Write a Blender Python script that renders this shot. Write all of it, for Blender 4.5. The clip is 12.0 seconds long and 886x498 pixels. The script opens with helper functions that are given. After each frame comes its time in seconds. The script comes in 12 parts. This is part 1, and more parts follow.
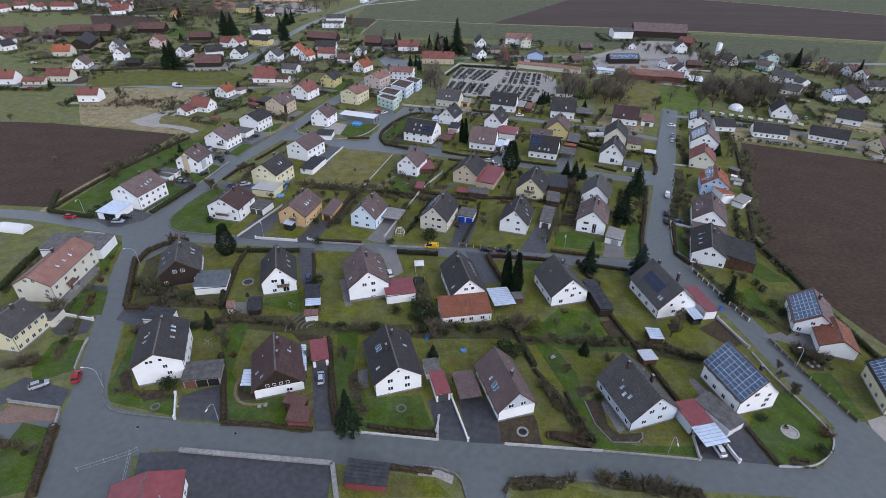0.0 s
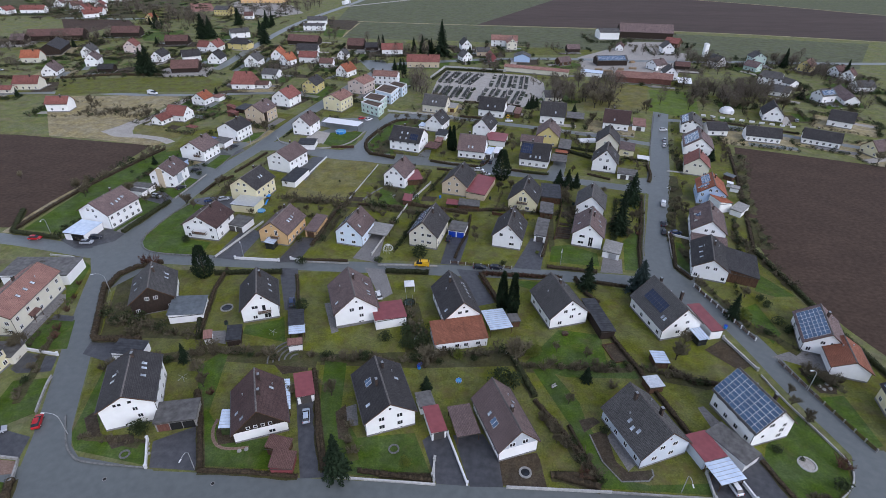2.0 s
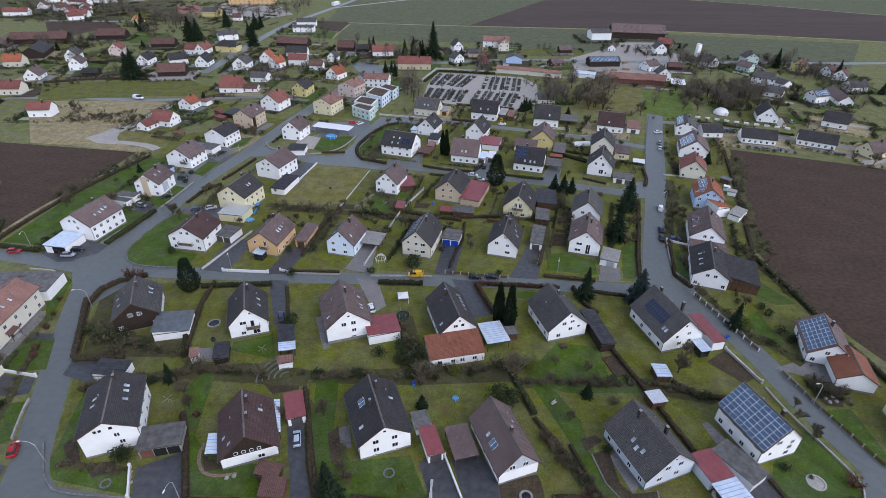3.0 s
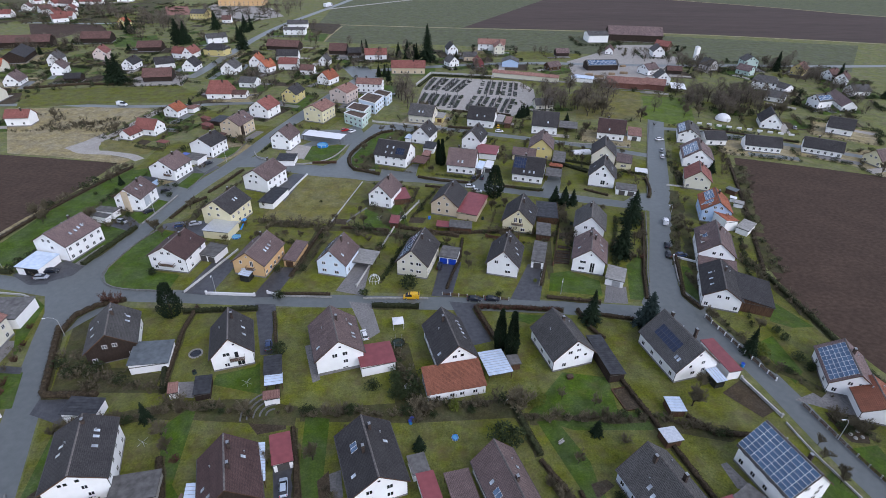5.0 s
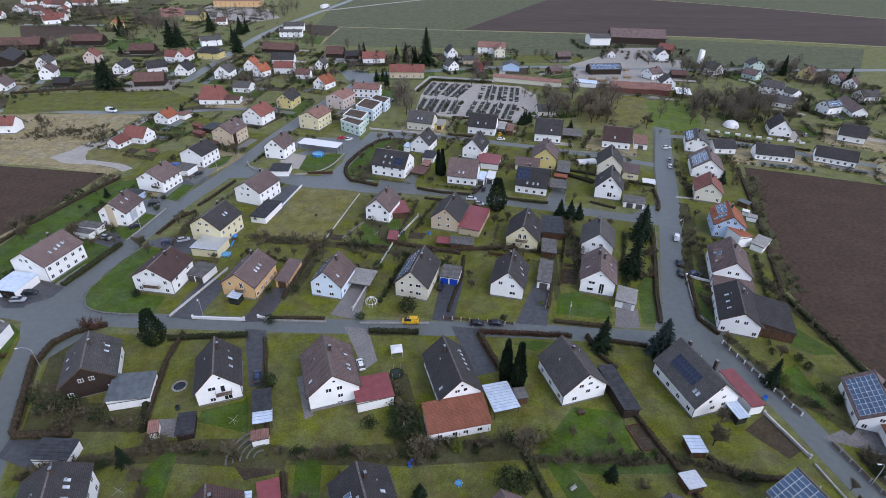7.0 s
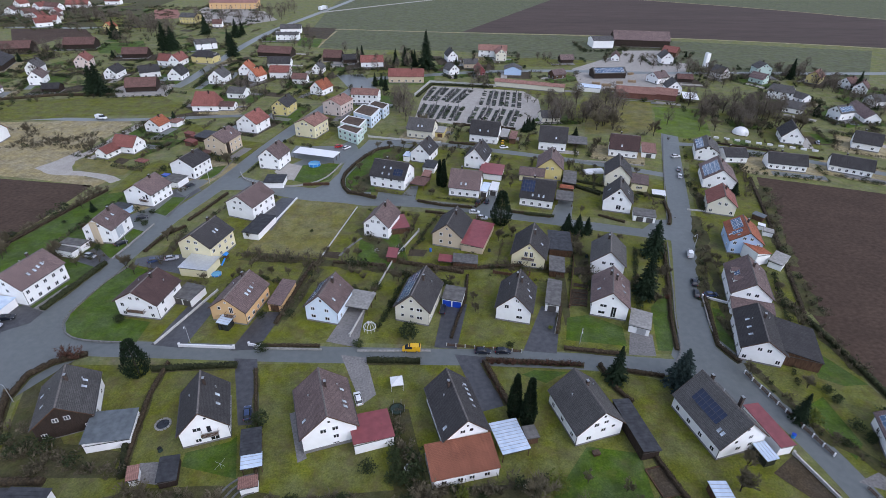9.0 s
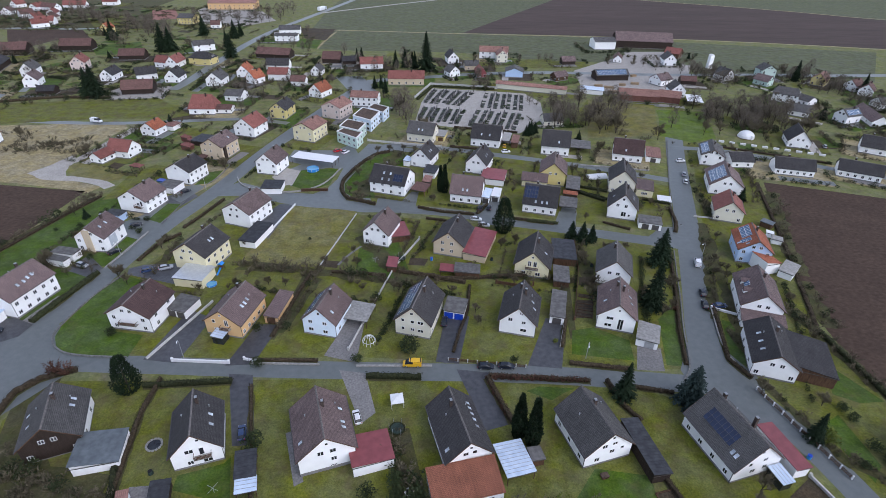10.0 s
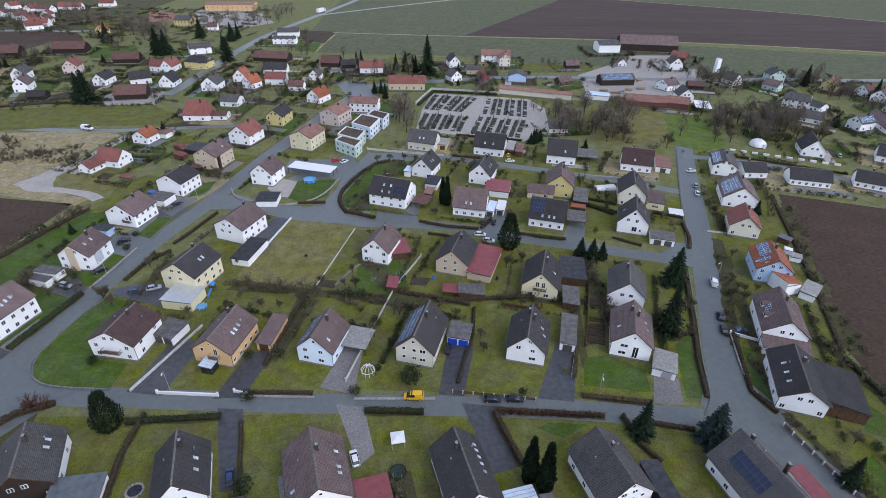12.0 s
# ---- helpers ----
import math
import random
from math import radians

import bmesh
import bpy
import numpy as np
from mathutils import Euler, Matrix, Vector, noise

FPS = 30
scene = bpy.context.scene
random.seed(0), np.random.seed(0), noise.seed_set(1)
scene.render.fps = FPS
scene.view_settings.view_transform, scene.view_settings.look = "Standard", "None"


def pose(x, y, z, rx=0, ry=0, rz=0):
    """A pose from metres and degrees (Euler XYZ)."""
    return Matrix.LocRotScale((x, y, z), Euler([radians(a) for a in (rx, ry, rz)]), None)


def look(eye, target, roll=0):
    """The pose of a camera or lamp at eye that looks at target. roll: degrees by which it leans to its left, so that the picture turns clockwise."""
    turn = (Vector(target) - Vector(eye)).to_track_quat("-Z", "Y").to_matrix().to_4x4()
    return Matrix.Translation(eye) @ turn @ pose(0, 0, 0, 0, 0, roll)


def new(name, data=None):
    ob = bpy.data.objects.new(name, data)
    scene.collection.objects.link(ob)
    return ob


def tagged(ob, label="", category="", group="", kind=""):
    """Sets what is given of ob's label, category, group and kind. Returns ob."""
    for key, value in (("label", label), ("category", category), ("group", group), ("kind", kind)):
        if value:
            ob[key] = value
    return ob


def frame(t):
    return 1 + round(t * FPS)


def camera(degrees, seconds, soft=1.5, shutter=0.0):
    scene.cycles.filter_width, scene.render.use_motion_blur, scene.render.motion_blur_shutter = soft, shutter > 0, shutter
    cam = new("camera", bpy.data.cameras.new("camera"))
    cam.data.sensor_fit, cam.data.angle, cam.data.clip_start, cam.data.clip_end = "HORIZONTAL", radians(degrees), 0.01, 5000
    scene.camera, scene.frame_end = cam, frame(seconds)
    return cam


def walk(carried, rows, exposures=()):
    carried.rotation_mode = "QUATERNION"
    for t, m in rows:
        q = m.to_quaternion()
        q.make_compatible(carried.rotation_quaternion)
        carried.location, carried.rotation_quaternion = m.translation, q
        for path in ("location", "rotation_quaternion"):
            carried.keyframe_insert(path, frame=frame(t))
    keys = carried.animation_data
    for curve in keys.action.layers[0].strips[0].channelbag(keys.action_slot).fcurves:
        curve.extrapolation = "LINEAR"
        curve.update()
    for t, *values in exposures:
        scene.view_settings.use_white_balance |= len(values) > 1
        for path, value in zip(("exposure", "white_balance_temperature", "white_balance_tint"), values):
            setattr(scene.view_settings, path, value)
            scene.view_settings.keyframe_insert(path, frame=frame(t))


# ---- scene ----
cam = camera(80.0, 12.0, soft=0.4)
PATH = [
    (0, (0.00, 0.00, 95.81), (-4.05, 84.25, 42.09), 0.92),
    (0.5, (-0.59, 2.52, 95.90), (-4.02, 86.80, 42.18), 0.85),
    (1, (-1.12, 5.08, 95.97), (-4.52, 89.35, 42.25), 0.90),
    (1.5, (-1.53, 7.69, 96.05), (-3.76, 92.00, 42.31), 0.90),
    (2, (-1.88, 10.34, 96.12), (-3.38, 94.65, 42.35), 0.89),
    (2.5, (-2.20, 13.02, 96.22), (-2.97, 97.31, 42.42), 0.83),
    (3, (-2.47, 15.74, 96.32), (-2.60, 100.05, 42.55), 0.82),
    (5, (-3.33, 26.62, 96.67), (-2.40, 110.91, 42.87), 0.90),
    (5.5, (-3.57, 29.27, 96.73), (-2.56, 113.53, 42.88), 0.91),
    (6, (-3.76, 31.95, 96.82), (-2.66, 116.20, 42.97), 0.91),
    (6.5, (-3.91, 34.62, 96.90), (-2.75, 118.87, 43.04), 0.95),
    (7, (-4.09, 37.37, 96.96), (-2.85, 121.64, 43.14), 0.99),
    (9, (-5.01, 48.26, 97.14), (-3.60, 132.52, 43.31), 0.94),
    (9.5, (-5.25, 50.91, 97.22), (-3.81, 135.12, 43.31), 0.93),
    (10, (-5.47, 53.61, 97.28), (-4.02, 137.85, 43.41), 0.96),
    (10.5, (-5.71, 56.18, 97.31), (-4.29, 140.40, 43.41), 0.98),
    (11, (-5.96, 58.82, 97.34), (-4.58, 143.06, 43.47), 0.98),
    (11.5, (-6.20, 61.42, 97.41), (-4.73, 145.65, 43.53), 1.02),
    (12, (-6.37, 64.09, 97.51), (-4.89, 148.35, 43.67), 1.01),
]
walk(cam, [(t, look(e, g, r)) for t, e, g, r in PATH], exposures=((0.0, 0.06, 6150, 17), (6.0, 0.20, 6130, 17), (12.0, 0.23, 6100, 17)))

# ---- world and light: an even, overcast winter sky ----
world = bpy.data.worlds.new("overcast_sky")
scene.world = world
world.use_nodes = True
wn = world.node_tree
sky = wn.nodes.new("ShaderNodeTexSky")
sky.sky_type = 'NISHITA'
sky.sun_disc = False
sky.sun_elevation = radians(38)
sky.sun_rotation = radians(132)
sky.air_density, sky.dust_density, sky.ozone_density = 1.0, 0.6, 1.0
grey = wn.nodes.new("ShaderNodeHueSaturation")
grey.inputs["Saturation"].default_value = 0.6
wn.links.new(sky.outputs[0], grey.inputs["Color"])
wn.links.new(grey.outputs[0], wn.nodes["Background"].inputs[0])
wn.nodes["Background"].inputs[1].default_value = 0.222

sun_data = bpy.data.lights.new("sun", 'SUN')
sun_data.energy, sun_data.angle, sun_data.color = 1.22, radians(60), (1.0, 0.98, 0.95)
sun = new("sun", sun_data)
sun.matrix_world = look((0, 0, 300), (-120, 105, 150))


# ---- materials ----
def mat(name, c1, c2, scale=1.0, rough=0.8, bump=0.0, bump_scale=8.0, stain=0.15, metal=0.0, vary=0.12, stretch=(1, 1, 1), turn=0.0):
    """A surface that goes from c1 to c2 by a fine noise, is stained by a coarse one, and differs a little from object to object."""
    m = bpy.data.materials.new(name)
    m.use_nodes = True
    nt = m.node_tree
    N, K = nt.nodes, nt.links
    b = N["Principled BSDF"]
    b.inputs["Roughness"].default_value = rough
    b.inputs["Specular IOR Level"].default_value = 0.2 if rough >= 0.7 else 0.5
    b.inputs["Metallic"].default_value = metal
    co = N.new("ShaderNodeTexCoord")
    mp = N.new("ShaderNodeMapping")
    mp.inputs["Scale"].default_value = stretch
    mp.inputs["Rotation"].default_value = (0, 0, radians(turn))
    K.new(co.outputs["Object"], mp.inputs[0])
    fine = N.new("ShaderNodeTexNoise")
    fine.inputs["Scale"].default_value, fine.inputs["Detail"].default_value = scale, 6
    K.new(mp.outputs[0], fine.inputs[0])
    ramp = N.new("ShaderNodeValToRGB")
    ramp.color_ramp.elements[0].position, ramp.color_ramp.elements[1].position = 0.3, 0.7
    ramp.color_ramp.elements[0].color, ramp.color_ramp.elements[1].color = (*c1, 1), (*c2, 1)
    K.new(fine.outputs[0], ramp.inputs[0])
    coarse = N.new("ShaderNodeTexNoise")
    coarse.inputs["Scale"].default_value, coarse.inputs["Detail"].default_value = scale * 0.13, 3
    K.new(mp.outputs[0], coarse.inputs[0])
    info = N.new("ShaderNodeObjectInfo")
    val = N.new("ShaderNodeMath")
    val.operation = 'MULTIPLY_ADD'
    val.inputs[1].default_value, val.inputs[2].default_value = 2 * stain, 1 - stain
    K.new(coarse.outputs[0], val.inputs[0])
    val2 = N.new("ShaderNodeMath")
    val2.operation = 'MULTIPLY_ADD'
    val2.inputs[1].default_value, val2.inputs[2].default_value = vary, -vary / 2
    K.new(info.outputs["Random"], val2.inputs[0])
    add = N.new("ShaderNodeMath")
    K.new(val.outputs[0], add.inputs[0])
    K.new(val2.outputs[0], add.inputs[1])
    hsv = N.new("ShaderNodeHueSaturation")
    K.new(ramp.outputs[0], hsv.inputs["Color"])
    K.new(add.outputs[0], hsv.inputs["Value"])
    K.new(hsv.outputs[0], b.inputs["Base Color"])
    if bump:
        n2 = N.new("ShaderNodeTexNoise")
        n2.inputs["Scale"].default_value, n2.inputs["Detail"].default_value = bump_scale, 4
        K.new(mp.outputs[0], n2.inputs[0])
        bp = N.new("ShaderNodeBump")
        bp.inputs["Strength"].default_value, bp.inputs["Distance"].default_value = bump, 0.1
        K.new(n2.outputs[0], bp.inputs["Height"])
        K.new(bp.outputs[0], b.inputs["Normal"])
    return m


def tiled(name, c1, c2, rough=0.75, course=0.34, width=0.3, relief=0.6):
    """Roof tiles: courses and joints as relief, each tile of a slightly different tone; moss and weather in patches."""
    m = bpy.data.materials.new(name)
    m.use_nodes = True
    nt = m.node_tree
    N, K = nt.nodes, nt.links
    b = N["Principled BSDF"]
    b.inputs["Roughness"].default_value = rough
    b.inputs["Specular IOR Level"].default_value = 0.22
    uv = N.new("ShaderNodeUVMap")
    brick = N.new("ShaderNodeTexBrick")
    brick.inputs["Scale"].default_value = 1.0
    brick.inputs["Brick Width"].default_value, brick.inputs["Row Height"].default_value = width, course
    brick.inputs["Mortar Size"].default_value = 0.03
    lo, hi = ([p + (q - p) * f for p, q in zip(c1, c2)] for f in (0.32, 0.72))
    brick.inputs["Color1"].default_value, brick.inputs["Color2"].default_value = (*lo, 1), (*hi, 1)
    brick.inputs["Mortar"].default_value = (*[v * 0.62 for v in c1], 1)
    K.new(uv.outputs[0], brick.inputs[0])
    co = N.new("ShaderNodeTexCoord")
    n1 = N.new("ShaderNodeTexNoise")
    n1.inputs["Scale"].default_value, n1.inputs["Detail"].default_value = 0.35, 5
    K.new(co.outputs["Object"], n1.inputs[0])
    info = N.new("ShaderNodeObjectInfo")
    sm = N.new("ShaderNodeMapping")
    sm.inputs["Scale"].default_value = (1.5, 0.22, 1)
    K.new(uv.outputs[0], sm.inputs[0])
    n3 = N.new("ShaderNodeTexNoise")
    n3.inputs["Scale"].default_value, n3.inputs["Detail"].default_value, n3.inputs["Roughness"].default_value = 1.0, 6, 0.7
    K.new(sm.outputs[0], n3.inputs[0])
    blend = N.new("ShaderNodeMath")
    K.new(n1.outputs[0], blend.inputs[0])
    K.new(n3.outputs[0], blend.inputs[1])
    ma = N.new("ShaderNodeMath")
    ma.operation = 'MULTIPLY_ADD'
    ma.inputs[1].default_value, ma.inputs[2].default_value = 0.75, 0.08
    K.new(blend.outputs[0], ma.inputs[0])
    mb = N.new("ShaderNodeMath")
    mb.operation = 'MULTIPLY_ADD'
    mb.inputs[1].default_value = 0.3
    K.new(info.outputs["Random"], mb.inputs[0])
    K.new(ma.outputs[0], mb.inputs[2])
    hsv = N.new("ShaderNodeHueSaturation")
    K.new(brick.outputs[0], hsv.inputs["Color"])
    K.new(mb.outputs[0], hsv.inputs["Value"])
    K.new(hsv.outputs[0], b.inputs["Base Color"])
    bp = N.new("ShaderNodeBump")
    bp.inputs["Strength"].default_value, bp.inputs["Distance"].default_value = relief, 0.05
    K.new(brick.outputs["Fac"], bp.inputs["Height"])
    bp.invert = True
    K.new(bp.outputs[0], b.inputs["Normal"])
    return m


def turf(name, green, olive, brown, bare=0.5, fine=2.4):
    """Winter grass: green and olive blades, brown and mossy patches, differing from plot to plot."""
    m = bpy.data.materials.new(name)
    m.use_nodes = True
    nt = m.node_tree
    N, K = nt.nodes, nt.links
    b = N["Principled BSDF"]
    b.inputs["Roughness"].default_value = 0.95
    b.inputs["Specular IOR Level"].default_value = 0.2
    co = N.new("ShaderNodeTexCoord")

    def cloud(scale, detail, lo, hi):
        n = N.new("ShaderNodeTexNoise")
        n.inputs["Scale"].default_value, n.inputs["Detail"].default_value, n.inputs["Roughness"].default_value = scale, detail, 0.68
        K.new(co.outputs["Object"], n.inputs[0])
        r = N.new("ShaderNodeMapRange")
        r.inputs["From Min"].default_value, r.inputs["From Max"].default_value = lo, hi
        K.new(n.outputs[0], r.inputs[0])
        return r.outputs[0]

    def mix(f, a, c):
        x = N.new("ShaderNodeMix")
        x.data_type = 'RGBA'
        K.new(f, x.inputs[0])
        for sock, v in ((x.inputs[6], a), (x.inputs[7], c)):
            if isinstance(v, tuple):
                sock.default_value = (*v, 1)
            else:
                K.new(v, sock)
        return x.outputs[2]
    c = mix(cloud(fine, 8, 0.32, 0.68), green, olive)
    c = mix(cloud(0.16, 9, bare - 0.02, bare + 0.22), c, brown)
    c2 = N.new("ShaderNodeHueSaturation")
    K.new(c, c2.inputs["Color"])
    info = N.new("ShaderNodeObjectInfo")
    r1 = N.new("ShaderNodeMapRange")
    r1.inputs["To Min"].default_value, r1.inputs["To Max"].default_value = 0.95, 1.05
    K.new(info.outputs["Random"], r1.inputs[0])
    spot = N.new("ShaderNodeMath")
    spot.operation = 'MULTIPLY'
    r2 = N.new("ShaderNodeMapRange")
    r2.inputs["To Min"].default_value, r2.inputs["To Max"].default_value = 0.80, 1.20
    K.new(cloud(0.9, 8, 0.3, 0.7), r2.inputs[0])
    K.new(r1.outputs[0], spot.inputs[0])
    K.new(r2.outputs[0], spot.inputs[1])
    broad = N.new("ShaderNodeMath")
    broad.operation = 'MULTIPLY'
    r3 = N.new("ShaderNodeMapRange")
    r3.inputs["To Min"].default_value, r3.inputs["To Max"].default_value = 0.78, 1.24
    K.new(cloud(0.23, 4, 0.34, 0.66), r3.inputs[0])
    K.new(spot.outputs[0], broad.inputs[0])
    K.new(r3.outputs[0], broad.inputs[1])
    K.new(broad.outputs[0], c2.inputs["Value"])
    r4 = N.new("ShaderNodeMapRange")
    r4.inputs["To Min"].default_value, r4.inputs["To Max"].default_value = 0.82, 1.12
    K.new(cloud(0.11, 3, 0.36, 0.64), r4.inputs[0])
    K.new(r4.outputs[0], c2.inputs["Saturation"])
    K.new(c2.outputs[0], b.inputs["Base Color"])
    bp = N.new("ShaderNodeBump")
    bp.inputs["Strength"].default_value, bp.inputs["Distance"].default_value = 0.35, 0.08
    K.new(cloud(4.0, 6, 0.2, 0.8), bp.inputs["Height"])
    K.new(bp.outputs[0], b.inputs["Normal"])
    return m


M = {}
# A little grey put into these colours for haze over the far ground.
M["grass"] = turf("meadow_grass", (0.098, 0.116, 0.036), (0.172, 0.176, 0.064), (0.158, 0.132, 0.078), 0.50)
M["lawn"] = turf("lawn_grass", (0.036, 0.074, 0.010), (0.084, 0.120, 0.022), (0.088, 0.084, 0.031), 0.57)
M["bright_lawn"] = turf("bright_lawn", (0.068, 0.116, 0.016), (0.135, 0.172, 0.032), (0.112, 0.110, 0.040), 0.66)
M["mossy"] = turf("mossy_lawn", (0.066, 0.084, 0.014), (0.162, 0.160, 0.034), (0.106, 0.086, 0.038), 0.50)
M["bed"] = turf("garden_soil", (0.034, 0.026, 0.017), (0.085, 0.065, 0.042), (0.065, 0.070, 0.026), 0.58)
M["verge"] = turf("shrub_verge", (0.046, 0.046, 0.018), (0.092, 0.082, 0.038), (0.058, 0.070, 0.020), 0.5)
M["dry"] = turf("dry_grass", (0.215, 0.180, 0.088), (0.350, 0.292, 0.168), (0.130, 0.100, 0.062), 0.54, 0.8)
M["meadow_dry"] = turf("short_meadow", (0.112, 0.108, 0.030), (0.186, 0.170, 0.060), (0.145, 0.118, 0.048), 0.5, 1.6)
M["pinkish_court"] = mat("clay_court", (0.22, 0.10, 0.08), (0.30, 0.15, 0.12), 0.8, 0.9, 0.2, 10, 0.2)
# Greens lightened and greyed somewhat, with distance haze put into the colour.
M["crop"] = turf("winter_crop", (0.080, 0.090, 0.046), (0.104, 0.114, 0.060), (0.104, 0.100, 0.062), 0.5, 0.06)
M["plough"] = mat("ploughed_soil", (0.046, 0.029, 0.020), (0.078, 0.051, 0.036), 0.9, 0.95, 0.7, 3, 0.3, stretch=(0.7, 1.0, 1), turn=-74)
# Soil of the far strip, its colour lightened to carry the distance haze.
M["hazed_plough"] = mat("hazed_ploughed_soil", (0.056, 0.039, 0.032), (0.086, 0.061, 0.052), 0.3, 0.95, 0.4, 2, 0.3, stretch=(0.12, 1.4, 1), turn=12)
M["asphalt"] = mat("wet_asphalt", (0.104, 0.116, 0.112), (0.132, 0.144, 0.139), 0.6, 0.42, 0.12, 40, 0.07)
M["dark_asphalt"] = mat("dark_yard_asphalt", (0.038, 0.039, 0.043), (0.075, 0.075, 0.080), 0.8, 0.45, 0.25, 40, 0.35, vary=0.3)
M["gravel"] = mat("pale_gravel", (0.26, 0.245, 0.22), (0.42, 0.39, 0.35), 3.0, 0.9, 0.6, 20, 0.25, vary=0.2)
M["paving"] = mat("grey_paving", (0.13, 0.125, 0.12), (0.23, 0.22, 0.21), 2.0, 0.8, 0.4, 14, 0.25, vary=0.25)
M["kerb"] = mat("kerb_stone", (0.11, 0.11, 0.105), (0.21, 0.21, 0.20), 2.0, 0.85, 0.3, 12, 0.3, vary=0.2)
for key, c in dict(white=(0.86, 0.86, 0.85), cream=(0.70, 0.64, 0.42), yellow=(0.62, 0.52, 0.22), orange=(0.64, 0.42, 0.21), blue=(0.42, 0.55, 0.74),
                   beige=(0.56, 0.46, 0.33), green=(0.50, 0.62, 0.56), haze=(0.56, 0.61, 0.67), pink=(0.60, 0.50, 0.45), grey=(0.45, 0.45, 0.45), ivory=(0.66, 0.63, 0.52), ice=(0.66, 0.75, 0.84)).items():
    M[key] = mat("plaster_" + key, tuple(v * 0.95 for v in c), c, 0.8, 0.85, 0.15, 30, 0.09, vary=0.08)
for key, a, b in (("dark", (0.034, 0.032, 0.033), (0.070, 0.066, 0.066)), ("brown", (0.118, 0.083, 0.079), (0.215, 0.156, 0.147)),
                  ("grey_roof", (0.062, 0.060, 0.059), (0.135, 0.128, 0.122)), ("red", (0.20, 0.075, 0.060), (0.29, 0.115, 0.095)),
                  ("rust", (0.112, 0.060, 0.050), (0.172, 0.098, 0.084)), ("orange_roof", (0.30, 0.095, 0.050), (0.40, 0.14, 0.075)),
                  ("annex_red", (0.20, 0.075, 0.045), (0.31, 0.125, 0.075)), ("pinkish", (0.24, 0.125, 0.10), (0.34, 0.19, 0.155)), ("maroon", (0.068, 0.040, 0.038), (0.105, 0.066, 0.060))):
    M[key] = tiled("tiles_" + key, a, b)
M["red_sheet"] = mat("red_roof_sheet", (0.19, 0.045, 0.05), (0.25, 0.065, 0.07), 0.8, 0.5, 0.2, 3, 0.2)
M["blue_sheet"] = mat("pale_blue_roof_sheet", (0.45, 0.55, 0.68), (0.62, 0.70, 0.80), 0.7, 0.35, 0.1, 3, 0.2)
M["felt"] = mat("grey_roof_felt", (0.085, 0.082, 0.078), (0.16, 0.155, 0.15), 0.9, 0.8, 0.3, 10, 0.35, vary=0.3)
M["dark_felt"] = mat("dark_roof_felt", (0.03, 0.032, 0.036), (0.06, 0.062, 0.068), 0.9, 0.7, 0.3, 10, 0.3, vary=0.3)
M["rust_felt"] = mat("brown_roof_planting", (0.055, 0.038, 0.030), (0.12, 0.085, 0.062), 1.2, 0.9, 0.4, 10, 0.35, vary=0.3)
M["clay_path"] = mat("brick_path", (0.16, 0.10, 0.075), (0.27, 0.19, 0.15), 3, 0.85, 0.4, 12, 0.25)
M["ridge"] = mat("mortared_ridge_tiles", (0.085, 0.078, 0.075), (0.19, 0.17, 0.16), 2.5, 0.85, 0.4, 8, 0.3, vary=0.3)
M["barn_red"] = mat("red_brown_boards", (0.11, 0.045, 0.035), (0.18, 0.085, 0.065), 2.0, 0.8, 0.4, 12, 0.3, stretch=(4, 4, 0.3))
M["slate_sheet"] = mat("blue_grey_roof_sheet", (0.075, 0.090, 0.100), (0.135, 0.152, 0.162), 0.8, 0.6, 0.2, 4, 0.3)
M["pale_timber"] = mat("sawn_timber", (0.22, 0.15, 0.085), (0.38, 0.28, 0.18), 3, 0.8, 0.3, 20, 0.25, stretch=(0.2, 2, 2), vary=0.3)
M["wood"] = mat("brown_wood", (0.055, 0.030, 0.018), (0.12, 0.068, 0.040), 3.0, 0.75, 0.4, 20, 0.25, stretch=(1, 1, 0.2), vary=0.3)
M["dark_wood"] = mat("dark_wood_cladding", (0.022, 0.015, 0.011), (0.048, 0.034, 0.027), 3.0, 0.75, 0.4, 20, 0.25, stretch=(4, 4, 0.3))
M["plaster_base"] = mat("grey_plinth", (0.16, 0.155, 0.15), (0.24, 0.235, 0.23), 1.2, 0.85, 0.2, 20, 0.25)
M["concrete"] = mat("weathered_concrete", (0.22, 0.215, 0.20), (0.36, 0.35, 0.33), 1.4, 0.85, 0.3, 14, 0.3, vary=0.25)
M["pale_wall"] = mat("pale_garden_wall", (0.36, 0.36, 0.34), (0.52, 0.51, 0.49), 1.4, 0.85, 0.3, 14, 0.25, vary=0.2)
M["frame"] = mat("white_window_frame", (0.70, 0.70, 0.70), (0.78, 0.78, 0.78), 2, 0.5, stain=0.05)
M["glass"] = mat("window_glass", (0.012, 0.014, 0.017), (0.030, 0.034, 0.040), 0.6, 0.08, stain=0.3, vary=0.6)
M["door"] = mat("painted_door", (0.055, 0.05, 0.048), (0.09, 0.082, 0.078), 2, 0.5, vary=0.5)
M["brick"] = mat("chimney_brick", (0.030, 0.026, 0.024), (0.085, 0.060, 0.050), 4, 0.85, 0.5, 20, 0.3, vary=0.4)
M["zinc"] = mat("zinc_sheet", (0.30, 0.31, 0.32), (0.45, 0.46, 0.47), 2, 0.4, metal=0.7, stain=0.2)
M["dark_zinc"] = mat("dark_gutter", (0.06, 0.055, 0.052), (0.10, 0.095, 0.09), 2, 0.5, metal=0.4, stain=0.2)
# Base colour lightened to hold the sky's reflection in the panels.
M["solar"] = mat("solar_cells", (0.055, 0.098, 0.165), (0.090, 0.148, 0.235), 1.0, 0.14, stain=0.2, vary=0.25)
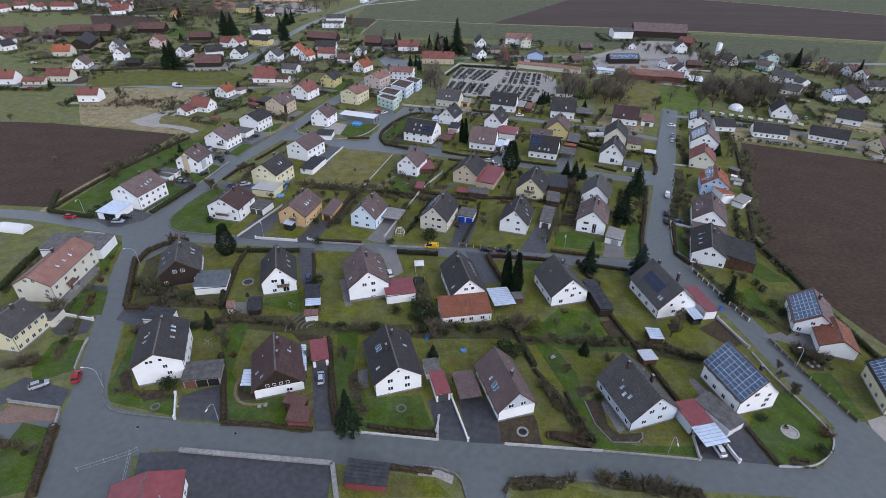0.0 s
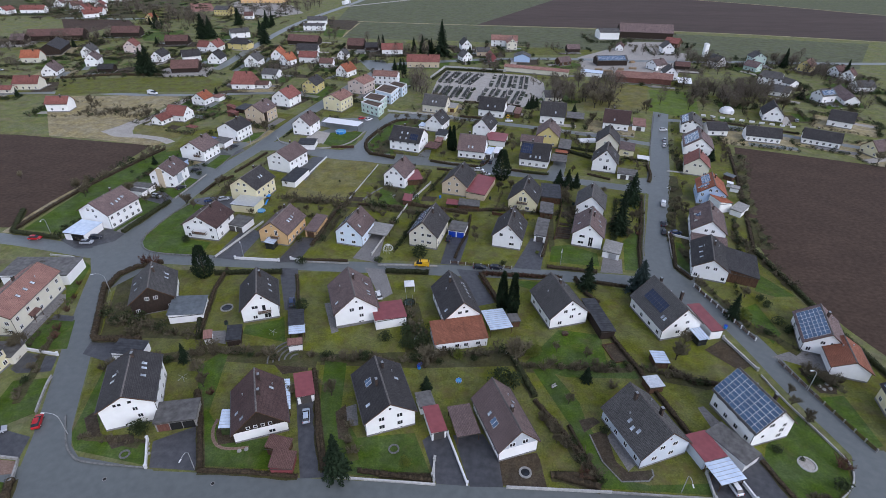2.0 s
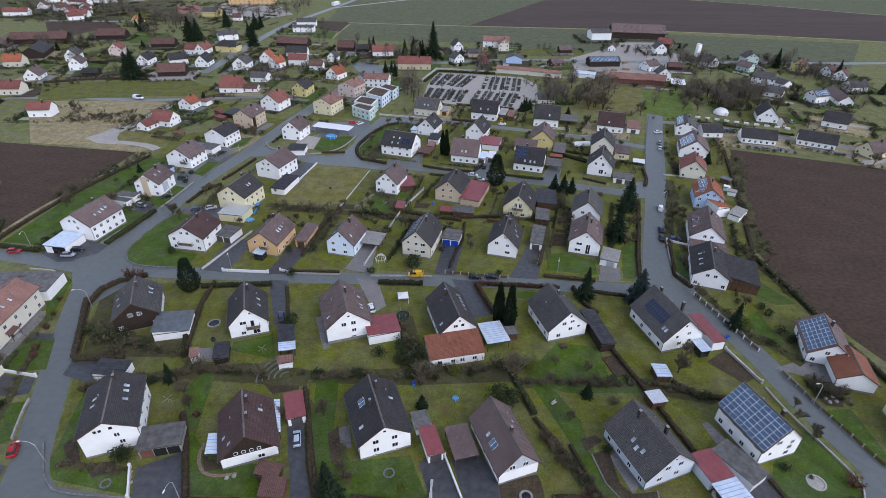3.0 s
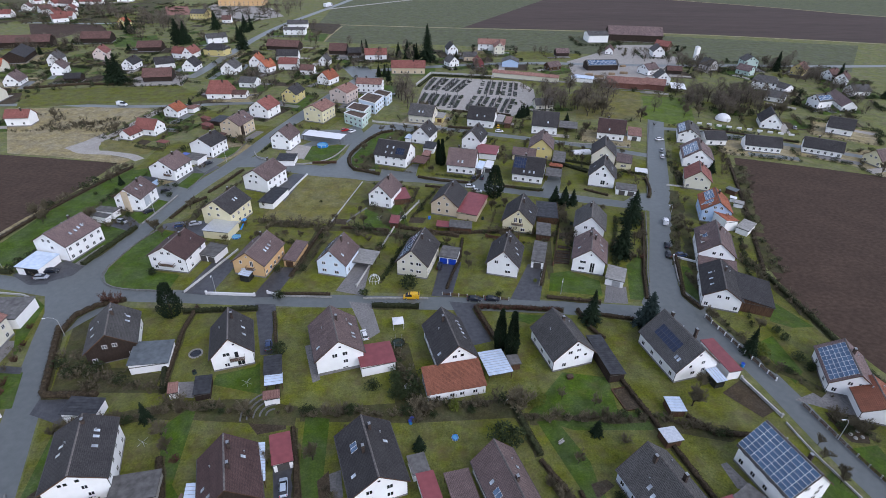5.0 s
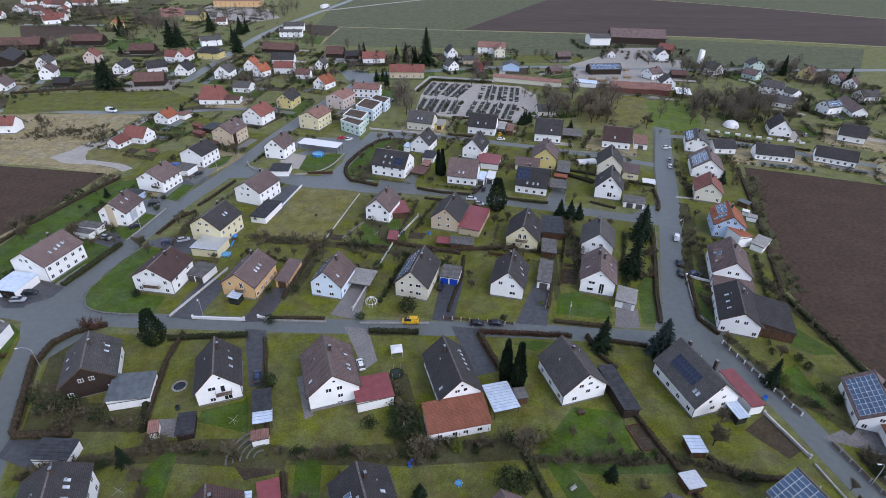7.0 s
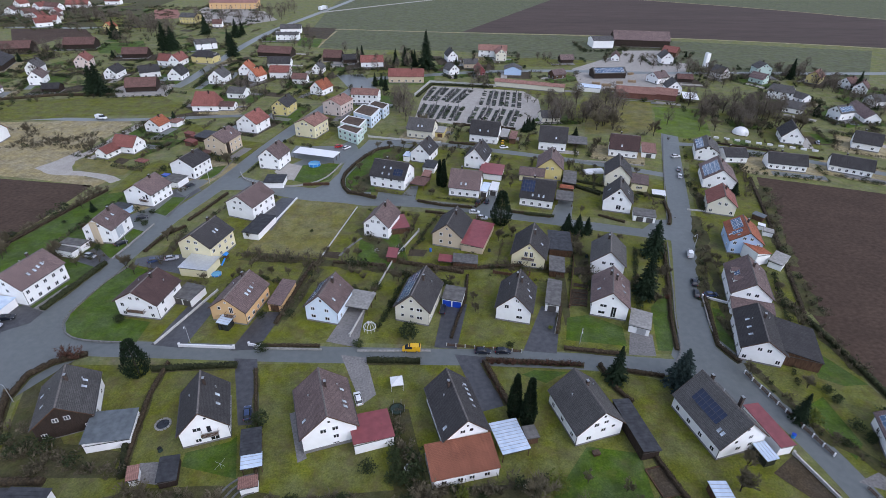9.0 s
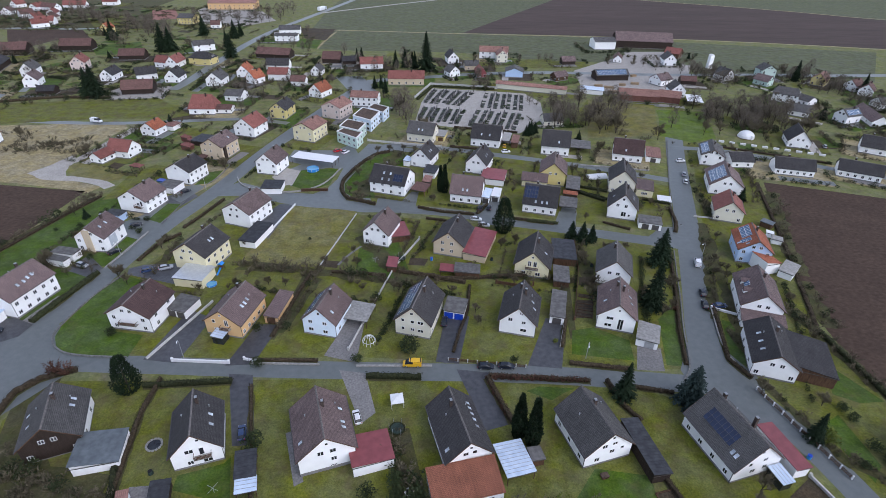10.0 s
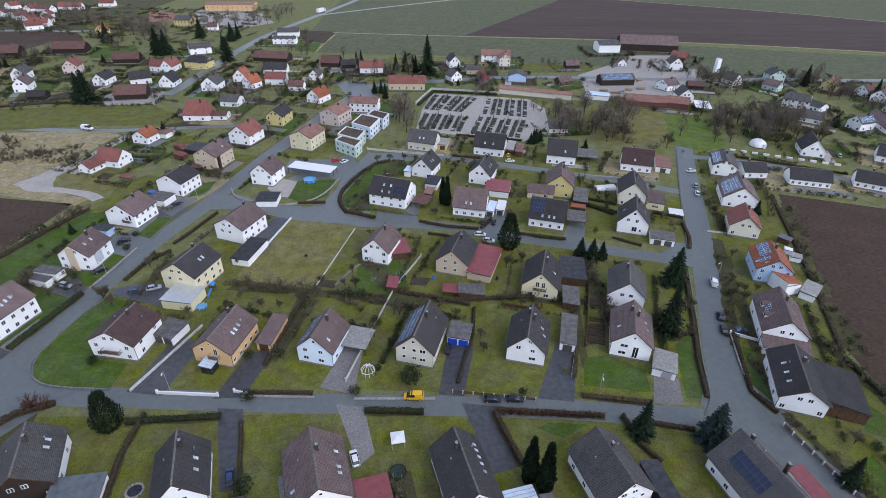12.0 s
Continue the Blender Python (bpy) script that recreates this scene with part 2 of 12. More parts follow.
M["solar_dark"] = mat("dark_solar_cells", (0.012, 0.020, 0.045), (0.022, 0.034, 0.075), 1.0, 0.18, stain=0.2, vary=0.25)
M["alu"] = mat("aluminium_frame", (0.55, 0.57, 0.60), (0.68, 0.70, 0.72), 2, 0.4, metal=0.6, stain=0.1)
M["pool_water"] = mat("pool_water", (0.10, 0.30, 0.46), (0.14, 0.36, 0.52), 1.0, 0.08)
M["skylight"] = mat("skylight_glass", (0.30, 0.34, 0.38), (0.55, 0.60, 0.65), 0.7, 0.12, stain=0.3, vary=0.6)
M["bark"] = mat("tree_bark", (0.035, 0.028, 0.020), (0.085, 0.070, 0.052), 6, 0.9, 0.5, 12, 0.3, vary=0.3)
M["twig"] = mat("bare_twigs", (0.082, 0.070, 0.043), (0.180, 0.155, 0.103), 1.2, 0.9, stain=0.3, vary=0.5)
M["grey_twig"] = mat("grey_bare_twigs", (0.090, 0.074, 0.058), (0.200, 0.170, 0.135), 0.5, 0.9, stain=0.3, vary=0.3)
M["twig_red"] = mat("reddish_twigs", (0.070, 0.036, 0.026), (0.14, 0.072, 0.050), 1.2, 0.9, stain=0.3, vary=0.4)
M["needle"] = mat("fir_needles", (0.008, 0.017, 0.008), (0.022, 0.040, 0.017), 2.0, 0.8, stain=0.3, vary=0.4)
M["needle_blue"] = mat("blue_spruce_needles", (0.024, 0.040, 0.036), (0.052, 0.080, 0.070), 2.0, 0.8, stain=0.3, vary=0.3)
M["leaf"] = mat("evergreen_leaves", (0.018, 0.029, 0.010), (0.052, 0.070, 0.024), 2.0, 0.7, stain=0.3, vary=0.5)
M["leaf_light"] = mat("yellow_green_leaves", (0.07, 0.09, 0.012), (0.13, 0.15, 0.025), 2.0, 0.7, stain=0.3, vary=0.3)
M["hedge_brown"] = mat("brown_beech_hedge", (0.024, 0.018, 0.011), (0.074, 0.055, 0.033), 2.2, 0.9, 0.6, 6, 0.3, vary=0.4)
M["hedge_green"] = mat("dark_thuja_hedge", (0.015, 0.019, 0.008), (0.042, 0.047, 0.019), 2.2, 0.9, 0.6, 6, 0.3, vary=0.4)
# Black for tyres and lids, and for the shade painted into open garage bays.
M["rubber"] = mat("black_rubber_and_bay_shade", (0.010, 0.010, 0.010), (0.022, 0.022, 0.022), 4, 0.8)
M["granite"] = mat("grave_stone", (0.020, 0.020, 0.021), (0.085, 0.084, 0.086), 2.0, 0.35, vary=0.9, stain=0.3)
M["metal_pole"] = mat("galvanised_pole", (0.42, 0.43, 0.44), (0.55, 0.56, 0.57), 3, 0.45, metal=0.6)
for key, c in dict(car_red=(0.42, 0.012, 0.016), car_white=(0.75, 0.76, 0.77), car_silver=(0.36, 0.38, 0.42), car_black=(0.012, 0.016, 0.026), car_blue=(0.030, 0.055, 0.13),
                   car_yellow=(0.72, 0.42, 0.02), blue_paint=(0.010, 0.055, 0.42), plastic_blue=(0.03, 0.22, 0.60), white_paint=(0.75, 0.75, 0.75), car_lightblue=(0.45, 0.52, 0.60)).items():
    M[key] = mat(key, tuple(v * 0.9 for v in c), c, 2.0, 0.28, stain=0.06, vary=0.05)
M["pale_clad"] = mat("pale_gable_cladding", (0.42, 0.46, 0.50), (0.52, 0.56, 0.60), 2.0, 0.6, 0.3, 10, 0.1, stretch=(6, 1, 0.2))
M["net"] = mat("dark_net", (0.02, 0.035, 0.03), (0.04, 0.06, 0.05), 3, 0.8)


# ---- building blocks ----
def part(name, data, material, parent, label=""):
    """Links a bmesh or a mesh as one mesh object, under a thing or a part."""
    if isinstance(data, bmesh.types.BMesh):
        me = bpy.data.meshes.new(name)
        data.to_mesh(me)
        data.free()
    else:
        me = data
    if material is not None and not me.materials:
        me.materials.append(M[material])
    ob = new(name, me)
    if parent is not None:
        ob.parent = parent
    if label:
        ob["label"] = label
    return ob


def thing(name, m, label, category, group="", kind=""):
    ob = new(name)
    ob.matrix_world = m
    return tagged(ob, label, category, group, kind)


def boxes(*specs):
    """One bmesh of axis-aligned boxes (x0, y0, z0, x1, y1, z1)."""
    bm = bmesh.new()
    for x0, y0, z0, x1, y1, z1 in specs:
        v = [bm.verts.new(p) for p in ((x0, y0, z0), (x1, y0, z0), (x1, y1, z0), (x0, y1, z0), (x0, y0, z1), (x1, y0, z1), (x1, y1, z1), (x0, y1, z1))]
        for f in ((3, 2, 1, 0), (4, 5, 6, 7), (0, 1, 5, 4), (1, 2, 6, 5), (2, 3, 7, 6), (3, 0, 4, 7)):
            bm.faces.new([v[i] for i in f])
    return bm


def prism(poly, y0, y1):
    """The outline poly in x and z, pulled from y0 to y1."""
    bm = bmesh.new()
    a = [bm.verts.new((x, y0, z)) for x, z in poly]
    b = [bm.verts.new((x, y1, z)) for x, z in poly]
    n = len(poly)
    bm.faces.new(a)
    bm.faces.new(b[::-1])
    for i in range(n):
        bm.faces.new((a[i], b[i], b[(i + 1) % n], a[(i + 1) % n]))
    bmesh.ops.recalc_face_normals(bm, faces=bm.faces)
    return bm


def slab(quads, thick):
    """Roof planes, each a list of 3 or 4 corners seen from above, given thickness; UV in metres, v up the slope."""
    bm = bmesh.new()
    uv = bm.loops.layers.uv.new("UVMap")
    for q in quads:
        pts = [Vector(p) for p in q]
        n = (pts[1] - pts[0]).cross(pts[2] - pts[0]).normalized()
        if n.z < 0:
            pts, n = pts[::-1], -n
        along = Vector((0, 0, 1)).cross(n)
        along = along.normalized() if along.length > 1e-6 else Vector((1, 0, 0))
        up = n.cross(along)
        top = [bm.verts.new(p) for p in pts]
        low = [bm.verts.new(p - Vector((0, 0, thick))) for p in pts]
        faces = [bm.faces.new(top), bm.faces.new(low[::-1])]
        k = len(pts)
        for i in range(k):
            faces.append(bm.faces.new((low[i], low[(i + 1) % k], top[(i + 1) % k], top[i])))
        for f in faces:
            for lp in f.loops:
                lp[uv].uv = (lp.vert.co.dot(along), lp.vert.co.dot(up))
    return bm


MESHES = {}


def shared(key, make, *mats):
    """A mesh that alike pieces share, made at its first use."""
    if key not in MESHES:
        bm = make()
        me = bpy.data.meshes.new(str(key[0]))
        bm.to_mesh(me)
        bm.free()
        for k in mats:
            me.materials.append(M[k])
        MESHES[key] = me
    return MESHES[key]


def frame_bm(w, h):
    """A window frame in one piece, with one opening or two."""
    b = 0.09
    xs = [-w / 2, -w / 2 + b, -0.05, 0.05, w / 2 - b, w / 2] if w > 1.0 else [-w / 2, -w / 2 + b, w / 2 - b, w / 2]
    zs = [0, b, h - b, h]
    bm = bmesh.new()
    grid = [[bm.verts.new((x, -0.05, z)) for z in zs] for x in xs]
    for i in range(len(xs) - 1):
        for k in range(3):
            if k == 1 and i % 2 == 1:
                continue
            bm.faces.new((grid[i][k], grid[i + 1][k], grid[i + 1][k + 1], grid[i][k + 1]))
    r = bmesh.ops.extrude_face_region(bm, geom=bm.faces[:])
    bmesh.ops.translate(bm, verts=[v for v in r["geom"] if isinstance(v, bmesh.types.BMVert)], vec=(0, 0.08, 0))
    bmesh.ops.recalc_face_normals(bm, faces=bm.faces)
    return bm


def far_window_bm(w, h):
    bm = boxes((-w / 2, -0.05, 0, w / 2, 0.03, h))
    bm.normal_update()
    f = [q for q in bm.faces if q.calc_center_median().y < -0.04]
    r = bmesh.ops.inset_region(bm, faces=f, thickness=0.11, depth=-0.03)
    for q in bm.faces:
        q.material_index = 0
    f[0].material_index = 1
    return bm


def window(parent, x, y, z, turn, w=1.1, h=1.25):
    """A window in a wall: its lower middle at x, y, z; turn: the way it faces, 0 for -y."""
    if parent.matrix_world.translation.y > 318:
        facing = parent.matrix_world.to_3x3() @ (pose(0, 0, 0, 0, 0, turn).to_3x3() @ Vector((0, -1, 0)))
        if facing.y > 0.35:
            return None
        far = part("window", shared(("far_window", w, h), lambda: far_window_bm(w, h), "frame", "glass"), None, parent)
        far.matrix_local = pose(x, y, z, 0, 0, turn)
        return far
    fr = part("window", shared(("window", w, h), lambda: frame_bm(w, h), "frame"), None, parent)
    fr.matrix_local = pose(x, y, z, 0, 0, turn)
    pane = part("pane", shared(("pane", w, h), lambda: boxes((-w / 2 + 0.085, -0.02, 0.085, w / 2 - 0.085, 0.01, h - 0.085)), "glass"), None, fr)
    return fr


def door(parent, x, y, z, turn, w=1.0, h=2.05, material="door", name="door", label=""):
    def make():
        s = [(-w / 2, -0.06, 0, w / 2, 0.02, h)]
        n = 4 if w > 2 else 2
        for i in range(n):
            s.append((-w / 2 + 0.06, -0.09, 0.05 + i * h / n, w / 2 - 0.06, -0.06, (i + 1) * h / n - 0.04))
        return boxes(*s)
    d = part(name, shared((name, w, h, material), make, material), None, parent, label)
    d.matrix_local = pose(x, y, z, 0, 0, turn)
    return d


def panel_bm(w, h):
    bm = boxes((-w / 2, -h / 2, 0, w / 2, h / 2, 0.04))
    bm.normal_update()
    top = [f for f in bm.faces if f.normal.z > 0.9 or f.calc_center_median().z > 0.035]
    r = bmesh.ops.inset_region(bm, faces=top, thickness=0.05)
    for f in bm.faces:
        f.material_index = 1
    for f in top:
        f.material_index = 0
    return bm


def on_slope(w, eave, ridge, side, y, d, lift=0.05):
    """The pose of something that lies on a roof slope: side -1 or 1 in x, y along the ridge, d metres up from the eave's edge."""
    run, rise = w / 2, ridge - eave
    a = math.atan2(rise, run)
    x = side * (run - d * math.cos(a))
    z = eave + d * math.sin(a)
    n = Vector((side * math.sin(a), 0, math.cos(a)))
    up = Vector((-side * math.cos(a), 0, math.sin(a)))
    along = up.cross(n)
    m = Matrix((along, up, n)).transposed().to_4x4()
    m.translation = Vector((x, y, z)) + n * lift
    return m


def chimney(parent, x, y, z0, z1, w=0.55, l=0.7, material="brick"):
    c = part("chimney", boxes((-w / 2, -l / 2, z0, w / 2, l / 2, z1), (-w / 2 - 0.06, -l / 2 - 0.06, z1 - 0.18, w / 2 + 0.06, l / 2 + 0.06, z1)), material, parent)
    c.location = (x, y, 0)
    if parent.matrix_world.translation.y > 300:
        return
    cap = part("chimney_cap", boxes((-w / 2 + 0.1, -l / 2 + 0.1, z1, -w / 2 + 0.16, l / 2 - 0.1, z1 + 0.2), (w / 2 - 0.16, -l / 2 + 0.1, z1, w / 2 - 0.1, l / 2 - 0.1, z1 + 0.2),
                                    (-w / 2, -l / 2, z1 + 0.2, w / 2, l / 2, z1 + 0.25)), "zinc", c)


def dormer(root, w, eave, ridge, side, y, d, dw, roof, wall):
    """A small gabled dormer on a slope: side -1 or 1, y along the ridge, d metres up from the eave."""
    a = math.atan2(ridge - eave, w / 2)
    h, peak = 1.15, 0.65
    deep = (h + peak) / math.tan(a)
    top = part("dormer", prism([(-dw / 2, -0.2), (dw / 2, -0.2), (dw / 2, h), (0, h + peak), (-dw / 2, h)], 0, deep), wall, root)
    top.matrix_local = pose(side * (w / 2 - d * math.cos(a)), y, eave + d * math.sin(a), 0, 0, 90 * side)
    hw = dw / 2 + 0.2
    part("roof", slab([[(-hw, -0.25, h - 0.1), (-hw, deep, h - 0.1), (0, deep, h + peak + 0.1), (0, -0.25, h + peak + 0.1)], [(hw, deep, h - 0.1), (hw, -0.25, h - 0.1), (0, -0.25, h + peak + 0.1), (0, deep, h + peak + 0.1)]], 0.12), roof, top)
    part("pane", shared(("dormer_pane", dw), lambda: boxes((-dw / 2 + 0.2, -0.03, 0.2, dw / 2 - 0.2, 0.02, h - 0.05)), "glass"), None, top)


def canopy(root, x, y, turn, w, deep, z, roof, with_door=True):
    """An entrance roof on two posts, with the door under it."""
    c = part("entrance_canopy", slab([[(-w / 2, -deep, z), (w / 2, -deep, z), (w / 2, 0, z + 0.5), (-w / 2, 0, z + 0.5)]], 0.14), roof, root)
    c.matrix_local = pose(x, y, 0, 0, 0, turn)
    for s in (-1, 1):
        part("post", shared(("canopy_post", z), lambda: boxes((-0.06, -0.06, 0, 0.06, 0.06, z - 0.1)), "wood"), None, c).location = (s * (w / 2 - 0.15), -deep + 0.15, 0)
    part("step", boxes((-w / 2, -deep, 0, w / 2, 0, 0.16)), "concrete", c)
    if with_door:
        door(root, x, y, 0.17, turn)


PLOTS = []


def house(x, y, yaw, w, l, eave, ridge, roof, wall, label, front=(), back=(), left=2, right=2, sky=(), solar=(), stack=((0.8, 0.15),), hip=0.0, over=0.5,
          storeys=2, gable_clad="", plinth=0.5, balcony=None, front_door=None, category="house", group="houses of the village", detail=True, base=0.0, clad_from=None):
    """A house with its ridge along its own y; w and l are the roof's plan, eave and ridge its heights. front and back: windows of the gables as (x, z, w, h)."""
    root = thing(category.replace(" ", "_"), pose(x, y, base, 0, 0, yaw), label, category, group)
    PLOTS.append((x, y, yaw, w, l, category))
    detail = detail and y < 330
    hw, hl, rise = w / 2, l / 2, ridge - eave
    ww, wl = hw - over, hl - over * 0.8
    we = eave + over * rise / hw - 0.12          # height at which the wall meets the roof
    top = ridge - 0.16
    if hip:
        part("wall", boxes((-ww, -wl, 0, ww, wl, we)), wall, root)
        quads = [[(-hw, -hl, eave), (-hw, hl, eave), (0, hl - hip, ridge), (0, -hl + hip, ridge)], [(hw, hl, eave), (hw, -hl, eave), (0, -hl + hip, ridge), (0, hl - hip, ridge)],
                 [(hw, -hl, eave), (-hw, -hl, eave), (0, -hl + hip, ridge)], [(-hw, hl, eave), (hw, hl, eave), (0, hl - hip, ridge)]]
    else:
        part("wall", prism([(-ww, 0), (ww, 0), (ww, we), (0, top), (-ww, we)], -wl, wl), wall, root)
        quads = [[(-hw, -hl, eave), (-hw, hl, eave), (0, hl, ridge), (0, -hl, ridge)], [(hw, hl, eave), (hw, -hl, eave), (0, -hl, ridge), (0, hl, ridge)]]
    part("roof", slab(quads, 0.2), roof, root)
    if plinth:
        part("plinth", boxes((-ww - 0.025, -wl - 0.025, 0, ww + 0.025, wl + 0.025, plinth)), "plaster_base", root)
    if gable_clad and not hip:
        zc = we - 0.2 if clad_from is None else clad_from
        part("gable_cladding", prism([(-ww - 0.02, zc), (ww + 0.02, zc), (ww + 0.02, we + 0.0), (0, top - 0.02), (-ww - 0.02, we + 0.0)], -wl - 0.06, -wl - 0.004), gable_clad, root)
    if detail:
        cap = part("ridge_cap", prism([(-0.2, ridge - 0.1), (0.2, ridge - 0.1), (0.09, ridge + 0.08), (-0.09, ridge + 0.08)], -hl + hip, hl - hip), "ridge", root)
        for s in (-1, 1):
            g = part("gutter", prism([(-0.07, -0.12), (0.07, -0.12), (0.09, 0.0), (-0.09, 0.0)], -hl, hl), "dark_zinc", root)
            g.location = (s * (hw + 0.07), 0, eave - 0.03)
            if not hip:
                for e in (-1, 1) if y < 170 else (-1,):
                    vb = part("verge_board", slab([[(s * hw, e * hl - 0.02, eave), (s * hw, e * hl + 0.02, eave), (0, e * hl + 0.02, ridge), (0, e * hl - 0.02, ridge)]], 0.27), "wood", root)
                    vb.location = (0, e * 0.022, 0.02)
        if y < 185:
            for s in (-1, 1):
                dp = part("downpipe", shared(("downpipe", round(eave, 1)), lambda: boxes((-0.05, -0.05, 0.1, 0.05, 0.05, eave - 0.1)), "dark_zinc"), None, root)
                dp.location = (s * (ww + 0.07), -wl + 0.12, 0)
            for s, vy, d in ((-1, 0.12 * l, 4.1), (1, 0.24 * l, 3.6)):
                if not solar or s > 0:
                    vent = part("roof_vent", shared(("roof_vent",), lambda: boxes((-0.09, -0.09, -0.1, 0.09, 0.09, 0.42), (-0.14, -0.14, 0.42, 0.14, 0.14, 0.5)), "zinc"), None, root)
                    m = on_slope(w, eave, ridge, s, vy, d, 0.0)
                    vent.matrix_local = Matrix.Translation(m.translation)
    for fx, fz, fw, fh in front:
        window(root, fx, -wl - 0.004 - (0.06 if gable_clad and (fz > we - 0.5 or clad_from is not None) else 0), fz, 0, fw, fh)
    for fx, fz, fw, fh in back:
        window(root, fx, wl + 0.004, fz, 180, fw, fh)
    for s, n in ((-1, left), (1, right)):
        for k in range(n):
            yy = -wl + 2 * wl * (k + 0.5) / n
            for st in range(storeys):
                z = 0.95 + st * 2.75
                if z + 1.3 < we:
                    window(root, s * (ww + 0.004), yy, z, 90 * s, 1.1, 1.25)
    if front_door:
        s, yy = front_door
        door(root, s * (ww + 0.004), yy, 0.15, 90 * s)
    if balcony:
        bx, bz, bw = balcony
        bal = part("balcony", boxes((-bw / 2, -1.2, 0, bw / 2, 0, 0.14)), "concrete", root)
        bal.location = (bx, -wl - 0.004, bz)
        specs = [(-bw / 2, -1.2, 0.95, bw / 2, -1.12, 1.05), (-bw / 2, -1.12, 0.95, -bw / 2 + 0.08, 0, 1.05), (bw / 2 - 0.08, -1.12, 0.95, bw / 2, 0, 1.05)]
        n = int(bw / 0.22)
        specs += [(-bw / 2 + i * bw / n, -1.19, 0.14, -bw / 2 + i * bw / n + 0.15, -1.15, 0.95) for i in range(n)]
        part("railing", boxes(*specs), "wood", bal)
    for sx, sy in stack:
        # a stack off the ridge by sx metres, at the fraction sy of the length
        zt = ridge - abs(sx) * rise / hw
        chimney(root, sx, sy * l, zt - 0.5, ridge + 0.75)
    for side, sy, d in sky:
        fr = part("skylight", shared(("skylight",), lambda: boxes((-0.42, -0.62, 0, 0.42, -0.55, 0.1), (-0.42, 0.55, 0, 0.42, 0.62, 0.1), (-0.42, -0.55, 0, -0.35, 0.55, 0.1), (0.35, -0.55, 0, 0.42, 0.55, 0.1)), "dark_zinc"), None, root)
        fr.matrix_local = on_slope(w, eave, ridge, side, sy, d, 0.0)
        part("pane", shared(("sky_pane",), lambda: boxes((-0.35, -0.55, 0.03, 0.35, 0.55, 0.07)), "skylight"), None, fr)
    for side, y0, d0, cols, rows, cells in solar:
        pw, ph = (1.62, 1.0) if rows > 4 else (1.0, 1.62)
        for i in range(cols):
            for j in range(rows):
                p = part("solar_panel", shared(("solar_panel", cells, pw), lambda: panel_bm(pw - 0.02, ph - 0.02), cells, "white_paint" if cells == "solar" else "dark_zinc"), None, root)
                p.matrix_local = on_slope(w, eave, ridge, side, y0 + (i + 0.5) * pw, d0 + (j + 0.5) * ph, 0.09)
    return root


def shed(x, y, yaw, w, l, h, roof, wall, label, category="garage", drop=0.3, doors=(), group="garages and sheds", over=0.25, side_doors=(), open_front=False, base=0.0, windows=()):
    """A flat or lean-to roofed building; its front is -y, the roof falls by drop towards +x. doors: (x, width, height,
    material), black ones standing for the shade in open bays.
    """
    root = thing(category.replace(" ", "_"), pose(x, y, base, 0, 0, yaw), label, category, group)
    hw, hl = w / 2, l / 2
    if open_front:
        for sx in (-1, 1):
            for sy in (-1, 0, 1):
                part("post", boxes((-0.07, -0.07, 0, 0.07, 0.07, h - 0.2 + (drop / 2 if sx < 0 else -drop / 2))), "wood", root).location = (sx * (hw - 0.3), sy * (hl - 0.3), 0)
    else:
        part("wall", prism([(-hw + over, 0), (hw - over, 0), (hw - over, h - drop / 2 - 0.1), (-hw + over, h + drop / 2 - 0.1)], -hl + over, hl - over), wall, root)
    part("roof", slab([[(-hw, -hl, h + drop / 2), (-hw, hl, h + drop / 2), (hw, hl, h - drop / 2), (hw, -hl, h - drop / 2)]], 0.16), roof, root)
    if roof in ("blue_sheet", "dark_felt", "white_paint", "alu", "concrete"):
        n = max(3, int(l / 0.75))
        ribs = [slab([[(-hw, -hl + k * l / n, h + drop / 2 + 0.05), (-hw, -hl + k * l / n + 0.07, h + drop / 2 + 0.05), (hw, -hl + k * l / n + 0.07, h - drop / 2 + 0.05), (hw, -hl + k * l / n, h - drop / 2 + 0.05)]], 0.05) for k in range(1, n)]
        for rb in ribs if y < 160 else ():
            part("roof_rib", rb, "zinc" if roof == "blue_sheet" else roof, root)
    part("fascia", boxes((-hw, -hl - 0.03, h - drop / 2 - 0.22, hw, -hl - 0.004, h - drop / 2 - 0.02)), "dark_zinc", root)
    for wx in windows:
        window(root, wx, -hl + over - 0.004, 1.0, 0, 1.1, 1.1)
    for dx, dw, dh, dm in doors:
        door(root, dx, -hl + over - 0.004, 0.02, 0, dw, dh, dm, "garage_door")
    return root


